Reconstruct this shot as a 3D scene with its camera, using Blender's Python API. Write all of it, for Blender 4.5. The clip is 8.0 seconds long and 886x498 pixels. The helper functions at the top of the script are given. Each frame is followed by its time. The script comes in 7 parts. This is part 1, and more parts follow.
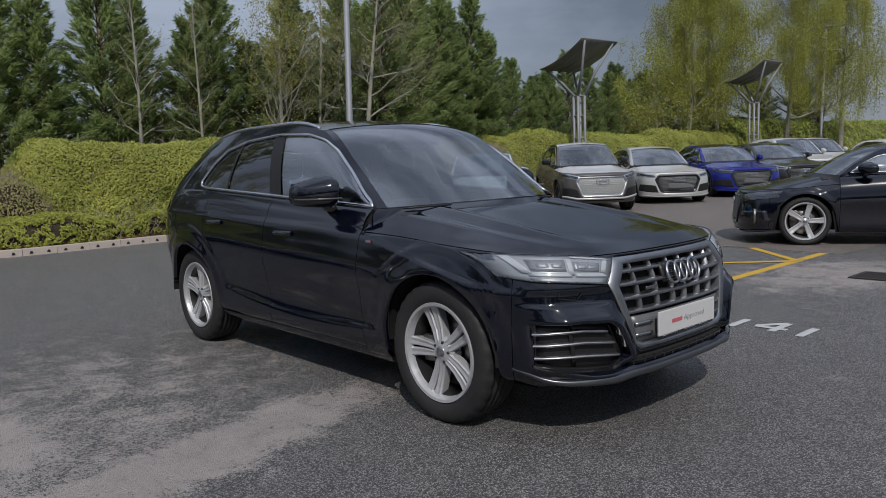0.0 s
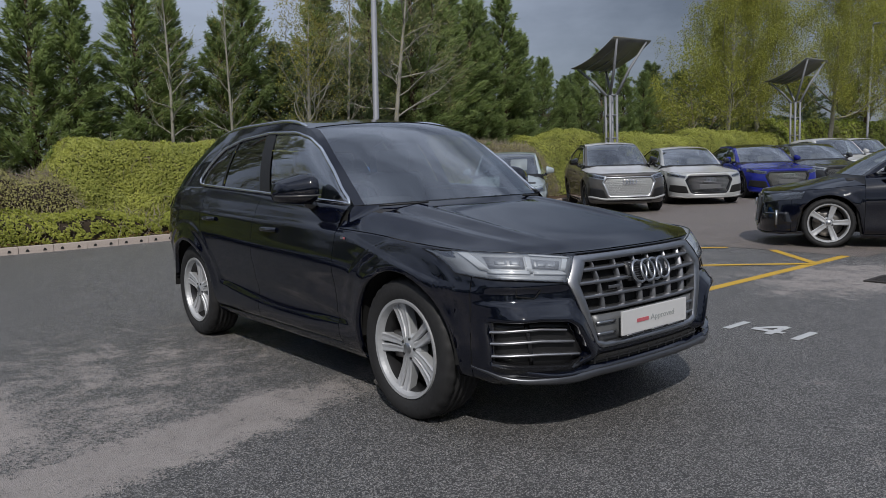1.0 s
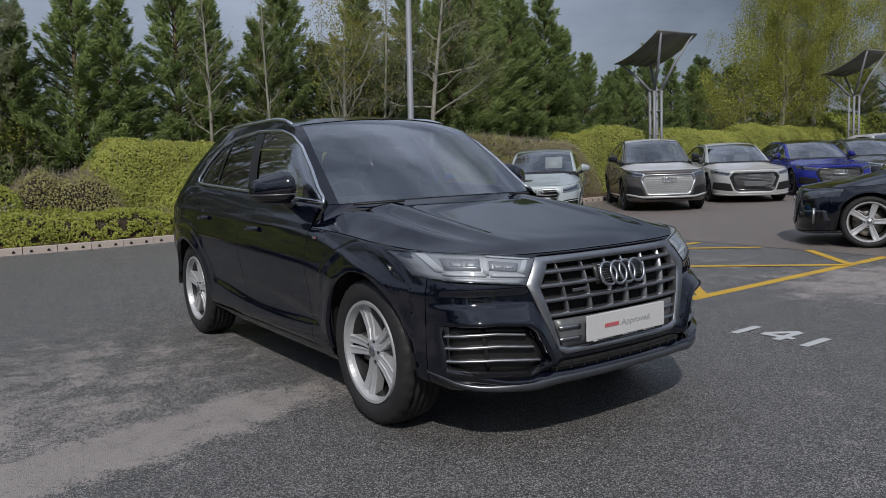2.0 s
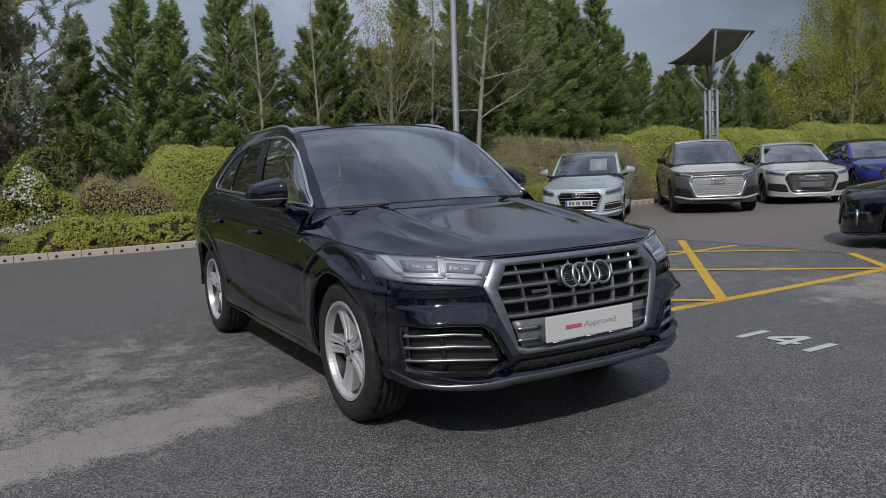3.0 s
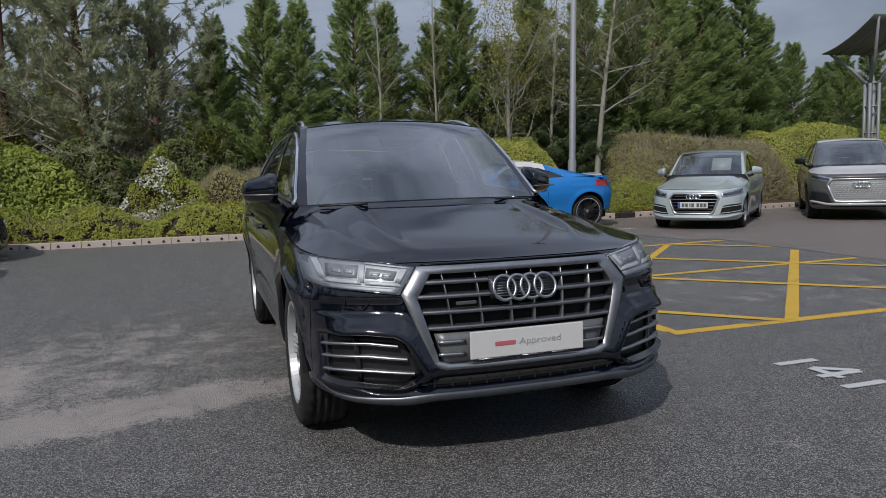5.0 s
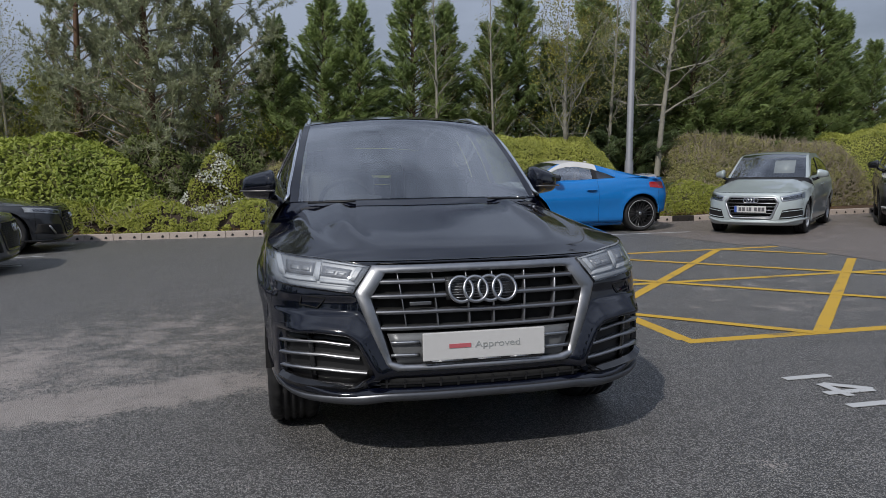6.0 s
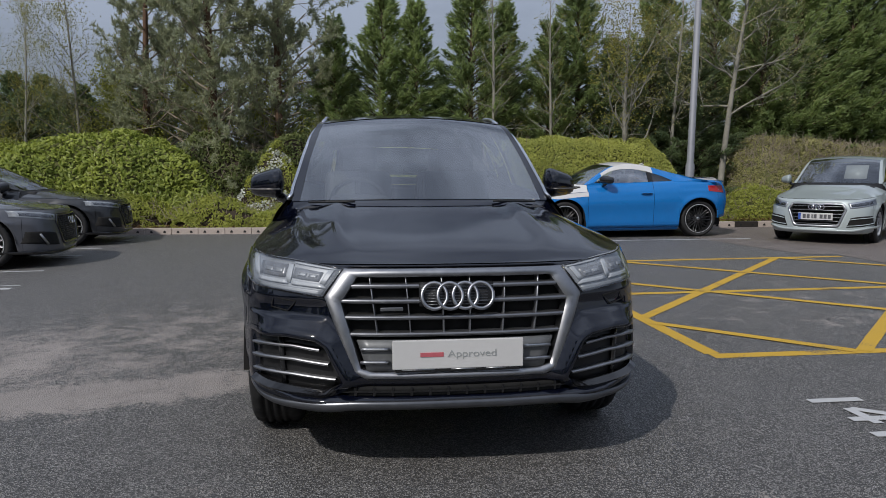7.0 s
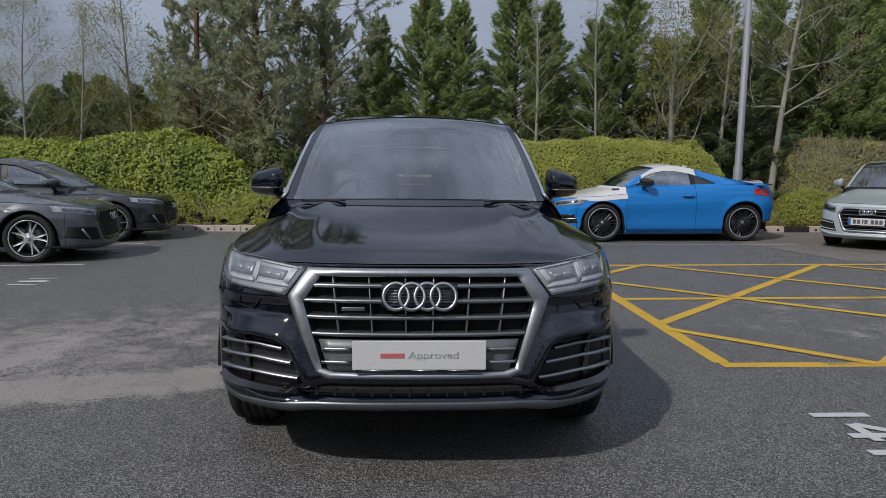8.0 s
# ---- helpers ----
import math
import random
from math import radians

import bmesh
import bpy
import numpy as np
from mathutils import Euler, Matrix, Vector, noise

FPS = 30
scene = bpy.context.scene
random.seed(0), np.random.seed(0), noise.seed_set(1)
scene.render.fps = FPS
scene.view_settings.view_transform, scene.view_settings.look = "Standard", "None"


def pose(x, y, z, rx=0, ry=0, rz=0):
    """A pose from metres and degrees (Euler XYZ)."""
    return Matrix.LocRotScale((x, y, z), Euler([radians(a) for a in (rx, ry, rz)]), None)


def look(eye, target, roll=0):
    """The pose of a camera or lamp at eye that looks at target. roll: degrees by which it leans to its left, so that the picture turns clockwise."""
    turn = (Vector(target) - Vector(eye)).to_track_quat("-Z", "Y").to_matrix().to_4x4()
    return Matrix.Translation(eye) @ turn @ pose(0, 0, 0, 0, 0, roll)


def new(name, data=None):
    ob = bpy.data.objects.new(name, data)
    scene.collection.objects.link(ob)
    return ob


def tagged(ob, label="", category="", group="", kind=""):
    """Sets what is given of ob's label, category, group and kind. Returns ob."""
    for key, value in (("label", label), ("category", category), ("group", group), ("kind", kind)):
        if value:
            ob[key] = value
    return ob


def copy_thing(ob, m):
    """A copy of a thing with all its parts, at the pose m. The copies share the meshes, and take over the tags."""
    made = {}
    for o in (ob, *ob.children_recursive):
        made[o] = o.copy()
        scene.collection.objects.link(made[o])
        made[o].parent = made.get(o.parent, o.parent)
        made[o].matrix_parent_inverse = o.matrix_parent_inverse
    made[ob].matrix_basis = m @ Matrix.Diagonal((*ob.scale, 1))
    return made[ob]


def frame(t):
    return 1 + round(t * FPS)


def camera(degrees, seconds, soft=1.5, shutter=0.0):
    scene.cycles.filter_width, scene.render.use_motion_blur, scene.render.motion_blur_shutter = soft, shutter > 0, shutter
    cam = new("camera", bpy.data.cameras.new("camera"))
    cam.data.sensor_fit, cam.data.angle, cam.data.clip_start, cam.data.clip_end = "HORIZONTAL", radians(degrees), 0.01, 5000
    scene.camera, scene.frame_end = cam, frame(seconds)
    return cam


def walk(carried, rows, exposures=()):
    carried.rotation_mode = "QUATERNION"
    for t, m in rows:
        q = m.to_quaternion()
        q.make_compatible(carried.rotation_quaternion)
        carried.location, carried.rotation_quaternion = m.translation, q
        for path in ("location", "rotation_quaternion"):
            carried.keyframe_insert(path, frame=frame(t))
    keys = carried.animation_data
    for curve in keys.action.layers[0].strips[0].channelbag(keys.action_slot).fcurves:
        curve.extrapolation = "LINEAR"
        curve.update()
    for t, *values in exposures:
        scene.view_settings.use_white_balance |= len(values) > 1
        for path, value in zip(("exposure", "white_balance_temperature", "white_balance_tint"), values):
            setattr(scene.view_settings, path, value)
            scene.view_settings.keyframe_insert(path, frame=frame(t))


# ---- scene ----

# ---------- camera ----------
cam = camera(61.7, 8.0, soft=0.85)
PATH = [
    (0, (-3.305, -2.664, 1.305), (-1.971, -1.191, 1.081), -2.1),
    (0.5, (-3.177, -2.86, 1.292), (-1.881, -1.352, 1.072), -2.0),
    (1, (-3.037, -2.919, 1.279), (-1.786, -1.374, 1.059), -1.9),
    (1.5, (-2.808, -2.943, 1.271), (-1.612, -1.356, 1.049), -1.9),
    (3, (-2.27, -3.409, 1.247), (-1.281, -1.683, 1.043), -2.7),
    (3.5, (-2.026, -3.445, 1.254), (-1.129, -1.669, 1.056), -2.5),
    (4, (-1.758, -3.619, 1.247), (-0.953, -1.799, 1.047), -2.3),
    (4.5, (-1.53, -3.693, 1.251), (-0.819, -1.834, 1.05), -2.0),
    (5, (-1.289, -3.627, 1.237), (-0.673, -1.734, 1.034), -1.6),
    (6.5, (-0.606, -3.736, 1.225), (-0.271, -1.774, 1.024), -0.4),
    (7, (-0.413, -3.642, 1.229), (-0.169, -1.667, 1.028), -0.0),
    (7.5, (-0.179, -3.635, 1.218), (-0.021, -1.651, 1.02), 0.2),
    (8, (-0.046, -3.634, 1.226), (0.048, -1.646, 1.026), 0.5),
]
walk(cam, [(t, look(eye, target, roll)) for t, eye, target, roll in PATH])

# ---------- world and sun ----------
SUN_AZ, SUN_EL = math.atan2(-0.80, -0.68), radians(43)
scene.view_settings.exposure = -0.55
sun = new("sun", bpy.data.lights.new("sun", "SUN"))
sun.data.energy, sun.data.angle, sun.data.color = 4.2, radians(1.2), (1.0, 0.955, 0.90)
sun.matrix_world = look((0, 0, 0), (-math.cos(SUN_AZ), -math.sin(SUN_AZ), -math.tan(SUN_EL)))

world = bpy.data.worlds.new("overcast_sky")
scene.world = world
world.use_nodes = True
wn, wl = world.node_tree.nodes, world.node_tree.links
wn.clear()
sky = wn.new("ShaderNodeTexSky")
sky.sky_type, sky.sun_disc = "NISHITA", False
sky.sun_elevation, sky.sun_rotation = SUN_EL, math.pi / 2 - SUN_AZ
coord = wn.new("ShaderNodeTexCoord")
squash = wn.new("ShaderNodeMapping")
squash.inputs["Scale"].default_value = (1.0, 1.0, 2.6)
wl.new(coord.outputs["Generated"], squash.inputs["Vector"])
cloud = wn.new("ShaderNodeTexNoise")
cloud.inputs["Scale"].default_value, cloud.inputs["Detail"].default_value, cloud.inputs["Roughness"].default_value = 1.7, 7, 0.55
wl.new(squash.outputs["Vector"], cloud.inputs["Vector"])
tone = wn.new("ShaderNodeValToRGB")
tone.color_ramp.elements[0].position, tone.color_ramp.elements[0].color = 0.36, (1.22, 1.40, 1.84, 1)
tone.color_ramp.elements[1].position, tone.color_ramp.elements[1].color = 0.64, (3.64, 4.10, 5.12, 1)
wl.new(cloud.outputs["Fac"], tone.inputs["Fac"])
cover = wn.new("ShaderNodeMixRGB")
cover.inputs["Fac"].default_value = 0.86
wl.new(sky.outputs["Color"], cover.inputs["Color1"])
# an overcast sky is about three times as bright overhead as at the horizon
height = wn.new("ShaderNodeSeparateXYZ")
wl.new(coord.outputs["Generated"], height.inputs["Vector"])
zenith = wn.new("ShaderNodeMapRange")
zenith.inputs["From Min"].default_value, zenith.inputs["From Max"].default_value = 0.0, 1.0
zenith.inputs["To Min"].default_value, zenith.inputs["To Max"].default_value = 0.72, 2.7
wl.new(height.outputs["Z"], zenith.inputs["Value"])
lit = wn.new("ShaderNodeVectorMath")
lit.operation = "SCALE"
wl.new(tone.outputs["Color"], lit.inputs[0]), wl.new(zenith.outputs["Result"], lit.inputs["Scale"])
wl.new(lit.outputs["Vector"], cover.inputs["Color2"])
back = wn.new("ShaderNodeBackground")
back.inputs["Strength"].default_value = 0.13
wl.new(cover.outputs["Color"], back.inputs["Color"])
wout = wn.new("ShaderNodeOutputWorld")
wl.new(back.outputs["Background"], wout.inputs["Surface"])


# ---------- materials ----------
def material(name):
    m = bpy.data.materials.new(name)
    m.use_nodes = True
    nodes, links = m.node_tree.nodes, m.node_tree.links
    return m, nodes, links, nodes["Principled BSDF"]


def simple(name, color, rough=0.5, metal=0.0, coat=0.0, spec=0.5, vary=0.12, scale=30.0, bump=0.0, dirt=0.0):
    """A surface with fine and broad variation of its colour and gloss."""
    m, nodes, links, b = material(name)
    b.inputs["Metallic"].default_value = metal
    b.inputs["Coat Weight"].default_value, b.inputs["Coat Roughness"].default_value = coat, 0.045
    b.inputs["Specular IOR Level"].default_value = spec
    tc = nodes.new("ShaderNodeTexCoord")
    fine = nodes.new("ShaderNodeTexNoise")
    fine.inputs["Scale"].default_value, fine.inputs["Detail"].default_value = scale, 6
    broad = nodes.new("ShaderNodeTexNoise")
    broad.inputs["Scale"].default_value, broad.inputs["Detail"].default_value = max(scale / 12, 0.8), 3
    for n in (fine, broad):
        links.new(tc.outputs["Object"], n.inputs["Vector"])
    add = nodes.new("ShaderNodeMath")
    add.operation = "ADD"
    links.new(fine.outputs["Fac"], add.inputs[0]), links.new(broad.outputs["Fac"], add.inputs[1])
    ramp = nodes.new("ShaderNodeMapRange")
    ramp.inputs["From Min"].default_value, ramp.inputs["From Max"].default_value = 0.6, 1.4
    ramp.inputs["To Min"].default_value, ramp.inputs["To Max"].default_value = 1 - vary, 1 + vary
    links.new(add.outputs["Value"], ramp.inputs["Value"])
    mul = nodes.new("ShaderNodeVectorMath")
    mul.operation = "SCALE"
    mul.inputs[0].default_value = color[:3]
    links.new(ramp.outputs["Result"], mul.inputs["Scale"])
    links.new(mul.outputs["Vector"], b.inputs["Base Color"])
    rr = nodes.new("ShaderNodeMapRange")
    rr.inputs["From Min"].default_value, rr.inputs["From Max"].default_value = 0.6, 1.4
    rr.inputs["To Min"].default_value, rr.inputs["To Max"].default_value = max(rough * (1 - vary), 0.01), min(rough * (1 + vary) + dirt, 1)
    links.new(add.outputs["Value"], rr.inputs["Value"])
    links.new(rr.outputs["Result"], b.inputs["Roughness"])
    if bump:
        bp = nodes.new("ShaderNodeBump")
        bp.inputs["Strength"].default_value, bp.inputs["Distance"].default_value = bump, 0.01
        links.new(fine.outputs["Fac"], bp.inputs["Height"])
        links.new(bp.outputs["Normal"], b.inputs["Normal"])
    return m


def paint(name, color, metal=0.0, coat=1.0):
    return simple(name, color, 0.5 if metal == 0 else 0.42, metal, coat, 0.0 if metal == 0 else 0.3, 0.05, 9.0)


def window_glass(name, tint, gloss_least=0.12):
    """A thin pane: clear but for its tint, with the gloss of glass."""
    m, nodes, links, b = material(name)
    nodes.remove(b)
    clear = nodes.new("ShaderNodeBsdfTransparent")
    clear.inputs["Color"].default_value = (*tint, 1)
    gloss = nodes.new("ShaderNodeBsdfGlossy")
    gloss.inputs["Roughness"].default_value = 0.02
    gloss.inputs["Color"].default_value = (0.95, 0.97, 1.0, 1)
    facing = nodes.new("ShaderNodeLayerWeight")
    facing.inputs["Blend"].default_value = 0.5
    steep = nodes.new("ShaderNodeMath")
    steep.operation = "POWER"
    steep.inputs[1].default_value = 3.6
    links.new(facing.outputs["Facing"], steep.inputs[0])
    fres = nodes.new("ShaderNodeMapRange")
    fres.inputs["To Min"].default_value, fres.inputs["To Max"].default_value = gloss_least, 1.0
    links.new(steep.outputs["Value"], fres.inputs["Value"])
    mix = nodes.new("ShaderNodeMixShader")
    links.new(fres.outputs["Result"], mix.inputs["Fac"])
    links.new(clear.outputs["BSDF"], mix.inputs[1]), links.new(gloss.outputs["BSDF"], mix.inputs[2])
    links.new(mix.outputs["Shader"], nodes["Material Output"].inputs["Surface"])
    return m


def leaf_material(name, dark, light, through_light=0.3, rough=0.5):
    """Leaves: every one its own shade, with broad patches of fresher and older growth."""
    m, nodes, links, b = material(name)
    geo, info, tc = nodes.new("ShaderNodeNewGeometry"), nodes.new("ShaderNodeObjectInfo"), nodes.new("ShaderNodeTexCoord")
    broad = nodes.new("ShaderNodeTexNoise")
    broad.inputs["Scale"].default_value, broad.inputs["Detail"].default_value = 0.9, 3
    links.new(tc.outputs["Object"], broad.inputs["Vector"])
    a = nodes.new("ShaderNodeMath")
    a.operation = "MULTIPLY_ADD"
    a.inputs[1].default_value = 0.55
    links.new(geo.outputs["Random Per Island"], a.inputs[0])
    scaled = nodes.new("ShaderNodeMapRange")
    scaled.inputs["From Min"].default_value, scaled.inputs["From Max"].default_value = 0.3, 0.7
    scaled.inputs["To Min"].default_value, scaled.inputs["To Max"].default_value = -0.1, 0.4
    links.new(broad.outputs["Fac"], scaled.inputs["Value"])
    links.new(scaled.outputs["Result"], a.inputs[2])
    a2 = nodes.new("ShaderNodeMath")
    a2.operation = "MULTIPLY_ADD"
    a2.inputs[1].default_value = 0.18
    links.new(info.outputs["Random"], a2.inputs[0]), links.new(a.outputs["Value"], a2.inputs[2])
    mix = nodes.new("ShaderNodeMixRGB")
    mix.inputs["Color1"].default_value, mix.inputs["Color2"].default_value = (*dark, 1), (*light, 1)
    links.new(a2.outputs["Value"], mix.inputs["Fac"])
    links.new(mix.outputs["Color"], b.inputs["Base Color"])
    b.inputs["Roughness"].default_value = rough
    b.inputs["Specular IOR Level"].default_value = 0.35
    tr = nodes.new("ShaderNodeBsdfTranslucent")
    links.new(mix.outputs["Color"], tr.inputs["Color"])
    ms = nodes.new("ShaderNodeMixShader")
    ms.inputs["Fac"].default_value = through_light
    links.new(b.outputs["BSDF"], ms.inputs[1]), links.new(tr.outputs["BSDF"], ms.inputs[2])
    links.new(ms.outputs["Shader"], nodes["Material Output"].inputs["Surface"])
    return m


def asphalt(name, dry, wet, stone, patch_scale=0.35, lean=0.0, dried=()):
    """Tarmac: chippings, worn patches, damp and dried areas with ragged edges."""
    m, nodes, links, b = material(name)
    tc = nodes.new("ShaderNodeTexCoord")

    def tex(scale, detail=4, rough=0.6, distort=0.0):
        n = nodes.new("ShaderNodeTexNoise")
        n.inputs["Scale"].default_value, n.inputs["Detail"].default_value = scale, detail
        n.inputs["Roughness"].default_value, n.inputs["Distortion"].default_value = rough, distort
        links.new(tc.outputs["Object"], n.inputs["Vector"])
        return n.outputs["Fac"]

    def rng(src, a, c, lo, hi):
        n = nodes.new("ShaderNodeMapRange")
        n.inputs["From Min"].default_value, n.inputs["From Max"].default_value = a, c
        n.inputs["To Min"].default_value, n.inputs["To Max"].default_value = lo, hi
        links.new(src, n.inputs["Value"])
        return n.outputs["Result"]

    def calc(op, x, y):
        n = nodes.new("ShaderNodeMath")
        n.operation = op
        for i, v in enumerate((x, y)):
            if isinstance(v, (int, float)):
                n.inputs[i].default_value = v
            else:
                links.new(v, n.inputs[i])
        return n.outputs["Value"]

    big, mid = tex(patch_scale, 5, 0.62, 0.4), tex(3.4, 8, 0.76, 0.3)
    dampness = calc("ADD", rng(big, 0.0, 1.0, 0.31, 0.51), calc("MULTIPLY", calc("SUBTRACT", mid, 0.5), 0.85))
    for cx, cy, rx, ry, turn, gain in dried:
        mp = nodes.new("ShaderNodeMapping")
        mp.vector_type = "TEXTURE"
        mp.inputs["Location"].default_value, mp.inputs["Rotation"].default_value = (cx, cy, 0), (0, 0, radians(turn))
        mp.inputs["Scale"].default_value = (rx, ry, 1000)
        links.new(tc.outputs["Object"], mp.inputs["Vector"])
        ln = nodes.new("ShaderNodeVectorMath")
        ln.operation = "LENGTH"
        links.new(mp.outputs["Vector"], ln.inputs[0])
        dampness = calc("ADD", dampness, rng(ln.outputs["Value"], 0.45, 1.2, gain, 0.0))
    # silt lies stone by stone, thinning out at the edge of a dried patch
    stones = nodes.new("ShaderNodeTexVoronoi")
    stones.inputs["Scale"].default_value = 105.0
    links.new(tc.outputs["Object"], stones.inputs["Vector"])
    apart = nodes.new("ShaderNodeSeparateColor")
    links.new(stones.outputs["Color"], apart.inputs["Color"])
    coat = rng(dampness, 0.48 - lean, 0.68 - lean, -0.12, 0.97)
    dryness = rng(calc("SUBTRACT", coat, apart.outputs["Green"]), -0.04, 0.06, 0.0, 1.0)
    chips = nodes.new("ShaderNodeTexVoronoi")
    chips.inputs["Scale"].default_value = 165.0
    links.new(tc.outputs["Object"], chips.inputs["Vector"])
    grain = tex(190, 3, 0.7)
    base = nodes.new("ShaderNodeMixRGB")
    base.inputs["Color1"].default_value, base.inputs["Color2"].default_value = (*wet, 1), (*dry, 1)
    links.new(dryness, base.inputs["Fac"])
    speck = nodes.new("ShaderNodeMixRGB")
    speck.inputs["Color2"].default_value = (*stone, 1)
    sep = nodes.new("ShaderNodeSeparateColor")
    links.new(chips.outputs["Color"], sep.inputs["Color"])
    links.new(calc("MULTIPLY", calc("MULTIPLY", rng(sep.outputs["Red"], 0.45, 0.75, 0.0, 0.80), rng(grain, 0.38, 0.55, 0.0, 1.0)), rng(dryness, 0, 1, 1.0, 0.35)), speck.inputs["Fac"])
    links.new(base.outputs["Color"], speck.inputs["Color1"])
    shade = nodes.new("ShaderNodeVectorMath")
    shade.operation = "SCALE"
    links.new(speck.outputs["Color"], shade.inputs[0])
    links.new(calc("MULTIPLY", rng(grain, 0.3, 0.7, 0.45, 1.55), rng(mid, 0.3, 0.7, 0.86, 1.14)), shade.inputs["Scale"])
    links.new(shade.outputs["Vector"], b.inputs["Base Color"])
    links.new(rng(dryness, 0, 1, 0.52, 0.85), b.inputs["Roughness"])
    b.inputs["Specular IOR Level"].default_value = 0.4
    bp = nodes.new("ShaderNodeBump")
    bp.inputs["Strength"].default_value, bp.inputs["Distance"].default_value = 0.75, 0.006
    links.new(calc("ADD", grain, calc("MULTIPLY", chips.outputs["Distance"], 0.9)), bp.inputs["Height"])
    links.new(bp.outputs["Normal"], b.inputs["Normal"])
    return m


def worn_paint(name, color, under, cover):
    """Road paint worn through to the chippings."""
    m, nodes, links, b = material(name)
    tc = nodes.new("ShaderNodeTexCoord")
    fine, broad = nodes.new("ShaderNodeTexNoise"), nodes.new("ShaderNodeTexNoise")
    fine.inputs["Scale"].default_value, fine.inputs["Detail"].default_value = 90, 5
    broad.inputs["Scale"].default_value, broad.inputs["Detail"].default_value = 3.0, 5
    for n in (fine, broad):
        links.new(tc.outputs["Object"], n.inputs["Vector"])
    add = nodes.new("ShaderNodeMath")
    add.operation = "ADD"
    links.new(fine.outputs["Fac"], add.inputs[0]), links.new(broad.outputs["Fac"], add.inputs[1])
    ramp = nodes.new("ShaderNodeMapRange")
    ramp.inputs["From Min"].default_value, ramp.inputs["From Max"].default_value = cover, cover + 0.16
    links.new(add.outputs["Value"], ramp.inputs["Value"])
    mix = nodes.new("ShaderNodeMixRGB")
    mix.inputs["Color1"].default_value, mix.inputs["Color2"].default_value = (*color, 1), (*under, 1)
    links.new(ramp.outputs["Result"], mix.inputs["Fac"])
    links.new(mix.outputs["Color"], b.inputs["Base Color"])
    b.inputs["Roughness"].default_value = 0.75
    bp = nodes.new("ShaderNodeBump")
    bp.inputs["Strength"].default_value, bp.inputs["Distance"].default_value = 0.5, 0.004
    links.new(fine.outputs["Fac"], bp.inputs["Height"])
    links.new(bp.outputs["Normal"], b.inputs["Normal"])
    return m


M_ASPHALT = asphalt("asphalt", (0.268, 0.243, 0.228), (0.057, 0.056, 0.056), (0.36, 0.35, 0.335), 0.33, 0.0,
                    ((-2.1, 1.9, 2.3, 1.5, 35, 0.155), (-1.75, 0.60, 1.75, 0.32, 14, 0.25), (-4.5, 1.2, 2.2, 1.2, 0, 0.15), (4.3, 2.6, 2.2, 1.7, 0, 0.09), (5.0, 0.30, 1.6, 0.85, 0, 0.24), (0.6, -2.4, 1.2, 0.7, 0, 0.10)))
M_ROAD = asphalt("brown_tarmac", (0.185, 0.160, 0.146), (0.140, 0.120, 0.110), (0.26, 0.23, 0.21), 0.25, 0.08)
M_YELLOW = worn_paint("yellow_line_paint", (0.50, 0.31, 0.03), (0.10, 0.09, 0.07), 1.12)
M_WHITE_LINE = worn_paint("white_line_paint", (0.44, 0.45, 0.46), (0.10, 0.10, 0.10), 1.16)
M_KERB = simple("kerb_concrete", (0.42, 0.36, 0.32), 0.85, 0, 0, 0.3, 0.2, 40, 0.4)
M_HOLE = simple("drain_hole_shade", (0.012, 0.012, 0.012), 0.9)
M_SOIL = simple("soil_and_litter", (0.075, 0.048, 0.030), 0.95, 0, 0, 0.2, 0.5, 14, 0.8)
M_BLACK = paint("black_car_paint", (0.0018, 0.0026, 0.0075))
M_BLACK.node_tree.nodes["Principled BSDF"].inputs["Coat IOR"].default_value = 1.68
M_BLACK.node_tree.nodes["Principled BSDF"].inputs["Coat Roughness"].default_value = 0.07
M_DARKPL = simple("black_plastic", (0.012, 0.012, 0.013), 0.42, 0, 0, 0.4, 0.2, 60)
M_GLOSSBLK = simple("gloss_black", (0.008, 0.008, 0.009), 0.12, 0, 0.6)
# near-black that paints the shade in cavities; also black trim and joints
M_VOID = simple("black_and_cavity_shade", (0.004, 0.004, 0.004), 0.9)
M_CHROME = simple("bright_chrome", (0.62, 0.63, 0.65), 0.16, 1.0)
M_SATIN = simple("satin_aluminium", (0.40, 0.41, 0.43), 0.34, 1.0)
M_ALLOY = simple("silver_alloy", (0.41, 0.42, 0.435), 0.40, 0.35, 0.3)
M_ALLOY_DK = simple("dark_alloy", (0.03, 0.03, 0.032), 0.3, 0.6, 0.3)
M_RUBBER = simple("tyre_rubber", (0.020, 0.020, 0.021), 0.68, 0, 0, 0.35, 0.3, 40, 0.15, 0.1)
M_DISC = simple("brake_steel", (0.20, 0.19, 0.18), 0.4, 0.9)
M_LENS = window_glass("headlamp_lens", (0.93, 0.95, 0.97))
M_WS = window_glass("windscreen_glass", (0.50, 0.56, 0.56), 0.22)
M_SIDE = window_glass("side_glass", (0.90, 0.96, 0.96), 0.32)
M_PRIVACY = window_glass("privacy_glass", (0.035, 0.04, 0.045))
M_TRIM = simple("cabin_trim", (0.030, 0.030, 0.032), 0.7, 0, 0, 0.3, 0.2, 50)
M_SEAT = simple("seat_leather", (0.045, 0.045, 0.048), 0.5, 0, 0, 0.4, 0.2, 30)
M_LAMPWHITE = simple("lamp_reflector", (0.24, 0.25, 0.262), 0.42, 0.3)
M_LAMPCELL = simple("smoked_lamp_cell", (0.17, 0.175, 0.185), 0.3, 0.2)
M_DRL = simple("lamp_light_guide", (0.36, 0.375, 0.39), 0.4, 0.0, 0.5)
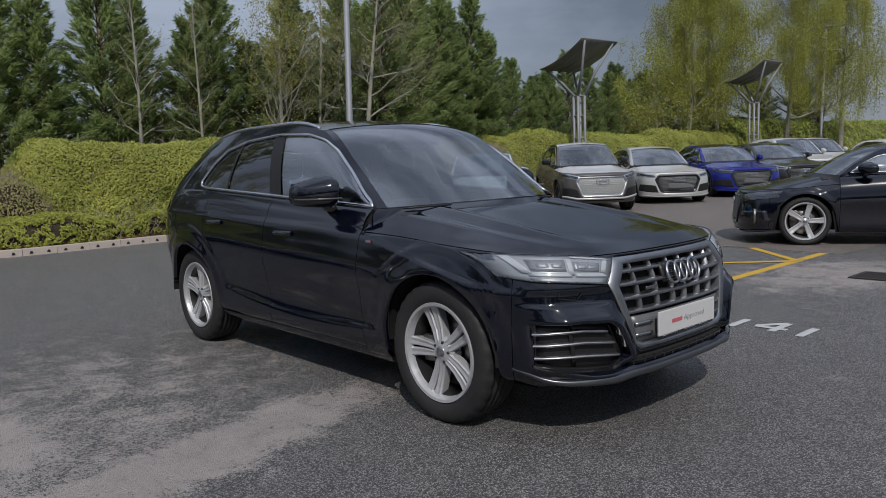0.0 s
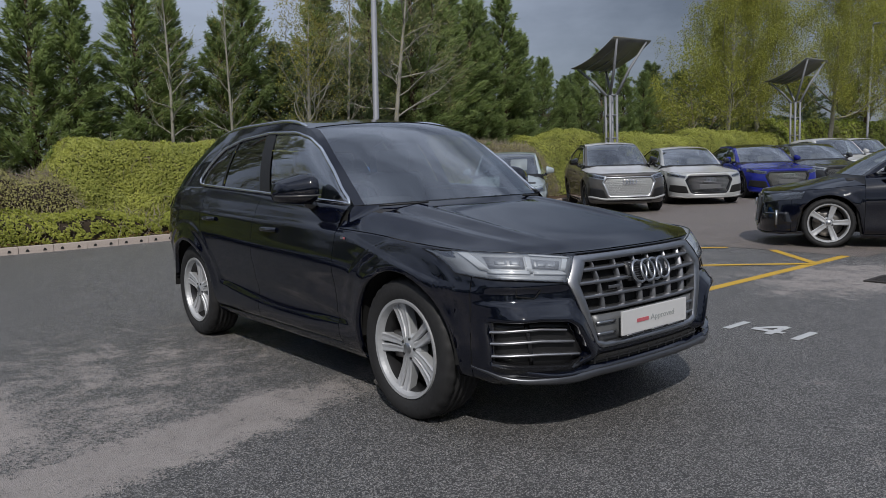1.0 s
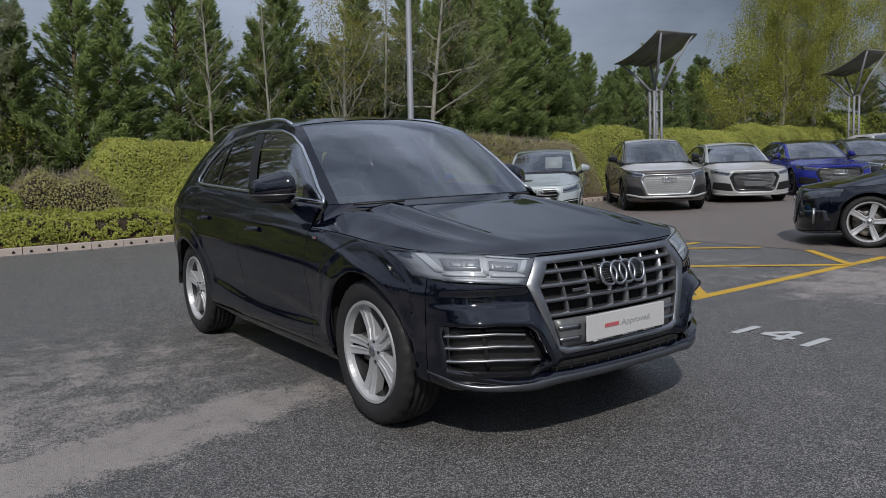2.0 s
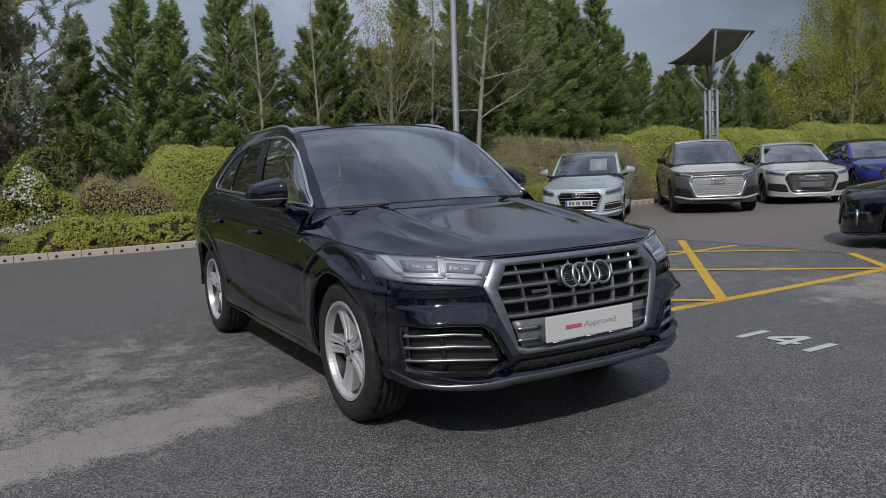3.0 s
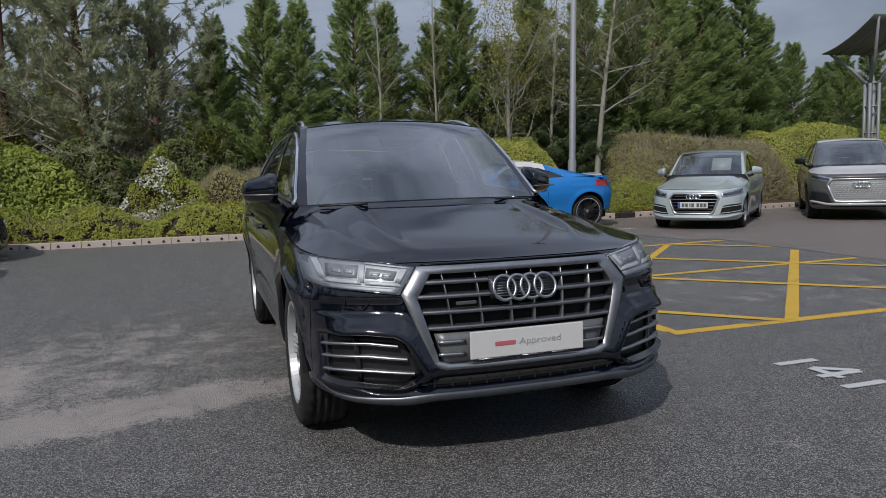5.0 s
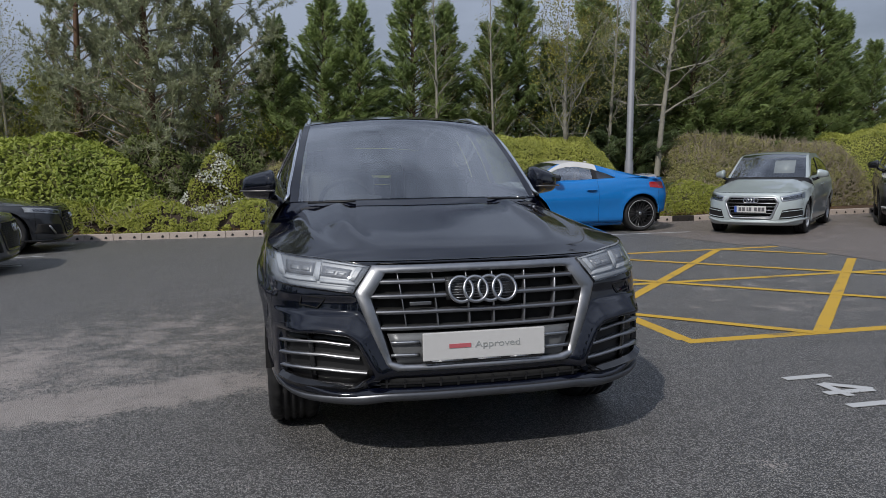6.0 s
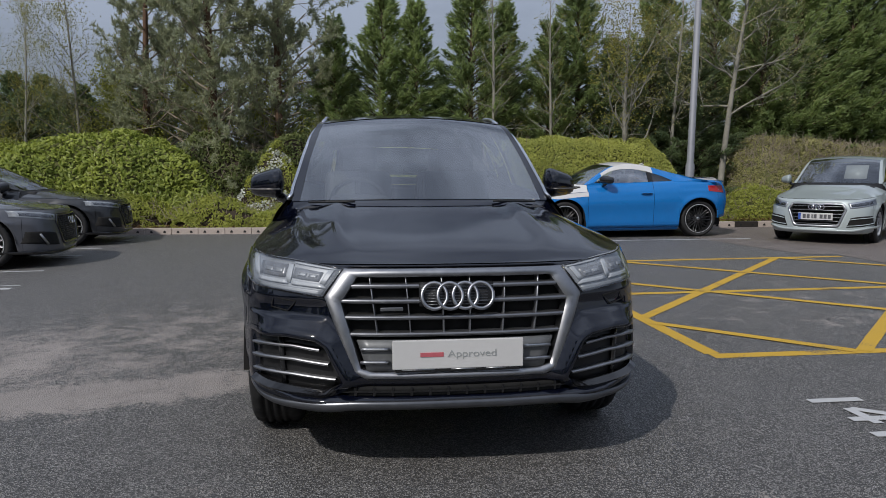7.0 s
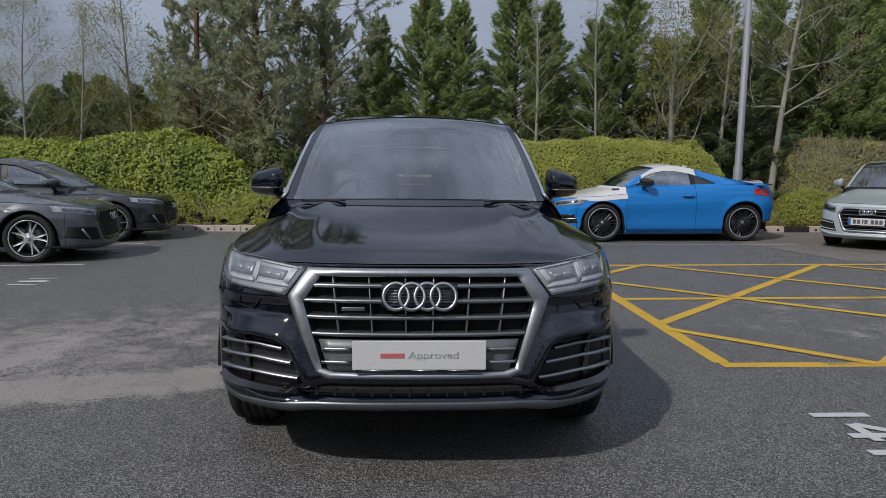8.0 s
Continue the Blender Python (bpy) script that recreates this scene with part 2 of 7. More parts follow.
M_RED = simple("red_lens", (0.32, 0.012, 0.012), 0.2, 0, 0.8)
M_PLATE = simple("white_plate", (0.53, 0.53, 0.53), 0.4, 0, 0.2, 0.5, 0.04)
M_INK = simple("grey_ink", (0.09, 0.09, 0.10), 0.5)
M_INKRED = simple("red_ink", (0.46, 0.11, 0.13), 0.5)
M_INKBLUE = simple("blue_ink", (0.03, 0.08, 0.35), 0.5)
M_WHITEPAINT = paint("white_car_paint", (0.55, 0.55, 0.55))
M_BLUEWRAP = paint("bright_blue_paint", (0.010, 0.155, 0.46))
M_NAVY = paint("deep_blue_paint", (0.012, 0.018, 0.19))
M_SILVERBLUE = paint("pale_silver_paint", (0.37, 0.42, 0.43), 0.2)
M_GREYPAINT = paint("grey_car_paint", (0.085, 0.090, 0.106), 0.3)
M_DARKGREY = paint("charcoal_car_paint", (0.022, 0.024, 0.028), 0.2)
M_TAUPE = paint("dark_taupe_paint", (0.075, 0.070, 0.065), 0.3)
M_SILVERBODY = paint("silver_grey_paint", (0.40, 0.41, 0.41), 0.25)
M_GALV = simple("galvanised_steel", (0.235, 0.245, 0.27), 0.6, 0.3, 0, 0.5, 0.15, 8)
M_PANEL = simple("solar_panel_underside", (0.125, 0.130, 0.118), 0.45, 0.1, 0, 0.5, 0.2, 5)


# ---------- small building tools ----------
def mesh_of(bm, name, mat, smooth=True):
    me = bpy.data.meshes.new(name)
    bm.normal_update()
    bm.to_mesh(me)
    bm.free()
    me.materials.append(mat)
    if smooth:
        me.shade_smooth()
    return me


def part(name, bm, mat, parent, label="", smooth=True):
    """Links a bmesh as one mesh object under a thing or a part."""
    ob = new(name, mesh_of(bm, name, mat, smooth) if isinstance(bm, bmesh.types.BMesh) else bm)
    ob.parent = parent
    if label:
        tagged(ob, label)
    return ob


def grid(bm, pts, flip=False, keep=None):
    """Quads over a table of points; keep(i, j) may leave cells out."""
    vs = [[bm.verts.new(p) for p in row] for row in pts]
    for i in range(len(vs) - 1):
        for j in range(len(vs[0]) - 1):
            if keep and not keep(i, j):
                continue
            q = [vs[i][j], vs[i + 1][j], vs[i + 1][j + 1], vs[i][j + 1]]
            bm.faces.new(q[::-1] if flip else q)
    return vs


def box(bm, cx, cy, cz, sx, sy, sz, bevel=0.0, m=None):
    r = bmesh.ops.create_cube(bm, size=1.0)
    mat = Matrix.Translation((cx, cy, cz)) @ Matrix.Diagonal((sx, sy, sz, 1))
    bmesh.ops.transform(bm, matrix=(m or Matrix()) @ mat, verts=r["verts"])
    if bevel:
        es = list({e for v in r["verts"] for e in v.link_edges})
        bmesh.ops.bevel(bm, geom=es, offset=bevel, segments=2, affect="EDGES", profile=0.6)


def tube(bm, pts, rad, sides=8, closed=False, caps=True):
    """A tube along points; rad is one radius or one for each point."""
    pts = [Vector(p) for p in pts]
    n = len(pts)
    rads = rad if hasattr(rad, "__len__") else [rad] * n
    rings, up = [], None
    for i, p in enumerate(pts):
        a, c = pts[(i - 1) % n if closed else max(i - 1, 0)], pts[(i + 1) % n if closed else min(i + 1, n - 1)]
        d = (c - a).normalized() if (c - a).length > 1e-9 else Vector((0, 0, 1))
        if up is None:
            up = d.orthogonal().normalized()
        up = (up - d * up.dot(d)).normalized()
        side = d.cross(up)
        rings.append([bm.verts.new(p + (up * math.cos(k * 2 * math.pi / sides) + side * math.sin(k * 2 * math.pi / sides)) * rads[i]) for k in range(sides)])
    for i in range(n if closed else n - 1):
        a, c = rings[i], rings[(i + 1) % n]
        for k in range(sides):
            bm.faces.new((a[k], a[(k + 1) % sides], c[(k + 1) % sides], c[k]))
    if caps and not closed:
        bm.faces.new(rings[0][::-1]), bm.faces.new(rings[-1])


def revolve(bm, profile, steps=40, axis="X", closed=False):
    """Turns (radius, along) pairs about an axis through the origin."""
    rows = []
    for k in range(steps + 1):
        a = 2 * math.pi * k / steps
        row = []
        for r, s in profile:
            row.append((s, r * math.cos(a), r * math.sin(a)) if axis == "X" else (r * math.cos(a), r * math.sin(a), s))
        rows.append(row)
    vs = [[bm.verts.new(p) for p in row] for row in rows[:-1]]
    n = len(profile)
    for k in range(steps):
        a, c = vs[k], vs[(k + 1) % steps]
        for j in range(n - 1 + closed):
            bm.faces.new((a[j], a[(j + 1) % n], c[(j + 1) % n], c[j]))


def curve(xs, ys):
    """A smooth monotone curve through given values."""
    xs, ys = np.array(xs, float), np.array(ys, float)
    h, d = np.diff(xs), np.diff(ys) / np.diff(xs)
    k = np.zeros(len(xs))
    k[0], k[-1] = d[0], d[-1]
    for i in range(1, len(xs) - 1):
        k[i] = 0 if d[i - 1] * d[i] <= 0 else 3 * (h[i - 1] + h[i]) / ((2 * h[i] + h[i - 1]) / d[i - 1] + (h[i] + 2 * h[i - 1]) / d[i])

    def at(x):
        x = min(max(x, xs[0]), xs[-1])
        i = min(max(int(np.searchsorted(xs, x)) - 1, 0), len(xs) - 2)
        t = (x - xs[i]) / h[i]
        return float((1 + 2 * t) * (1 - t) ** 2 * ys[i] + t * (1 - t) ** 2 * h[i] * k[i] + t * t * (3 - 2 * t) * ys[i + 1] + t * t * (t - 1) * h[i] * k[i + 1])
    return at


def ease(a, b, x):
    t = min(max((x - a) / (b - a), 0.0), 1.0)
    return t * t * (3 - 2 * t)


def ground_z(x, y):
    """The car park is level round the car and climbs gently towards the far bays."""
    q = (0.55 * x + 0.83 * y - 3.0) * 1.5
    return 0.008 * (math.log1p(math.exp(q)) if q < 30 else q) if q < 45 else 0.008 * (45 + 6 * (1 - math.exp(-(q - 45) / 6)))


# ---------- ground, kerb, road paint ----------
def steps_out(near, far, fine, growth=1.35):
    vals, s, v = [], fine, near
    while v < far:
        vals.append(v)
        v += s
        s = s * growth if v > near + 14 else fine
    return vals + [far]


def sheet(name, xs, ys, lift, mat):
    bm = bmesh.new()
    grid(bm, [[(x, y, ground_z(x, y) + lift) for y in ys] for x in xs])
    return new(name, mesh_of(bm, name, mat))


xs = [-v for v in steps_out(0.25, 900, 0.5)][::-1] + steps_out(0.25, 900, 0.5)
ground = sheet("ground", xs, [-v for v in steps_out(0.25, 900, 0.5)][::-1] + steps_out(0.25, 900, 0.5), 0.0, M_ASPHALT)
tagged(ground, "dark worn asphalt of a car park with damp patches", "ground", kind="structure")


def kerb_y(x):
    """The kerb's front edge runs nearly straight across the back of the car park."""
    return 10.93 + 0.12 * min(max(0.0, -x), 30) + 0.07 * min(max(0.0, x - 9), 10)


# brown tarmac lane beyond the hatched box, laid on the sheet
bm = bmesh.new()
lane = []
for i in range(81):
    x = 6.56 + i * 0.75
    y0 = 0.75 + 0.05 * math.sin(i * 1.7) - 0.02 * i if i > 0 else 0.8
    y1 = kerb_y(x) - 0.02
    lane.append([(x, y0 + (y1 - y0) * k / 22, ground_z(x, y0 + (y1 - y0) * k / 22) + 0.004) for k in range(23)])
grid(bm, lane)
bm2_rows = []
for i in range(9):
    x = 5.7 + i * 0.107
    y0, y1 = 6.35 + 0.1 * (8 - i) / 8, kerb_y(x) - 0.02
    y0 = 6.3 + (0 if i > 3 else (4 - i) * 0.55)
    bm2_rows.append([(x, y0 + (y1 - y0) * k / 10, ground_z(x, y0 + (y1 - y0) * k / 10) + 0.004) for k in range(11)])
grid(bm, bm2_rows)
tagged(new("road", mesh_of(bm, "road", M_ROAD)), "brown-grey tarmac lane in front of parked cars", "road", kind="structure")

# planting bed behind the kerb
bm = bmesh.new()
grid(bm, [[(x, kerb_y(x) + 0.14 + d, ground_z(x, kerb_y(x)) + 0.10 + 0.05 * noise.noise((x * 1.3, d * 2, 0)) + 0.02 * d) for d in (0, 0.2, 0.5, 0.9, 1.4, 2, 3, 4.5, 6, 9, 14, 25, 45)] for x in np.arange(-60, 75, 0.5)])
tagged(new("planting_bed", mesh_of(bm, "planting_bed", M_SOIL)), "brown soil bed with dead leaves behind kerb", "soil bed", kind="structure")

# drainage kerb: solid units, the slot holes at their foot painted as dark shade
kerb = tagged(new("kerb"), "pale concrete drainage kerb with small dark inlet holes", "kerb", kind="structure")
UNIT = 0.52
bm = bmesh.new()
box(bm, 0, 0.07, 0.0, UNIT - 0.004, 0.14, 0.24, 0.010)
unit_mesh = mesh_of(bm, "kerb_unit", M_KERB, False)
M_GULLY = simple("dark_gully_iron", (0.035, 0.030, 0.027), 0.7, 0.3, 0, 0.4, 0.3, 30, 0.3)
bm = bmesh.new()
box(bm, 0, 0.07, 0.0, UNIT - 0.004, 0.14, 0.24, 0.010)
gully_mesh = mesh_of(bm, "kerb_gully", M_GULLY, False)
# flat near-black half disc paints the shade inside an inlet hole
bm = bmesh.new()
for k in range(10):
    a0, a1 = math.pi * k / 10, math.pi * (k + 1) / 10
    c = bm.verts.new((0, -0.003, 0))
    p, q = bm.verts.new((0.028 * math.cos(a0), -0.003, 0.045 * math.sin(a0))), bm.verts.new((0.028 * math.cos(a1), -0.003, 0.045 * math.sin(a1)))
    bm.faces.new((c, q, p))
hole_mesh = mesh_of(bm, "inlet_hole", M_HOLE, False)
x = -32.0
while x < 40:
    y, z = kerb_y(x), ground_z(x, kerb_y(x))
    y2, z2 = kerb_y(x + UNIT), ground_z(x + UNIT, kerb_y(x + UNIT))
    m = Matrix.Translation((x + UNIT / 2, (y + y2) / 2, (z + z2) / 2)) @ Euler((0, -math.atan2(z2 - z, UNIT), math.atan2(y2 - y, UNIT))).to_matrix().to_4x4()
    if -14 < x < 24:
        u = part("gully_unit", gully_mesh, M_GULLY, kerb, "dark iron gully unit") if 7.3 < x + UNIT / 2 < 8.1 else part("kerb_unit", unit_mesh, M_KERB, kerb)
        u.matrix_local = m
        for off in (-0.13, 0.13):
            h = part("inlet_hole", hole_mesh, M_HOLE, kerb)
            h.matrix_local = m @ Matrix.Translation((off, -0.002, 0.03))
    x += UNIT
for a, c in ((-60, -14), (24, 75)):
    bm = bmesh.new()
    rows = []
    for x in np.arange(a, c + 0.01, 2.0):
        z = ground_z(x, kerb_y(x))
        rows.append([(x, kerb_y(x), z - 0.05), (x, kerb_y(x), z + 0.11), (x, kerb_y(x) + 0.015, z + 0.12), (x, kerb_y(x) + 0.14, z + 0.12), (x, kerb_y(x) + 0.14, z - 0.05)])
    grid(bm, rows)
    part("kerb_run", bm, M_KERB, kerb, smooth=False)


def stripe(name, pts, width, mat, parent, lift=0.006):
    """A painted line that follows the ground."""
    bm = bmesh.new()
    rows = []
    (x0, y0), (x1, y1) = pts
    n = max(int(math.hypot(x1 - x0, y1 - y0) / 0.25), 1)
    dx, dy = (x1 - x0) / math.hypot(x1 - x0, y1 - y0), (y1 - y0) / math.hypot(x1 - x0, y1 - y0)
    for i in range(n + 1):
        x, y = x0 + (x1 - x0) * i / n, y0 + (y1 - y0) * i / n
        w = width / 2 * (1 + 0.06 * noise.noise((x * 3, y * 3, 1)))
        rows.append([(x + dy * w, y - dx * w, ground_z(x + dy * w, y - dx * w) + lift), (x - dy * w, y + dx * w, ground_z(x - dy * w, y + dx * w) + lift)])
    grid(bm, rows)
    return part(name, bm, mat, parent, smooth=False)


hatch = tagged(new("hatched_box"), "worn yellow painted no-parking box with crossed diagonals", "road marking", kind="structure")
X0, X1, Y0, YM, Y1 = 2.03, 6.46, 1.02, 3.52, 6.03
W, THIN = 0.115, 0.105
for k, (a, c, w) in enumerate([
        ((X0 - 0.03, Y0), (X1 + 0.35, Y0), W), ((X0, Y0 + 0.06), (X0, Y1), W), ((X0, Y1), (X1, Y1), W), ((X0, YM), (X1, YM), THIN),
        ((X0 + 0.03, 2.36), (5.48, Y1), THIN), ((3.11, Y0), (X1, 4.53), THIN), ((5.74, Y0), (6.58, 1.96), THIN), ((X0, 4.9), (3.06, Y1), THIN),
        ((X0, 2.14), (3.06, Y0), THIN), ((X0 + 0.1, 4.66), (5.68, Y0), THIN), ((3.06, Y1 + 0.06), (X1, 2.54), THIN), ((5.46, Y1), (X1, 4.98), THIN)]):
    stripe("painted_line", (a, c), w, M_YELLOW, hatch, 0.0025 + 0.0005 * k)

bays = tagged(new("bay_lines"), "thin white painted parking bay lines", "road marking", kind="structure")
for k, (a, c) in enumerate([((2.6, 8.73), (6.56, 8.63)), ((-9.6, 5.6), (-4.29, 6.24)), ((-9.8, 8.33), (-4.45, 8.95)), ((-9.6, 2.9), (-4.2, 3.52))]):
    stripe("painted_line", (a, c), 0.085, M_WHITE_LINE, bays)


def figure_one(m, name="digit"):
    bm = bmesh.new()
    box(bm, 0, 0, 0, 0.30, 0.058, 0.003, 0, m)
    return bm


def figure_four(m):
    bm = bmesh.new()
    box(bm, -0.01, -0.045, 0, 0.30, 0.056, 0.003, 0, m)
    box(bm, -0.062, 0.0, 0.0008, 0.052, 0.235, 0.003, 0, m)
    d = Matrix.Translation((0.05, 0.035, 0)) @ Matrix.Rotation(radians(-38), 4, "Z")
    box(bm, 0.0, 0.0, 0.0016, 0.25, 0.05, 0.003, 0, m @ d)
    return bm


number = tagged(new("bay_number"), "white painted bay number 141 on the asphalt", "road marking", kind="structure")
for bm, x, y in ((figure_one(Matrix()), 2.185, 0.0), (figure_four(Matrix()), 2.22, -0.26), (figure_one(Matrix()), 2.17, -0.52)):
    d = part("digit", bm, M_WHITE_LINE, number, smooth=False)
    d.location = (x, y, ground_z(x, y) + 0.006)
for bx, by, turn in ((-4.2, 4.72, 187), (-4.55, 7.72, 187), (-4.5, 10.15, 187)):
    mark = tagged(new("bay_number"), "worn white painted bay number on asphalt", "road marking", kind="structure")
    for k, w in enumerate((0.06, 0.2, 0.06)):
        bm = bmesh.new()
        box(bm, 0, 0, 0, 0.30, w * 0.55, 0.003)
        d = part("digit_bar", bm, M_WHITE_LINE, mark, smooth=False)
        d.matrix_local = pose(bx, by + (k - 1) * 0.24, ground_z(bx, by) + 0.006, 0, 0, turn)


def drain_cover(x, y, turn):
    """Cast-iron grating in its frame, set in the asphalt."""
    d = tagged(new("drain_cover"), "dark cast-iron drain grating set in pale asphalt", "drain cover")
    bm = bmesh.new()
    for cx, cy, sx, sy in ((0, -0.22, 0.5, 0.05), (0, 0.22, 0.5, 0.05), (-0.225, 0, 0.05, 0.39), (0.225, 0, 0.05, 0.39)):
        box(bm, cx, cy, 0, sx, sy, 0.02, 0.002)
    part("frame", bm, M_GULLY, d, smooth=False)
    for k in range(9):
        bm = bmesh.new()
        box(bm, -0.176 + 0.044 * k, 0, -0.001, 0.026, 0.39, 0.018, 0.002)
        part("grate_bar", bm, M_GULLY, d, smooth=False)
    # near-black sheet paints the shade below the bars
    bm = bmesh.new()
    box(bm, 0, 0, -0.006, 0.40, 0.39, 0.006)
    part("sump_shade", bm, M_HOLE, d, smooth=False)
    d.matrix_world = pose(x, y, ground_z(x, y) + 0.004, 0, 0, turn)


drain_cover(5.05, -0.12, 0)


# ---------- cars ----------
# Every car stands with its front axle at its own origin and its nose towards -y.
BASE_PLAN = ((0, -0.78), (0.25, -0.772), (0.45, -0.742), (0.62, -0.685), (0.775, -0.59), (0.865, -0.455), (0.918, -0.25), (0.938, 0.0), (0.937, 0.4), (0.93, 0.9),
             (0.93, 1.8), (0.935, 2.4), (0.945, 2.82), (0.935, 3.15), (0.89, 3.42), (0.76, 3.64), (0.45, 3.75), (0, 3.82))
KEYS_Y, KEYS_Z = (-0.78, 0.0, 2.82, 3.82), (0.0, 0.28, 0.87, 1.08, 1.60)


# outline of the corner intake in the black car's bumper (half breadth, height)
INTAKE = ((0.832, 0.576), (0.66, 0.585), (0.550, 0.574), (0.515, 0.548), (0.448, 0.410), (0.53, 0.350), (0.62, 0.350), (0.826, 0.392))


def outline_gap(x, z, poly):
    """Distance to a closed outline, negative inside it."""
    best, inside = 9.0, False
    for (x0, z0), (x1, z1) in zip(poly, poly[1:] + poly[:1]):
        t = min(max(((x - x0) * (x1 - x0) + (z - z0) * (z1 - z0)) / ((x1 - x0) ** 2 + (z1 - z0) ** 2), 0.0), 1.0)
        best = min(best, math.hypot(x - x0 - t * (x1 - x0), z - z0 - t * (z1 - z0)))
        if (z0 > z) != (z1 > z) and x < x0 + (x1 - x0) * (z - z0) / (z1 - z0):
            inside = not inside
    return -best if inside else best


def intake_lip(x, z, gap):
    """How far the bumper stands out beside the corner intake."""
    return 0.036 * ease(0.40, 0.47, z + 0.35 * max(0.0, 0.60 - x)) * ease(0, 1, max(0.0, 1 - gap / 0.085)) + 0.008 * max(0.0, 1 - gap / 0.03)


class Shape:
    """The skin of a car: plan outline, edge heights and how far the sides lean in."""

    def __init__(self, **k):
        self.k, self.known = k, {}
        fo, wb, ro = k.get("front", 0.78), k.get("base", 2.82), k.get("rear", 1.0)
        to_y, self.hw = (-fo, 0.0, wb, wb + ro), k.get("half", 0.94)
        to_z = (0.0, k.get("clear", 0.28), k.get("nose", 0.87), k.get("belt", 1.08), k.get("roof", 1.60))
        self.fy = lambda y: float(np.interp(y, KEYS_Y, to_y))
        self.fz = lambda z: float(np.interp(z, KEYS_Z, to_z)) if z < 1.6 else to_z[-1] + z - 1.6
        self.fxs = self.hw / 0.945
        self.wb, self.r = wb, k.get("wheel", 0.365)
        self.axles = k.get("axles", (0.0, wb))
        pts = [(x * self.fxs, self.fy(y)) for x, y in BASE_PLAN]
        dense = []
        for i in range(len(pts) - 1):
            p0, p1, p2, p3 = (np.array(pts[max(i - 1, 0)]), np.array(pts[i]), np.array(pts[i + 1]), np.array(pts[min(i + 2, len(pts) - 1)]))
            if i == 0:
                p0 = np.array((-pts[1][0], pts[1][1]))
            for t in np.linspace(0, 1, 16, endpoint=False):
                dense.append(0.5 * (2 * p1 + (p2 - p0) * t + (2 * p0 - 5 * p1 + 4 * p2 - p3) * t * t + (3 * p1 - p0 - 3 * p2 + p3) * t ** 3))
        dense.append(np.array(pts[-1]))
        d = np.array(dense)
        self.s = np.concatenate(([0], np.cumsum(np.hypot(*np.diff(d, axis=0).T))))
        self.px, self.py = d[:, 0], d[:, 1]
        tx, ty = np.gradient(self.px, self.s), np.gradient(self.py, self.s)
        ln = np.hypot(tx, ty)
        self.nx, self.ny = ty / ln, -tx / ln
        fy, fz = self.fy, self.fz
        self.a_base = k.get("a_base", fy(0.70))
        self.top_f = curve([fy(-0.78), fy(-0.7), fy(-0.55), fy(-0.3), 0.0, self.a_base * 0.5, self.a_base], [fz(v) for v in (0.868, 0.868, 0.880, 0.895, 0.915, 0.940, 0.955)])
        self.top_b = curve([self.a_base, fy(1.63), fy(2.75), fy(3.2), fy(3.6), fy(3.82)], [fz(v) for v in (1.085, 1.13, 1.185, 1.19, 1.16, 1.12)])
        self.lean_top = curve([-1.2, fy(-0.3), 0.0, self.a_base * 0.5, self.a_base, fy(1.63), fy(2.75), 9], [v * self.fxs for v in (0.10, 0.075, 0.095, 0.13, 0.155, 0.135, 0.115, 0.13)])
        self.ref = curve([fy(-0.78), fy(-0.55), fy(-0.3), 0.0, self.a_base * 0.5, self.a_base, fy(1.63), fy(2.75), fy(3.2), fy(3.6), fy(3.82)], [fz(v) for v in (0.868, 0.88, 0.898, 0.955, 1.025, 1.085, 1.13, 1.185, 1.19, 1.16, 1.12)])
        self.side_shape = curve((0, 0.06, 0.12, 0.18, 0.25, 0.36, 2), (1, 0.62, 0.42, 0.27, 0.12, 0, 0))
        self.front_in = curve([fz(v) for v in (0.2, 0.28, 0.33, 0.45, 0.6, 0.72, 0.80, 0.86, 0.92)], (0.10, 0.06, 0.01, 0, 0.006, 0.022, 0.05, 0.085, 0.13))
        self.sill_in = curve([fz(v) for v in (0.2, 0.30, 0.36, 0.44, 0.52, 0.62, 0.74, 0.9, 1.3)], (0.11, 0.058, 0.036, 0.034, 0.033, 0.024, 0.004, 0, 0))
        self.door_low = fz(0.30)
        # the blade under the bumper
        self.plain = Shape(**{a: v for a, v in k.items() if a != "sculpt"}) if k.get("sculpt") else self
        self.blade_in = curve((0.1, 0.295, 0.305, 0.318, 0.345, 0.362, 0.372, 0.41, 2), (0, 0.0, -0.030, -0.034, -0.010, 0.016, 0.020, 0.0, 0))
        # roof edge: height and half width along the cabin
        self.roof = k.get("roofline") or [(fy(y), fz(z), x * self.fxs) for y, z, x in ((0.70, 1.075, 0.755), (1.05, 1.345, 0.70), (1.40, 1.555, 0.632), (1.9, 1.61, 0.605), (2.5, 1.607, 0.60), (2.95, 1.565, 0.585), (3.35, 1.44, 0.575), (3.68, 1.19, 0.62))]
        ys, zs, xs_ = zip(*self.roof)
        self.rz, self.rx = curve(ys, zs), curve(ys, xs_)
        self.y_as, self.y_at, self.y_rt, self.y_re = ys[0], k.get("a_top", fy(1.40)), k.get("r_top", fy(3.35)), ys[-1]

    def top(self, y):
        return self.top_f(y) if y < self.a_base else self.top_b(y)

    def low(self, y):
        z = self.fz(float(np.interp(y, (self.fy(-0.78), self.fy(-0.5), self.fy(-0.43), self.fy(0.42), self.fy(2.4), self.fy(3.2), self.fy(3.4), self.fy(3.82)), (0.285, 0.285, 0.31, 0.265, 0.275, 0.40, 0.46, 0.50))))
        ra = self.r + 0.045
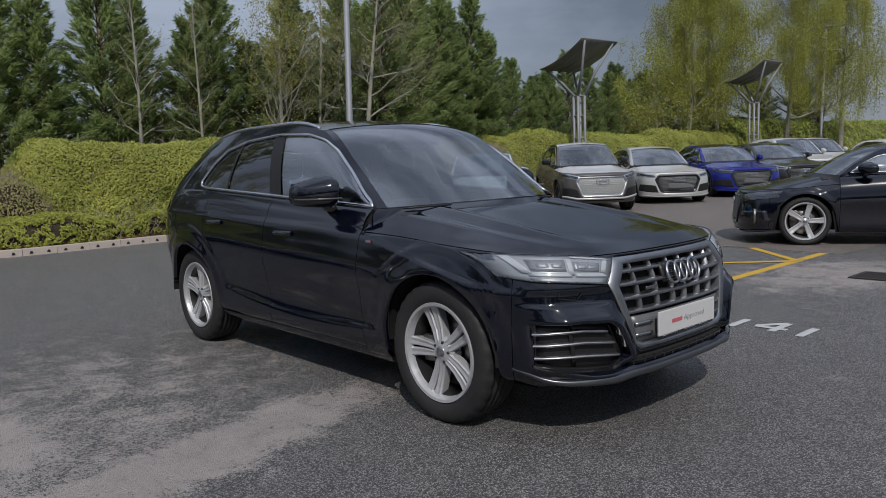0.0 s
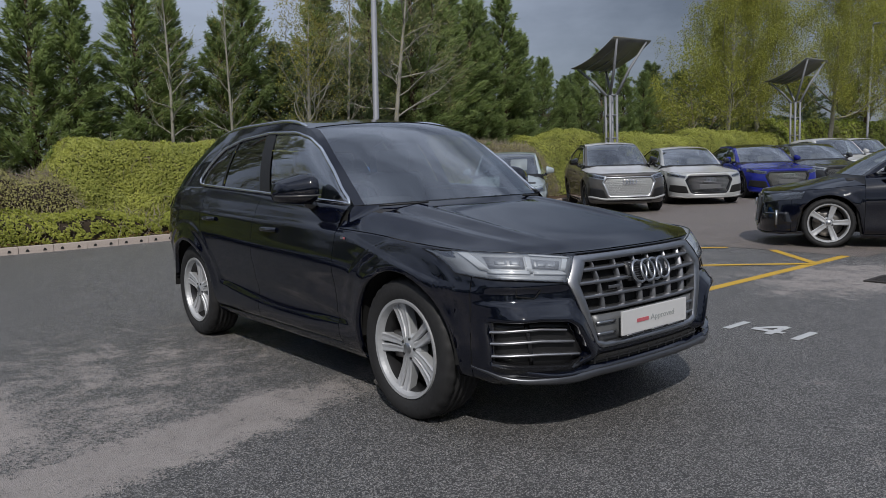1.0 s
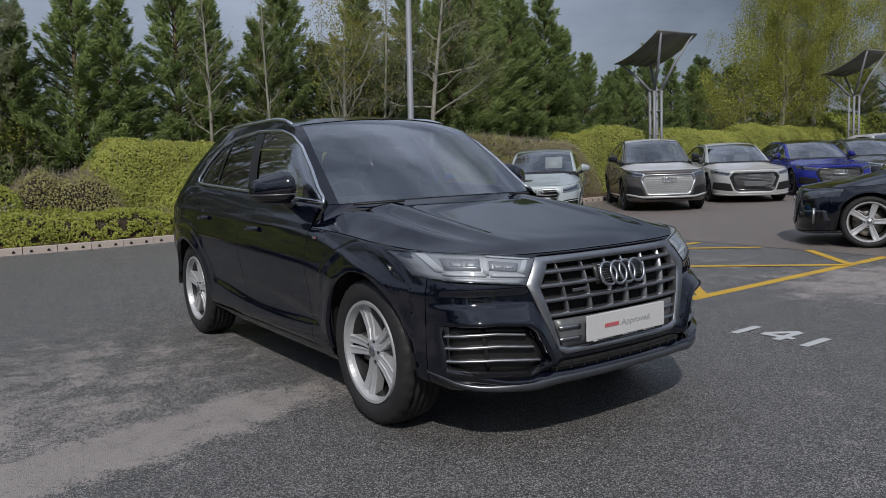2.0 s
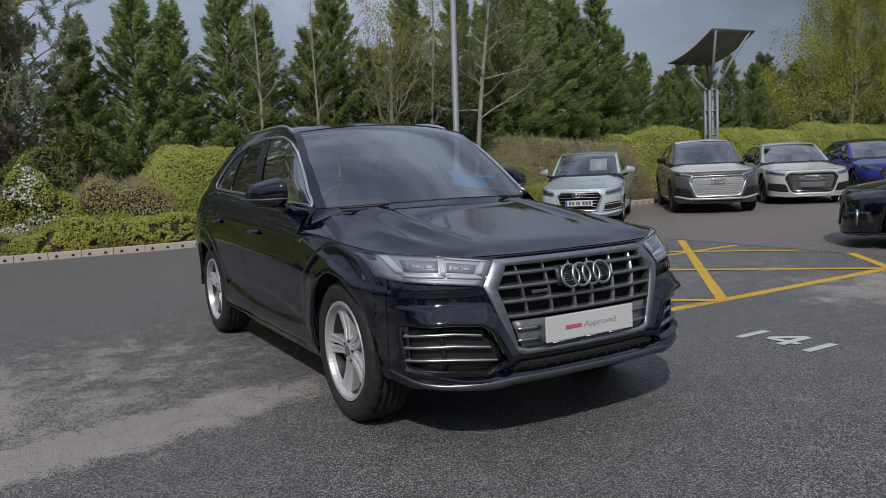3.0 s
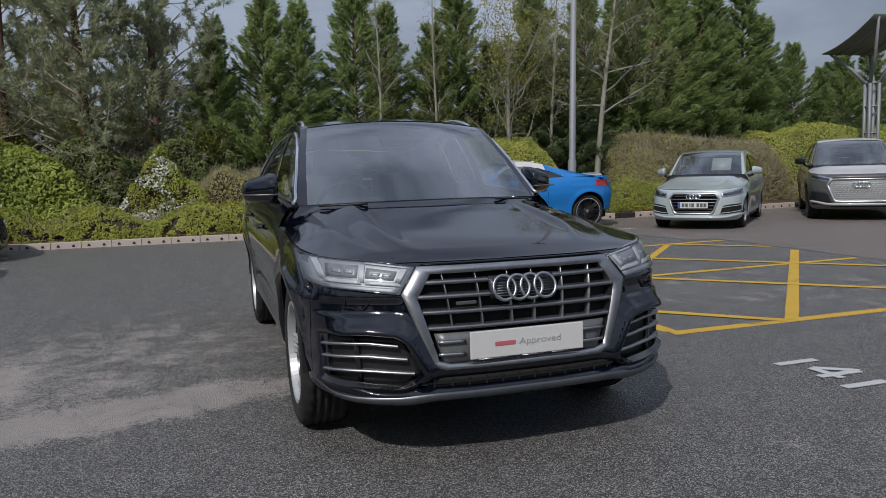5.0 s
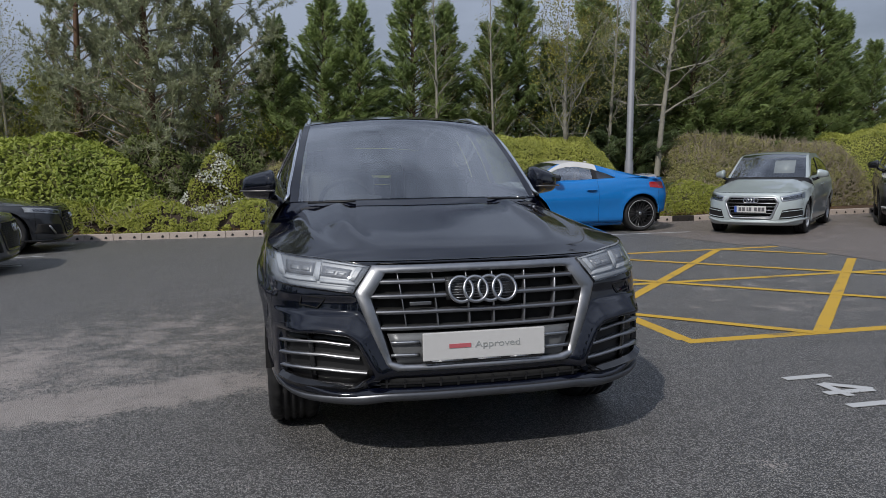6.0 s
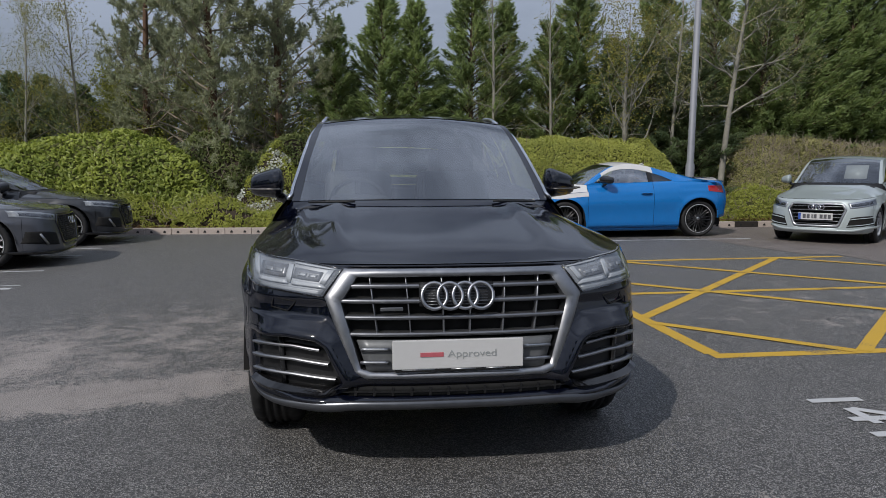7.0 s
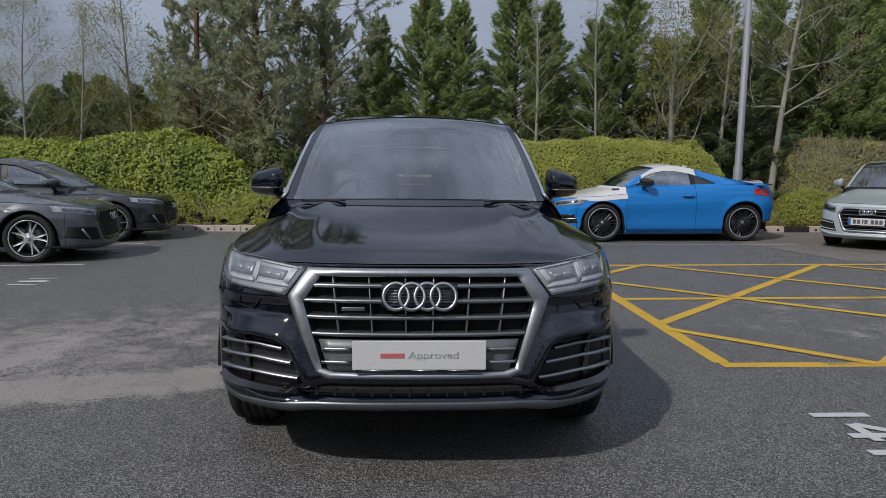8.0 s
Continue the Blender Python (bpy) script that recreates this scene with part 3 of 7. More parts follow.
        for c in self.axles:
            if abs(y - c) < ra:
                z = max(z, self.r + math.sqrt(ra * ra - (y - c) ** 2) * 0.99)
        return z

    def at(self, s, z, off=0.0):
        x, y = float(np.interp(s, self.s, self.px)), float(np.interp(s, self.s, self.py))
        nx, ny = float(np.interp(s, self.s, self.nx)), float(np.interp(s, self.s, self.ny))
        w = ease(self.fy(-0.6), self.fy(-0.2), y)
        d = self.lean_top(y) * self.side_shape(self.ref(y) - z) + self.sill_in(z)
        front = self.front_in(z)
        if self.k.get("sculpt"):
            # a broad lip stands out round the intake and folds sharply into it
            gap = outline_gap(x, z, INTAKE) - 0.012
            lip = intake_lip(x, z, gap)
            shelf = 0.010 * ease(0.655, 0.667, z) * (1 - ease(0.70, 0.74, z)) * ease(0.50, 0.56, x)
            front += ((0.032 * ease(0.0, 0.010, -gap) if gap < 0 else 0.0) - lip * (1 - ease(0.0, 0.009, -gap)) * (1 - ease(0.72, 0.84, x)) + shelf) * (1 - ease(0.83, 0.885, x)) + self.blade_in(z - 0.045 * ease(0.55, 0.86, x)) * (1 - ease(0.55, 0.84, x))
        d = front * (1 - w) + d * w
        if w > 0:
            # pressed line along the flank
            line = self.ref(y) - 0.165 + 0.012 * math.sin((y - 0.2) * 1.9)
            d -= w * 0.011 * max(0.0, 1 - abs(z - line) / (0.022 if z > line else 0.075))
        if self.k.get("sculpt") and 0.55 < y < 2.42:
            # long scoop pressed into the lower doors
            u = (y - 1.48) / 0.93
            hh, mid_z = 0.085 * (1 - u * u) + 0.002, 0.475 + 0.035 * u
            d += 0.016 * max(0.0, 1 - ((z - mid_z) / hh) ** 2)
        for c in self.axles:
            rr = math.hypot(y - c, z - self.r) - (self.r + 0.045)
            if -0.02 < rr < 0.11:
                d -= 0.015 * (1 - ease(0.012, 0.10, rr)) * ease(self.r - 0.02, self.r + 0.12, z)
            if self.k.get("sculpt") and 0.0 < rr < 0.26 and z > self.r:
                d -= 0.006 * w * ease(0.0, 0.16, z - self.r) * max(0.0, 1 - abs(rr - 0.135) / (0.09 if rr < 0.135 else 0.022))
        return Vector((x - nx * (d - off), y - ny * (d - off), z))

    def s_of_y(self, y):
        return float(np.interp(y, self.py, self.s))

    def by_x(self, x, z, off=0.0):
        """The skin's point at a given half breadth on the front."""
        key = round(z, 3)
        if key not in self.known:
            ss = np.linspace(0, self.s_of_y(self.fy(-0.1)), 60)
            self.known[key] = ss, np.maximum.accumulate([self.at(s, z).x for s in ss])
        ss, xx = self.known[key]
        p = self.at(float(np.interp(abs(x), xx, ss)), z, off)
        return Vector((math.copysign(p.x, x), p.y, p.z))

    def by_y(self, y, z, off=0.0, side=-1):
        s = self.s_of_y(y)
        p = self.at(s, z, off)
        return Vector((side * p.x, p.y, p.z))

    def cabin(self, y, z, off=0.0, side=-1):
        """A point on the cabin's side between belt and roof edge."""
        y = min(max(y, self.y_as), self.y_re)
        zb, zr = self.top_b(max(y, self.a_base)), self.rz(y)
        s = self.s_of_y(max(y, self.a_base))
        xb, xr = self.at(s, zb).x - 0.004, self.rx(y)
        t = (z - zb) / max(zr - zb, 0.02)
        x = xb + (xr - xb) * t + 0.022 * math.sin(math.pi * min(max(t, 0), 1)) + off
        return Vector((side * x, y, z))


def panel(sh, y0, y1, rows, off, zlow=None, ztop=None, side=1, gap=0.0025, fine=0.045):
    """A stretch of the side's skin as its own panel."""
    s0, s1 = sh.s_of_y(y0) + gap, sh.s_of_y(y1) - gap
    if y0 <= sh.py[0] + 1e-6:
        s0 = 0.0
    if y1 >= sh.py[-1] - 1e-6:
        s1 = sh.s[-1]
    st = list(np.linspace(s0, s1, max(int((s1 - s0) / fine), 2) + 1))
    for c in sh.axles:
        for a in np.linspace(0.0, math.pi, 25):
            s = sh.s_of_y(c + (sh.r + 0.045) * math.cos(a) * 0.9999)
            if s0 < s < s1:
                st.append(s)
    st = sorted(set(round(s, 4) for s in st))
    table = []
    for s in st:
        y = float(np.interp(s, sh.s, sh.py))
        lo, hi = (zlow(y) if zlow else sh.low(y)), (ztop(y) if ztop else sh.top(min(y, y1 - 1e-4) if y1 <= sh.a_base + 1e-3 else max(y, y0 + 1e-4)))
        hi -= gap
        col = []
        for v in np.linspace(0, 1, rows + 1):
            p = sh.at(s, lo + (hi - lo) * v, off)
            col.append((p.x * side, p.y, p.z))
        # turned-in lips along the edges
        edge = sh.at(s, lo, off - 0.03)
        top = sh.at(s, hi, off - 0.02)
        table.append([(edge.x * side, edge.y, edge.z)] + col + [(top.x * side, top.y, top.z - 0.004)])
    bm = bmesh.new()
    grid(bm, table, flip=side > 0)
    return bm


def loop_of(pts, n):
    """n points spread evenly along a closed outline."""
    p = np.array([*pts, pts[0]], float)
    s = np.concatenate(([0], np.cumsum(np.hypot(*np.diff(p, axis=0).T))))
    out = []
    for t in np.linspace(0, s[-1], n, endpoint=False):
        out.append((float(np.interp(t, s, p[:, 0])), float(np.interp(t, s, p[:, 1]))))
    return out


def corner_loop(pts, per):
    """Points along a closed outline with every corner kept; 'per' on each side."""
    out = []
    for i, p in enumerate(pts):
        q = pts[(i + 1) % len(pts)]
        out += [(p[0] + (q[0] - p[0]) * k / per, p[1] + (q[1] - p[1]) * k / per) for k in range(per)]
    return out


def ring_between(bm, outer, inner, place, off_o, off_i, depth):
    """A raised frame between two outlines with as many points each."""
    n = len(outer)
    def row(f, off):
        return [bm.verts.new(place(p[0] + (q[0] - p[0]) * f, p[1] + (q[1] - p[1]) * f, off)) for p, q in zip(outer, inner)]

    bands = ((row(0, off_o - depth), row(0, off_o - 0.004)), (row(0, off_o - 0.004), row(0.10, off_o), row(0.45, off_o + 0.003), row(0.88, off_i), row(1, off_i - 0.006)), (row(1, off_i - 0.006), row(1, off_i - depth)))
    for band in bands:
        for u, v in zip(band, band[1:]):
            for i in range(n):
                j = (i + 1) % n
                bm.faces.new((u[i], u[j], v[j], v[i]))
    for f in bm.faces:
        f.normal_update()


def slab(bm, lower, upper, place, off, depth, nz=6):
    """A patch between a lower and an upper line (alike in count), with side walls."""
    rows = []
    for (x0, z0), (x1, z1) in zip(lower, upper):
        rows.append([place(x0 + (x1 - x0) * k / nz, z0 + (z1 - z0) * k / nz, off) for k in range(nz + 1)])
    back_rows = []
    for (x0, z0), (x1, z1) in zip(lower, upper):
        back_rows.append([place(x0 + (x1 - x0) * k / nz, z0 + (z1 - z0) * k / nz, off - depth) for k in range(nz + 1)])
    f, g = grid(bm, rows), grid(bm, back_rows, flip=True)
    n = len(f)
    for i in range(n - 1):
        bm.faces.new((f[i][0], g[i][0], g[i + 1][0], f[i + 1][0])), bm.faces.new((f[i][nz], f[i + 1][nz], g[i + 1][nz], g[i][nz]))
    for k in range(nz):
        bm.faces.new((f[0][k], f[0][k + 1], g[0][k + 1], g[0][k])), bm.faces.new((f[-1][k], g[-1][k], g[-1][k + 1], f[-1][k + 1]))
    bmesh.ops.recalc_face_normals(bm, faces=bm.faces[:])


def strip(pairs, n):
    """Even points along a line of (x, z) corners."""
    p = np.array(pairs, float)
    s = np.concatenate(([0], np.cumsum(np.hypot(*np.diff(p, axis=0).T))))
    return [(float(np.interp(t, s, p[:, 0])), float(np.interp(t, s, p[:, 1]))) for t in np.linspace(0, s[-1], n)]


# ---- wheels ----
WHEELS = {}


def wheel_meshes(style, r, rim, width):
    key = (style, r, rim, width)
    if key in WHEELS:
        return WHEELS[key]
    h = width / 2
    bm = bmesh.new()
    prof = [(rim - 0.012, -h * 0.80), (rim + 0.004, -h * 0.93), (rim + 0.02, -h), (rim + (r - rim) * 0.45, -h * 1.04), (r - 0.028, -h * 0.98), (r - 0.010, -h * 0.88), (r - 0.002, -h * 0.70)]
    for g in (-0.45, -0.15, 0.15, 0.45):
        prof += [(r, h * (g - 0.09)), (r - 0.008, h * (g - 0.075)), (r - 0.008, h * (g + 0.02)), (r, h * (g + 0.04))]
    prof += [(r - 0.002, h * 0.70), (r - 0.010, h * 0.88), (r - 0.028, h * 0.98), (rim + (r - rim) * 0.45, h * 1.04), (rim + 0.02, h), (rim - 0.012, h * 0.80)]
    revolve(bm, prof, 120)
    # cross grooves over the shoulders of the tread
    for i, v in enumerate(bm.verts):
        rad = math.hypot(v.co.y, v.co.z)
        if (i // len(prof)) % 4 == 0 and abs(v.co.x) > h * 0.5 and rad > r - 0.02:
            v.co.y *= 1 - 0.007 / rad
            v.co.z *= 1 - 0.007 / rad
    tyre = mesh_of(bm, "tyre", M_RUBBER)
    # rim: barrel, lip and spokes; the outer face looks towards -x
    bm = bmesh.new()
    revolve(bm, [(rim, -h * 0.86), (rim - 0.004, -h * 0.97), (rim - 0.018, -h * 0.95), (rim - 0.026, -h * 0.78), (rim - 0.045, -h * 0.2), (rim - 0.05, h * 0.7), (rim, h * 0.8)], 64)
    n, twin = {"twin5": (5, True), "star5": (5, False), "mesh10": (10, True), "wide5": (5, False), "twin10": (10, False), "dark5": (5, True)}[style]
    face = -h * 0.80
    spoke_me = None
    if style == "dark5":
        barrel = mesh_of(bm, "rim", M_ALLOY_DK)
        bm = bmesh.new()
    # inner barrel in darker metal: shade between the spokes put into its colour
    barrel_shade = bmesh.new()
    revolve(barrel_shade, [(rim - 0.028, -h * 0.70), (rim - 0.049, -h * 0.2), (rim - 0.054, h * 0.7)], 64)
    barrel_shade_me = mesh_of(barrel_shade, "inner_barrel", M_DISC if style in ("wide5", "star5") else M_ALLOY_DK)
    for k in range(n):
        a0 = 2 * math.pi * k / n + 0.06
        arms = ((-0.115, -0.27), (0.115, 0.27)) if style == "twin5" else (((-0.10, -0.22), (0.10, 0.22)) if twin else ((0.0, 0.0),))
        for ah, ar in arms:
            w0, w1 = {"twin5": (0.036, 0.033), "star5": (0.036, 0.028), "mesh10": (0.010, 0.008), "wide5": (0.030, 0.042), "twin10": (0.018, 0.013), "dark5": (0.016, 0.010)}[style]
            r0, r1 = rim * 0.20, rim - 0.012
            prev = None
            for t in (0.0, 0.33, 0.7, 1.0):
                rr = r0 + (r1 - r0) * t
                ang = a0 + (ah / 1.0) * (1 - t) * 1.6 + (ar * 0.62) * t
                if style != "twin5":
                    ang = a0 + ah + (ar - ah) * t
                w = w0 + (w1 - w0) * t
                xo = face + 0.012 * math.sin(math.pi * t) - 0.012 * t + (0.012 if style != "wide5" else 0.0)
                if style == "twin5":
                    ang = a0
                cy, cz = rr * math.cos(ang), rr * math.sin(ang)
                ty, tz = -math.sin(ang), math.cos(ang)
                if style == "twin5":
                    out = math.copysign(0.017 + 0.014 * t, ah)
                    cy, cz, w = cy + ty * out, cz + tz * out, 0.0155 + 0.0095 * t
                ring = [bm.verts.new((xo + 0.055, cy - ty * w * 0.8, cz - tz * w * 0.8)), bm.verts.new((xo + 0.008, cy - ty * w, cz - tz * w)), bm.verts.new((xo, cy - ty * w * 0.72, cz - tz * w * 0.72)),
                        bm.verts.new((xo + 0.004, cy, cz)), bm.verts.new((xo, cy + ty * w * 0.72, cz + tz * w * 0.72)), bm.verts.new((xo + 0.008, cy + ty * w, cz + tz * w)), bm.verts.new((xo + 0.055, cy + ty * w * 0.8, cz + tz * w * 0.8))]
                if prev:
                    for i in range(7):
                        j = (i + 1) % 7
                        bm.faces.new((prev[i], prev[j], ring[j], ring[i]))
                prev = ring
    revolve(bm, [(0.0, face + 0.006), (rim * 0.12, face + 0.006), (rim * 0.24, face + 0.016), (rim * 0.30, face + 0.03), (rim * 0.30, face + 0.08)], 30)
    bmesh.ops.recalc_face_normals(bm, faces=bm.faces[:])
    if style == "dark5":
        rim_me, spoke_me = barrel, mesh_of(bm, "spokes", M_ALLOY, False)
    else:
        rim_me = mesh_of(bm, "rim", M_ALLOY_DK if style in ("mesh10", "twin10") else M_ALLOY, False)
    bm = bmesh.new()
    revolve(bm, [(0.0, face + 0.001), (rim * 0.10, face + 0.001), (rim * 0.115, face + 0.006)], 24)
    cap = mesh_of(bm, "hub_cap", M_SATIN)
    bolts = []
    for k in range(5 if style in ("twin5", "wide5") else 0):
        a = 2 * math.pi * (k + 0.5) / 5
        bm = bmesh.new()
        bmesh.ops.create_cone(bm, cap_ends=True, segments=8, radius1=0.007, radius2=0.007, depth=0.02, matrix=Matrix.Translation((face + 0.016, rim * 0.2 * math.cos(a), rim * 0.2 * math.sin(a))) @ Matrix.Rotation(math.pi / 2, 4, "Y"))
        bolts.append(("wheel_bolt", mesh_of(bm, "wheel_bolt", M_DARKPL)))
    bm = bmesh.new()
    revolve(bm, [(rim * 0.3, 0.0), (rim * 0.72, 0.0), (rim * 0.72, 0.03), (rim * 0.3, 0.03)], 40)
    box(bm, 0.005, rim * 0.55, 0.0, 0.09, rim * 0.35, rim * 0.55, 0.01)
    disc = mesh_of(bm, "brake_disc", M_DISC)
    # near-black disc paints the shade behind the spokes and hides the deep barrel
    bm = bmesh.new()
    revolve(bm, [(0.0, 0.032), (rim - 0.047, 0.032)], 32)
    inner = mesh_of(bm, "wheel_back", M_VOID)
    lip = None
    if style in ("mesh10", "twin10", "dark5"):
        bm = bmesh.new()
        revolve(bm, [(rim - 0.002, -h * 0.98), (rim - 0.006, -h * 1.0), (rim - 0.014, -h * 0.985)], 64)
        lip = mesh_of(bm, "rim_lip", M_ALLOY)
    WHEELS[key] = [("tyre", tyre), ("rim", rim_me), ("hub_cap", cap), ("brake_disc", disc), ("wheel_back", inner), ("inner_barrel", barrel_shade_me)] + ([("spokes", spoke_me)] if spoke_me else []) + bolts + ([("rim_lip", lip)] if lip else [])
    return WHEELS[key]


def add_wheel(car, x, y, r, style, rim, width, spin=0.0, steer=0.0):
    w = new("wheel")
    w.parent = car
    w.matrix_local = pose(x, y, r, 0, 0, (0 if x < 0 else 180) + steer) @ pose(0, 0, 0, spin, 0, 0)
    for name, me in wheel_meshes(style, r, rim, width):
        part(name, me, None, w)


def ring_mark(bm, place, x0, z, r, count=4, tubes=0.006, step=1.15):
    """A row of linked rings."""
    for i in range(count):
        cx = x0 + (i - (count - 1) / 2) * r * step
        tube(bm, [place(cx + r * math.cos(a), z + r * math.sin(a), 0.012 + 0.004 * (i % 2)) for a in np.linspace(0, 2 * math.pi, 28, endpoint=False)], tubes, 6, closed=True)


def build_car(label, sh, mats, group="", **o):
    """A whole car at the origin. mats: body, hood, roof and so on; o: what sets its front and cabin apart."""
    car = tagged(new("car"), label, "car", group)
    body = mats["body"]
    rows = o.get("rows", 14)
    fine = o.get("fine", 0.05)
    fy, fz = sh.fy, sh.fz
    yb, y1, y2, y3 = fy(-0.415), sh.a_base, o.get("b_seam", fy(1.66)), o.get("c_seam", fy(2.62))
    ye, yl = fy(3.82), fy(3.3)
    doors4 = o.get("doors", 4) == 4
    for side in (1, -1):
        f = dict(side=side, fine=fine)
        part("front_wing", panel(sh, yb, y1, rows, 0, **f), body, car)
        zd = lambda y: max(sh.low(y), sh.door_low + 0.0)
        part("front_door", panel(sh, y1, y2, rows, 0, zlow=zd if doors4 else zd, **f), body, car)
        if doors4:
            part("rear_door", panel(sh, y2, y3, rows, 0, zlow=lambda y: max(sh.low(y), sh.door_low), **f), body, car)
        part("rear_wing", panel(sh, y3 if doors4 else y2, yl, rows, 0, zlow=(lambda y: max(sh.low(y), sh.door_low)) if not doors4 else None, **f), body, car)
        part("rear_end", panel(sh, yl, ye, max(rows - 4, 4), 0, **f), body, car)
        part("sill", panel(sh, sh.axles[0] + sh.r + 0.05, sh.axles[1] - sh.r - 0.05, 3, -0.004, zlow=lambda y: sh.low(y) - 0.03, ztop=lambda y: sh.door_low - 0.003, **f), M_DARKPL if o.get("dark_sill") else body, car)
    bm = bmesh.new()
    for side in (1, -1):
        b2 = panel(sh, sh.py[0], yb, rows * 2 if o.get("detail") else rows + 4, 0, side=side, fine=0.014 if o.get("detail") else 0.03)
        me = bpy.data.meshes.new("tmp")
        b2.to_mesh(me), b2.free()
        bm.from_mesh(me)
        bpy.data.meshes.remove(me)
    bmesh.ops.remove_doubles(bm, verts=bm.verts[:], dist=0.0005)
    # the skin sinks behind the grille and the intakes
    gr = o.get("grille")
    for v in bm.verts:
        if gr:
            wide = float(np.interp(v.co.z, [z for _, z in gr["half"]], [x for x, _ in gr["half"]], left=0, right=0)) - 0.02
            if abs(v.co.x) < wide:
                v.co.y += 0.075 * ease(0, 0.03, wide - abs(v.co.x))
    part("front_bumper", bm, body, car)
    # near-black shell under the skin, wheel houses and floor: shade painted in
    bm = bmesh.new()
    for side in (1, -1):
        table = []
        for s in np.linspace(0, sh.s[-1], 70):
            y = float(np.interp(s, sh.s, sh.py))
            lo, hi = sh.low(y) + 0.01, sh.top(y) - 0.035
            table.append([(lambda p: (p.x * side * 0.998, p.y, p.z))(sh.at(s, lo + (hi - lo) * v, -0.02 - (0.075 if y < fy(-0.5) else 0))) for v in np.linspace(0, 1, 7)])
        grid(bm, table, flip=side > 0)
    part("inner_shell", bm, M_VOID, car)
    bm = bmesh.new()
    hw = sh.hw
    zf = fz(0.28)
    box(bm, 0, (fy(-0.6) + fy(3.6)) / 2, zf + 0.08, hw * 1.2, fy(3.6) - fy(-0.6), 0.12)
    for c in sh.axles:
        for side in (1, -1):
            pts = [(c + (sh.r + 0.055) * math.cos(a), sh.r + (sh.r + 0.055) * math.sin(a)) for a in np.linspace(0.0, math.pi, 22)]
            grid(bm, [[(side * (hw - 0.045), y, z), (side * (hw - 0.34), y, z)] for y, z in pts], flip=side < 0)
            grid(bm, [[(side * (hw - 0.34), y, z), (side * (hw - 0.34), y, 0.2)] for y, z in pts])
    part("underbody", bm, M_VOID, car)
    # bonnet
    bm = bmesh.new()
    nw = 64 if o.get("detail") else 24
    ys = np.concatenate((np.linspace(0, 0.30, 14 if nw < 60 else 30, endpoint=False), np.linspace(0.30, 1, 22 if nw < 60 else 50)))
    s_end = sh.s_of_y(sh.a_base - 0.001)
    bow = o.get("bow", 0.27)
    hood_c = curve([0, 0.12, 0.3, 0.6, 1.0], [fz(0.868), fz(0.911), fz(0.955), fz(1.009), fz(1.058)]) if o.get("detail") else curve([0, 0.25, 0.6, 1.0], [fz(0.868), fz(0.924), fz(0.992), fz(1.058)])
    table = []
    for t in ys:
        e = sh.at(s_end * t if t > 0 else 0.0, sh.top(float(np.interp(s_end * t, sh.s, sh.py))) + 0.002)
        y_frac = (e.y - sh.at(0, sh.top(sh.py[0])).y) / (sh.a_base - sh.at(0, sh.top(sh.py[0])).y)
        row = []
        zc, p = hood_c(max(y_frac, 0)), o.get("dome", 2.4) + 2.8 * y_frac
        for w in np.linspace(-1, 1, nw + 1):
            z = e.z + (max(zc, e.z) - e.z) * (1 - abs(w) ** p)
            for w0, gain in ((0.56, 1.0), (0.77, 0.75)):
                u = abs(w) - w0
                z += o.get("crease", 0.010) * gain * max(0.0, 1 - (u / 0.17 if u > 0 else -u / 0.07)) ** 1.25 * ease(0.08, 0.5, y_frac)
            row.append((e.x * w, e.y - (bow + 0.085) * (1 - w * w) * ease(0.25, 1.0, y_frac) * y_frac, z))
        table.append(row)
    grid(bm, table, flip=True)
    part("bonnet", bm, mats.get("hood", body), car)
    # cowl behind the bonnet
    bm = bmesh.new()
    last = table[-1]
    foot = [(sh.rx(sh.y_as) * w, sh.y_as - bow * (1 - w * w) + 0.004, sh.rz(sh.y_as) + 0.018 * (1 - w * w) - 0.003) for w in np.linspace(-1, 1, nw + 1)]
    grid(bm, [[(x, y - 0.015, z - 0.010) for x, y, z in last], [(x, y, z - 0.006) for x, y, z in last], [((x + a) / 2, (y + b) / 2, (z + c) / 2 - 0.006) for (x, y, z), (a, b, c) in zip(last, foot)], foot], flip=True)
    part("cowl", bm, body if o.get("detail") else mats.get("cowl", M_DARKPL), car)
    # windscreen, pillars, roof, rear window
    n = 12
    wide = np.concatenate(([-1, -0.975], np.linspace(-0.935, 0.935, 15), [0.975, 1]))
    table = []
    for v in np.linspace(0, 1, n + 1):
        y = sh.y_as + (sh.y_at - sh.y_as) * v
        x, z = sh.rx(y), sh.rz(y)
        b = bow * (1 - v) + o.get("bow_top", 0.13) * v
        table.append([(x * w, y - b * (1 - w * w), z + (0.018 + 0.02 * v) * (1 - w * w)) for w in wide])
    bm = bmesh.new()
    grid(bm, [r[2:-2] for r in table], flip=True)
    ws = part("windscreen", bm, M_WS, car)
    ws.visible_shadow = False
    if o.get("detail"):
        bm = bmesh.new()
        grid(bm, [[(x, y - 0.003 + 0.02 * (1 - f), z + 0.003 - 0.045 * (1 - f) * (0.55 if abs(x) > 0.1 else 1.5)) for x, y, z in table[-1][2:-2]] for f in (0, 0.5, 1)], flip=True)
        part("windscreen_band", bm, M_GLOSSBLK, ws)
    for a, c in ((0, 3), (-3, None)):
        bm = bmesh.new()
        grid(bm, [r[a:c] for r in table], flip=True)
        part("windscreen_pillar", bm, body, car)
    bm = bmesh.new()
    yr = np.linspace(sh.y_at, sh.y_rt, 14)
    table = []
    for k, y in enumerate(yr):
        x, z = sh.rx(y), sh.rz(y)
        b = o.get("bow_top", 0.13) * (1 - k / 13) ** 2
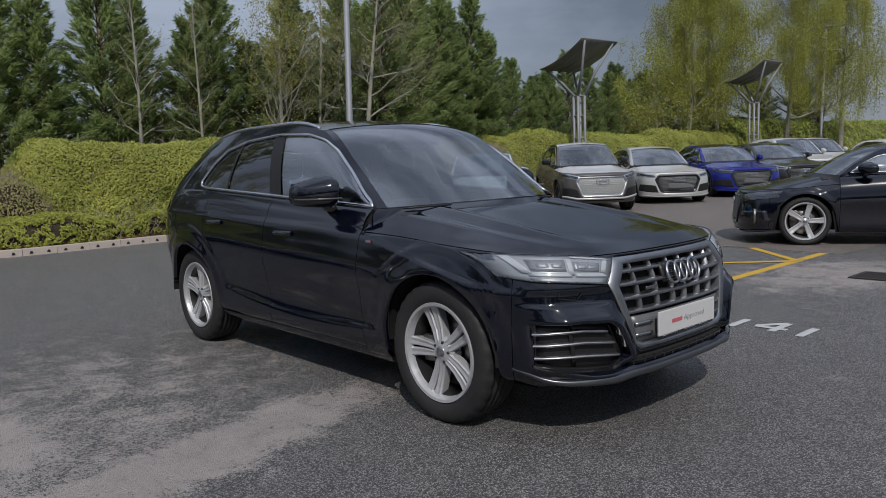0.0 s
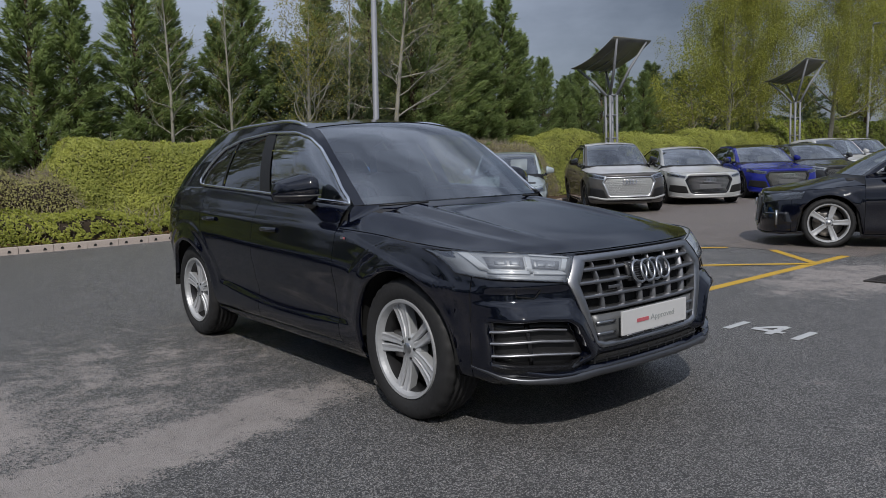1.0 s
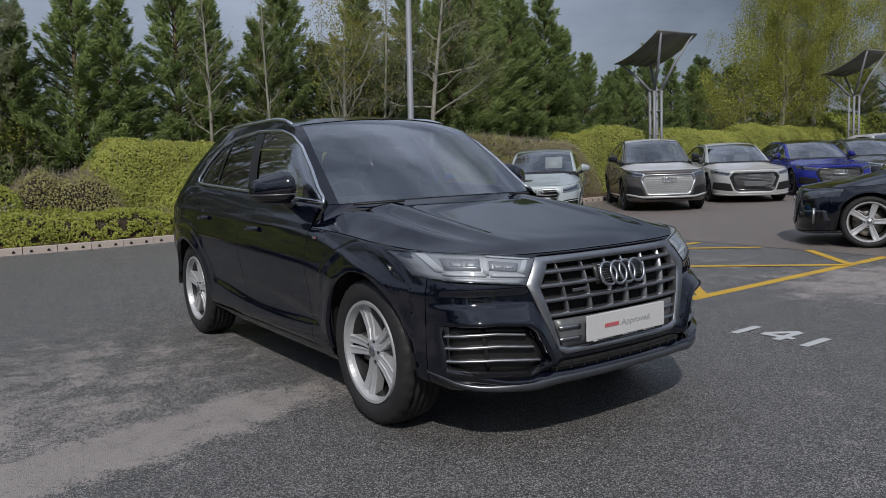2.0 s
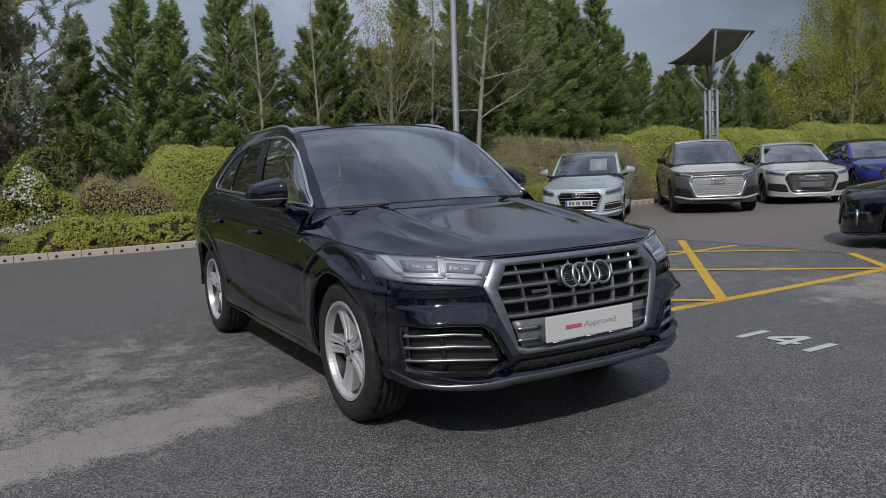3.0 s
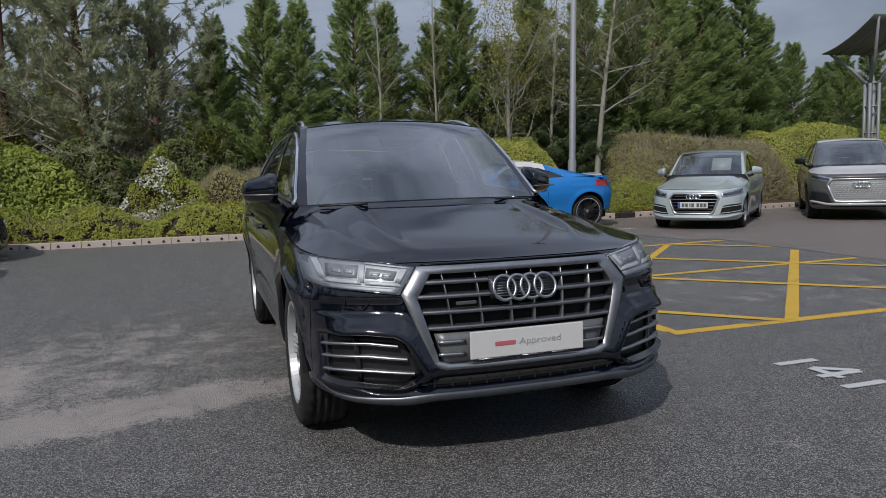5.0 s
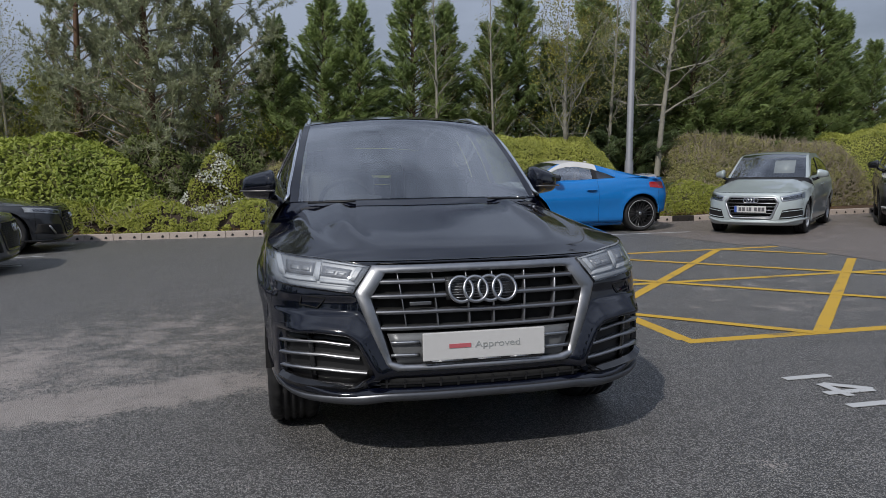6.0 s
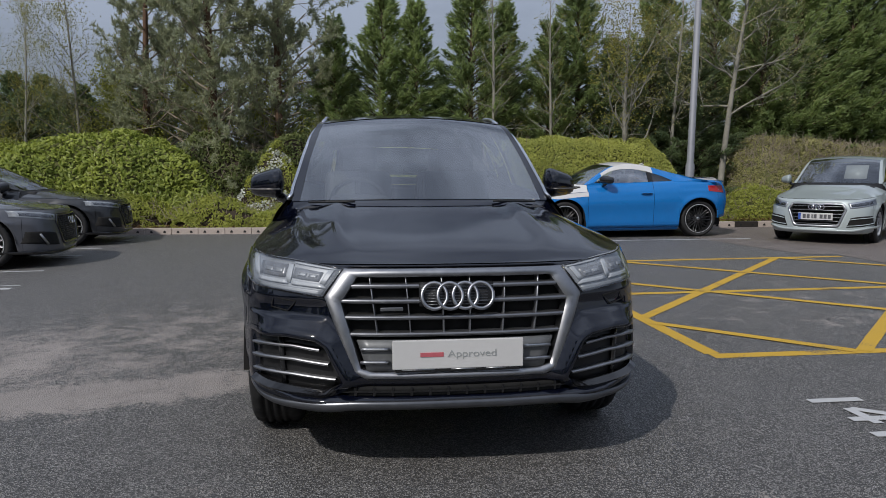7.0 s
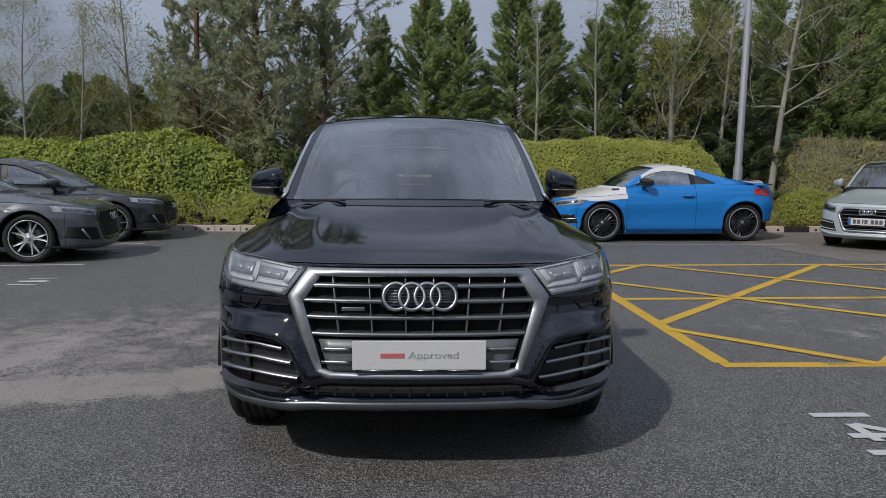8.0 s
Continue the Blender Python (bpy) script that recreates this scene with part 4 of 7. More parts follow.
        table.append([(x * w, y - b * (1 - w * w), z + 0.038 * (1 - w * w)) for w in np.linspace(-1, 1, 15)])
    grid(bm, table, flip=True)
    part("roof", bm, mats.get("roof", body), car)
    bm = bmesh.new()
    table = []
    for v in np.linspace(0, 1, 8):
        y = sh.y_rt + (sh.y_re - sh.y_rt) * v
        table.append([(sh.rx(y) * w, y + 0.08 * (1 - w * w) * v, sh.rz(y) + 0.03 * (1 - w * w)) for w in np.linspace(-0.94, 0.94, 11)])
    grid(bm, table, flip=True)
    part("rear_window", bm, M_PRIVACY, car)
    bm = bmesh.new()
    table = []
    for v in np.linspace(0, 1, 8):
        y = sh.y_re + (fy(3.80) - sh.y_re) * v
        s = sh.s_of_y(y)
        e = sh.at(s, sh.top(y))
        table.append([(e.x * w, y, e.z + 0.05 * (1 - w * w) * (1 - v)) for w in np.linspace(-1, 1, 11)])
    grid(bm, table, flip=True)
    part("boot_lid", bm, body, car)
    # cabin sides: frame, panes, bright trim, pillar
    dlo = o["dlo"]
    for side in (1, -1):
        bm = bmesh.new()
        # frame in upright strips from belt to roof edge, open where the panes are
        colsy = np.linspace(sh.y_as + 0.01, sh.y_re - 0.01, 64)
        poly = np.array([*dlo, dlo[0]], float)
        tab_lo, tab_hi = [], []
        for y in colsy:
            zb, zr = sh.top_b(max(y, sh.a_base)) - 0.006, sh.rz(y)
            cross = sorted(poly[i][1] + (poly[i + 1][1] - poly[i][1]) * (y - poly[i][0]) / (poly[i + 1][0] - poly[i][0]) for i in range(len(poly) - 1) if (poly[i][0] - y) * (poly[i + 1][0] - y) < 0)
            zl, zh = (min(max(cross[0], zb), zr), min(max(cross[-1], zb), zr)) if len(cross) >= 2 else ((zb + zr) / 2, (zb + zr) / 2)
            tab_lo.append([sh.cabin(y, zb + (zl - zb) * k / 2, 0, side) for k in range(3)])
            tab_hi.append([sh.cabin(y, zh + (zr - zh) * k / 4, 0, side) for k in range(5)])
        two = "roof" in mats and not doors4
        first, split = (sum(y < 0.70 for y in colsy), sum(y < 1.72 for y in colsy)) if two else (0, 0)
        grid(bm, tab_lo, flip=side < 0), grid(bm, tab_hi[max(split - 1, 0):], flip=side < 0)
        if two:
            grid(bm, tab_hi[:first + 1], flip=side < 0)
        part("cabin_frame", bm, body, car)
        if two:
            bm = bmesh.new()
            grid(bm, tab_hi[first:split], flip=side < 0)
            part("roof_edge", bm, mats["roof"], car)
        # panes and pillars: the whole opening, cut along leaning lines from belt to roof
        def opening(off, ca, cb):
            cut_mesh, tab = bmesh.new(), []
            for y in np.linspace(min(p[0] for p in dlo) + 0.002, max(p[0] for p in dlo) - 0.002, 46):
                cross = sorted(poly[k][1] + (poly[k + 1][1] - poly[k][1]) * (y - poly[k][0]) / (poly[k + 1][0] - poly[k][0]) for k in range(len(poly) - 1) if (poly[k][0] - y) * (poly[k + 1][0] - y) < 0)
                if len(cross) >= 2:
                    tab.append([sh.cabin(y, cross[0] + (cross[-1] - cross[0]) * k / 6, off, side) for k in range(7)])
            grid(cut_mesh, tab, flip=side < 0)
            z_lo, z_hi = sh.fz(1.14), sh.fz(1.536)
            for c, sign in ((ca, -1), (cb, 1)):
                if c:
                    bmesh.ops.bisect_plane(cut_mesh, geom=cut_mesh.verts[:] + cut_mesh.edges[:] + cut_mesh.faces[:], plane_co=(0, c[0], z_lo), plane_no=(0, sign * (z_hi - z_lo), -sign * (c[1] - c[0])), clear_outer=True)
            return cut_mesh

        lines = o.get("cuts", ())
        if lines and not hasattr(lines[0], "__len__"):
            lines = [(c + d, c + d) for c in lines for d in ((-0.045, 0.045) if c == lines[0] else (-0.012, 0.012))]
        bounds = [None, *lines, None]
        for i in range(len(bounds) - 1):
            if i % 2:
                part("window_pillar", opening(0.001, bounds[i], bounds[i + 1]), M_DARKPL, car)
            else:
                g = part("side_window", opening(-0.006, bounds[i], bounds[i + 1]), M_SIDE if i == 0 else M_PRIVACY, car)
                g.visible_shadow = False
        if o.get("trim", True):
            bm = bmesh.new()
            tube(bm, [sh.cabin(y, z, 0.004, side) for y, z in loop_of(dlo, 90)], o.get("trim_r", 0.0105), 6, closed=True)
            part("window_trim", bm, o.get("trim_mat", M_SATIN), car)
        # door handles
        for hy, hz in o.get("handles", ()):
            bm = bmesh.new()
            tab = []
            for t in np.linspace(0, 1, 9):
                y, out = hy - 0.105 + 0.21 * t, 0.012 + 0.026 * math.sin(math.pi * t) ** 0.5
                tab.append([sh.by_y(y, hz - 0.014, 0.004, side), sh.by_y(y, hz - 0.012, out, side), sh.by_y(y, hz + 0.012, out, side), sh.by_y(y, hz + 0.015, 0.004, side)])
            grid(bm, tab, flip=side < 0)
            part("door_handle", bm, body, car)
            bm = bmesh.new()
            tube(bm, [sh.by_y(y, hz + 0.001, 0.039 if abs(y - hy) < 0.08 else 0.03, side) for y in np.linspace(hy - 0.09, hy + 0.09, 7)], 0.0035, 5)
            part("handle_strip", bm, M_GLOSSBLK, car)
        # mirror
        mx, my, mz, ms = o.get("mirror", (0.98, fy(0.98), fz(1.16), 1.0))
        bm = bmesh.new()
        secs = []
        for u in np.linspace(-1, 1, 13):
            e = max(1 - abs(u) ** 5, 0.0) ** 0.4
            hh, dp = ms * e * (0.080 - 0.022 * u), ms * e * (0.135 - 0.045 * u)
            ring = []
            for a in np.linspace(0, 2 * math.pi, 18, endpoint=False):
                ca, sa = math.cos(a), math.sin(a)
                yy = math.copysign(abs(ca) ** 0.75, ca)
                ring.append((side * (mx + 0.108 * ms * u), my + ms * 0.035 * (u + 1) + (dp * yy if yy < 0 else ms * 0.065 * yy * e), mz - ms * 0.010 * u + hh * math.copysign(abs(sa) ** 0.7, sa)))
            secs.append(ring + ring[:1])
        grid(bm, secs, flip=side > 0)
        bmesh.ops.remove_doubles(bm, verts=bm.verts[:], dist=0.0004)
        bmesh.ops.recalc_face_normals(bm, faces=bm.faces[:])
        mir = part("mirror", bm, mats.get("mirror", body), car)
        bm = bmesh.new()
        box(bm, side * mx, my + ms * 0.100, mz, 0.165 * ms, 0.008, 0.115 * ms, 0.003)
        part("mirror_glass", bm, M_GLOSSBLK, mir)
        bm = bmesh.new()
        tube(bm, [(side * (mx - 0.07 * ms), my - 0.01, mz - 0.07 * ms), (side * (mx - 0.13 * ms), my - 0.015, mz - 0.105 * ms), (side * (mx - 0.22 * ms), my - 0.02, mz - 0.125 * ms)], [0.03, 0.027, 0.035], 8)
        part("mirror_foot", bm, M_GLOSSBLK, mir)
        if o.get("detail"):
            bm = bmesh.new()
            tube(bm, [(side * (mx + 0.109 * ms * math.copysign(abs(math.cos(a)) ** 0.62, math.cos(a))), my - 0.158 * ms * math.sin(a) * (1 - 0.2 * math.cos(a)) + 0.03 * ms * math.cos(a), mz - 0.03) for a in np.linspace(0.05, 2.4, 16)], 0.005, 5)
            part("indicator_strip", bm, M_DISC, mir)
        # roof rails
        if o.get("rails"):
            bm = bmesh.new()
            ra, rb = o["rails"]
            tube(bm, [sh.cabin(y, sh.rz(y) + 0.002 + 0.012 * min(1, 12 * (t) * (1 - t)) ** 0.7, -0.025, side) * 1.0 for t, y in ((t, ra + (rb - ra) * t) for t in np.linspace(0, 1, 22))], [0.011 + 0.006 * min(1, 8 * t * (1 - t)) for t in np.linspace(0, 1, 22)], 8)
            part("roof_rail", bm, M_CHROME, car)
    # wheels
    style, rim, width = o.get("wheel_style", "star5"), o.get("rim", 0.245), o.get("tyre_width", 0.235)
    spins = o.get("spins", (20, 50, 5, 33))
    tx = sh.hw - 0.052 - width / 2
    for (x, y), sp in zip(((-tx, sh.axles[0]), (-tx, sh.axles[1]), (tx, sh.axles[0]), (tx, sh.axles[1])), spins):
        add_wheel(car, x, y, sh.r, style, rim, width, sp)
    # cabin
    bm = bmesh.new()
    a = sh.a_base
    box(bm, 0, a + 0.16, fz(0.97), sh.hw * 1.5, 0.75, 0.16, 0.05)
    box(bm, -0.36 * sh.fxs, a + 0.30, fz(1.05), 0.36, 0.28, 0.10, 0.04)
    part("dashboard", bm, M_TRIM, car)
    bm = bmesh.new()
    c = Vector((-0.37 * sh.fxs, a + 0.58, fz(1.03)))
    tilt = Matrix.Translation(c) @ Matrix.Rotation(radians(-66), 4, "X")
    tube(bm, [tilt @ Vector((0.18 * math.cos(t), 0.18 * math.sin(t), 0)) for t in np.linspace(0, 2 * math.pi, 26, endpoint=False)], 0.016, 7, closed=True)
    box(bm, 0, 0, 0.0, 0.13, 0.10, 0.04, 0.015, tilt)
    for ang in (0.0, math.pi, -math.pi / 2):
        box(bm, 0.11, 0, 0, 0.12, 0.035, 0.02, 0.006, tilt @ Matrix.Rotation(ang, 4, "Z"))
    part("steering_wheel", bm, M_TRIM, car)
    for sx, sy in o.get("seats", ((-0.36, 1.0), (0.36, 1.0), (-0.38, 1.85), (0.38, 1.85))):
        bm = bmesh.new()
        x, y, zr = sx * sh.fxs, a + sy, fz(1.60)
        box(bm, x, y - 0.25, fz(0.62), 0.5, 0.55, 0.2, 0.06)
        box(bm, x, y + 0.05, fz(0.95), 0.48, 0.16, 0.62, 0.06, Matrix.Translation((0, y + 0.05, 0.7)) @ Matrix.Rotation(radians(-12), 4, "X") @ Matrix.Translation((0, -y - 0.05, -0.7)))
        box(bm, x, y + 0.16, min(zr - 0.22, fz(1.33)), 0.27, 0.11, 0.19, 0.045)
        part("seat", bm, M_SEAT, car)
    # ---- front end ----
    P = lambda x, z, off: sh.plain.by_x(x, z, off)
    if gr:
        half = gr["half"]
        outl = [(x, z) for x, z in half] + [(-x, z) for x, z in half[::-1]]
        inl = [(x, z) for x, z in gr["inner"]] + [(-x, z) for x, z in gr["inner"][::-1]]
        bm = bmesh.new()
        ring_between(bm, corner_loop(outl, 8), corner_loop(inl, 8), P, 0.012, 0.006, 0.05)
        g = part("grille", bm, gr.get("frame_mat", M_SATIN), car, gr.get("label", ""))
        zs_in = [z for _, z in gr["inner"]]
        xw = lambda z: float(np.interp(z, zs_in, [x for x, _ in gr["inner"]]))
        # backing is near-black unless given: shade painted behind the slats
        bm = bmesh.new()
        zz = np.linspace(min(zs_in) - 0.01, max(zs_in) + 0.01, 9)
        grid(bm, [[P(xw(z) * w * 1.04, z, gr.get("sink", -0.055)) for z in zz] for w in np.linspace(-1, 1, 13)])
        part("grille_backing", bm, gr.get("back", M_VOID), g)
        for z, thick in gr.get("slats", ()):
            bm = bmesh.new()
            tab = []
            for w in np.linspace(-1, 1, 19):
                x = xw(z) * w * 1.0
                tab.append([P(x, z - thick, -0.045), P(x, z - thick * 0.8, -0.008), P(x, z + thick * 0.2, 0.002), P(x, z + thick, -0.006), P(x, z + thick, -0.045)])
            grid(bm, tab, flip=True)
            part("grille_slat", bm, gr.get("slat_mat", M_SATIN), g)
        for x in gr.get("bars", ()):
            bm = bmesh.new()
            zt, zbm = [z for z in np.linspace(min(zs_in), max(zs_in), 40) if xw(z) > abs(x) + 0.005][-1], gr.get("bar_low", min(zs_in))
            tab = []
            for z in np.linspace(zbm, zt, 8):
                xx = x * (1 - gr.get("bar_lean", 0.0) * (zt - z))
                tab.append([P(xx - 0.003, z, -0.045), P(xx - 0.0026, z, -0.010), P(xx + 0.0026, z, -0.010), P(xx + 0.003, z, -0.045)])
            grid(bm, tab)
            part("grille_bar", bm, gr.get("bar_mat", M_DARKPL), g)
        if gr.get("mesh"):
            bm = bmesh.new()
            stp = gr["mesh"]
            z = min(zs_in) + stp / 2
            row = 0
            while z < max(zs_in) - 0.01:
                x = -xw(z) + stp * (0.5 if row % 2 else 1.0)
                while x < xw(z) - stp * 0.4:
                    tube(bm, [P(x + stp * 0.42 * math.cos(t), z + stp * 0.34 * math.sin(t), -0.012) for t in np.linspace(0, 2 * math.pi, 6, endpoint=False)], stp * 0.06, 4, closed=True)
                    x += stp
                z += stp * 0.55
                row += 1
            part("grille_mesh", bm, gr.get("slat_mat", M_GLOSSBLK), g)
        if gr.get("rings"):
            rz_, rr = gr["rings"]
            bm = bmesh.new()
            ring_mark(bm, lambda x, z, off: P(x, z, off + gr.get("ring_out", 0.0)), 0, rz_, rr, 4, rr * gr.get("ring_thick", 0.15), gr.get("ring_step", 1.3))
            part("ring_badge", bm, gr.get("ring_mat", M_CHROME), g)
    for side in (1, -1):
        hl = o.get("headlamp")
        if hl:
            up, lo = [(side * x, z) for x, z in strip(hl["upper"], 12)], [(side * x, z) for x, z in strip(hl["lower"], 12)]
            bm = bmesh.new()
            slab(bm, lo, up, P, 0.003, 0.03)
            h = part("headlamp", bm, hl.get("bowl", M_LAMPWHITE), car)
            mid = lambda t, i: (lo[i][0] + (up[i][0] - lo[i][0]) * t, lo[i][1] + (up[i][1] - lo[i][1]) * t)
            if o.get("detail"):
                def plate_of(corners, off, depth, n=6):
                    """A four-cornered pane on the lamp: lower inner, lower outer, upper outer, upper inner."""
                    (xa, za), (xb, zb_), (xc, zc_), (xd, zd_) = corners
                    piece = bmesh.new()
                    slab(piece, [(side * (xa + (xb - xa) * k / n), za + (zb_ - za) * k / n) for k in range(n + 1)], [(side * (xd + (xc - xd) * k / n), zd_ + (zc_ - zd_) * k / n) for k in range(n + 1)], P, off, depth, 3)
                    return piece

                for corners in (((0.545, 0.800), (0.652, 0.812), (0.640, 0.852), (0.525, 0.836)), ((0.682, 0.812), (0.790, 0.818), (0.785, 0.866), (0.668, 0.862))):
                    unit_ = part("lamp_unit", plate_of(corners, 0.0055, 0.008), M_LAMPCELL, h)
                    (xa, za), (xb, zb_), (xc, zc_), (xd, zd_) = corners
                    for f0, f1 in ((0.14, 0.46), (0.54, 0.86)):
                        at_ = lambda f, g: (xa + (xb - xa) * f + (xd - xa) * g, za + (zb_ - za) * f + (zd_ - za) * g)
                        part("lamp_projector", plate_of((at_(f0, 0.34), at_(f1, 0.34), at_(f1, 0.66), at_(f0, 0.66)), 0.0075, 0.006, 3), M_LAMPWHITE, unit_)
                # white guides: two ticks with a foot each, and a thin one along the top
                for corners in (((0.512, 0.776), (0.655, 0.788), (0.652, 0.803), (0.530, 0.793)), ((0.668, 0.789), (0.800, 0.797), (0.798, 0.811), (0.672, 0.805)),
                                ((0.520, 0.792), (0.541, 0.796), (0.504, 0.848), (0.482, 0.845)), ((0.658, 0.794), (0.677, 0.800), (0.662, 0.866), (0.643, 0.864)),
                                ((0.470, 0.846), (0.640, 0.868), (0.640, 0.875), (0.466, 0.851)), ((0.790, 0.806), (0.812, 0.812), (0.828, 0.884), (0.806, 0.884))):
                    part("running_light", plate_of(corners, 0.010, 0.008), M_DRL, h)
                part("lower_bezel", plate_of(((0.534, 0.750), (0.800, 0.777), (0.800, 0.789), (0.524, 0.768)), 0.007, 0.008, 10), M_LAMPWHITE, h)
                bm = bmesh.new()
                tube(bm, [P(x, z, 0.010) for x, z in corner_loop(lo + up[::-1], 2)], 0.004, 5, closed=True)
                part("lamp_gasket", bm, M_GLOSSBLK, h)
            else:
                bm = bmesh.new()
                slab(bm, [mid(0.25, i) for i in range(1, 11)], [mid(0.75, i) for i in range(1, 11)], P, 0.006, 0.01, 3)
                part("lamp_unit", bm, M_GLOSSBLK, h)
            bm = bmesh.new()
            grid(bm, [[P(lo[i][0] + (up[i][0] - lo[i][0]) * k / 6, lo[i][1] + (up[i][1] - lo[i][1]) * k / 6, 0.014) for k in range(7)] for i in range(12)])
            lens = part("lamp_lens", bm, M_LENS, h)
            lens.visible_shadow = False
        ft = o.get("intake")
        if ft:
            up, lo = [(side * x, z) for x, z in strip(ft["upper"], 14)], [(side * x, z) for x, z in strip(ft["lower"], 14)]
            bm = bmesh.new()
            slab(bm, lo, up, P, ft.get("sink", 0.003), 0.02)
            v = part("side_intake", bm, ft.get("mat", M_GLOSSBLK), car)
            for t in ft.get("bars", ()):
                bm = bmesh.new()
                tab = []
                for (x0, z0), (x1, z1) in zip(lo, up):
                    x, z = x0 + (x1 - x0) * t, z0 + (z1 - z0) * t
                    out = ft.get("out", 0.016)
                    tab.append([P(x, z - 0.006, ft.get("sink", 0.0)), P(x, z - 0.005, out), P(x, z + 0.004, out + 0.003), P(x, z + 0.007, ft.get("sink", 0.0))])
                grid(bm, tab, flip=side > 0)
                part("intake_blade", bm, ft.get("bar_mat", M_SATIN), v)
            if ft.get("fin"):
                bm = bmesh.new()
                fx = [(side * x, z) for x, z in ft["fin"]]
                tube(bm, [P(x, z, 0.012) for x, z in fx], 0.016, 6)
                part("intake_fin", bm, M_SATIN, v)
    li = o.get("low_intake")
    if li:
        hw_, z0, z1 = li
        # near-black slab on the skin paints the shade of the opening
        bm = bmesh.new()
        slab(bm, [(x, z0) for x in np.linspace(-hw_, hw_, 24)], [(x, z1) for x in np.linspace(-hw_ * 1.0, hw_ * 1.0, 24)], P, 0.004, 0.02, 3)
        v = part("lower_intake", bm, M_VOID, car)
        bm = bmesh.new()
        for x in np.linspace(-hw_ * 0.94, hw_ * 0.94, 12):
            grid(bm, [[P(x - 0.005, z0, 0.008), P(x - 0.005, z1, 0.008)], [P(x + 0.005, z0, 0.008), P(x + 0.005, z1, 0.008)]])
        grid(bm, [[P(x, (z0 + z1) / 2 - 0.004, 0.009), P(x, (z0 + z1) / 2 + 0.004, 0.009)] for x in np.linspace(-hw_, hw_, 20)])
        part("intake_ribs", bm, M_GLOSSBLK, v)
    lp = o.get("lip")
    if lp:
        bm = bmesh.new()
        tab = []
        for x in np.linspace(-lp[0], lp[0], 40):
            bend = lp[3] * ease(lp[0] * 0.6, lp[0], abs(x))
            tab.append([P(x, lp[1] + bend, 0.0), P(x, lp[1] + bend + 0.002, 0.022), P(x, lp[2] + bend - 0.004, 0.026), P(x, lp[2] + bend, 0.0)])
        grid(bm, tab, flip=True)
        part("front_lip", bm, lp[4], car)
    pl = o.get("plate")
    if pl:
        pz, pw, ph, pmat, off = pl
        y = P(0, pz, 0.0).y - off
        bm = bmesh.new()
        box(bm, 0, y, pz, pw, 0.012, ph, 0.004)
        plate = part("number_plate", bm, pmat, car, smooth=False)
        for cx, w, h_, mm in o.get("plate_marks", ()):
            bm = bmesh.new()
            box(bm, cx, y - 0.007, pz, w, 0.003, h_)
            part("plate_mark", bm, mm, plate, smooth=False)
        o["plate_out"] = (plate, y - 0.0075, pz)
        if o.get("words"):
            text, tx0, tz, size, mm, broad = o["words"]
            fc = bpy.data.curves.new("words", "FONT")
            fc.body, fc.size, fc.extrude, fc.align_x = text, size, 0.0008, "LEFT"
            tmp = new("words", fc)
            me = bpy.data.meshes.new_from_object(tmp.evaluated_get(bpy.context.evaluated_depsgraph_get()))
            bpy.data.objects.remove(tmp)
            me.materials.clear()
            me.materials.append(mm)
            w = part("lettering", me, mm, plate)
            w.matrix_local = pose(tx0, y - 0.0072, tz, 90, 0, 0) @ Matrix.Diagonal((broad, 1, 1, 1))
    tl = o.get("tail")
    if tl:
        for side in (1, -1):
            bm = bmesh.new()
            y0, y1_, z0, z1 = tl
            a = [sh.by_y(y, z0 + (z1 - z0) * 0.25 * (y1_ - y) / (y1_ - y0), 0.006, side) for y in np.linspace(y0, y1_, 10)]
            b_ = [sh.by_y(y, z1, 0.006, side) for y in np.linspace(y0, y1_, 10)]
            grid(bm, [[p, p.lerp(q, 0.5), q] for p, q in zip(a, b_)], flip=side < 0)
            part("tail_lamp", bm, M_RED, car)
    return car


M_LIPGREY = simple("dark_satin_lip", (0.115, 0.12, 0.132), 0.32, 0.8)
M_INKGREY = simple("mid_grey_ink", (0.30, 0.32, 0.32), 0.6)
M_BLADE = simple("grille_blade_metal", (0.24, 0.245, 0.26), 0.36, 0.9)
M_FRAME = simple("grille_frame_metal", (0.33, 0.335, 0.35), 0.38, 1.0)
M_CARRIER = simple("grey_grille_plastic", (0.13, 0.135, 0.14), 0.4, 0.3)


def park(car, x, y, fx, fy_, sh):
    """Stands a car on the ground: front axle at x, y, nose towards (fx, fy_)."""
    f = Vector((fx, fy_)).normalized()
    rear, left = (x - f.x * sh.wb, y - f.y * sh.wb), Vector((-f.y, f.x))
    zf, zr_ = ground_z(x, y), ground_z(*rear)
    back = Vector((rear[0] - x, rear[1] - y, zr_ - zf)).normalized()
    zl, zrt = ground_z(x + left.x * 0.8, y + left.y * 0.8), ground_z(x - left.x * 0.8, y - left.y * 0.8)
    lx = Vector((left.x * 1.6, left.y * 1.6, zl - zrt)).normalized()
    up = lx.cross(back).normalized()
    lx = back.cross(up).normalized()
    m = Matrix((lx, back, up)).transposed().to_4x4()
    car.matrix_world = Matrix.Translation((x, y, zf)) @ m


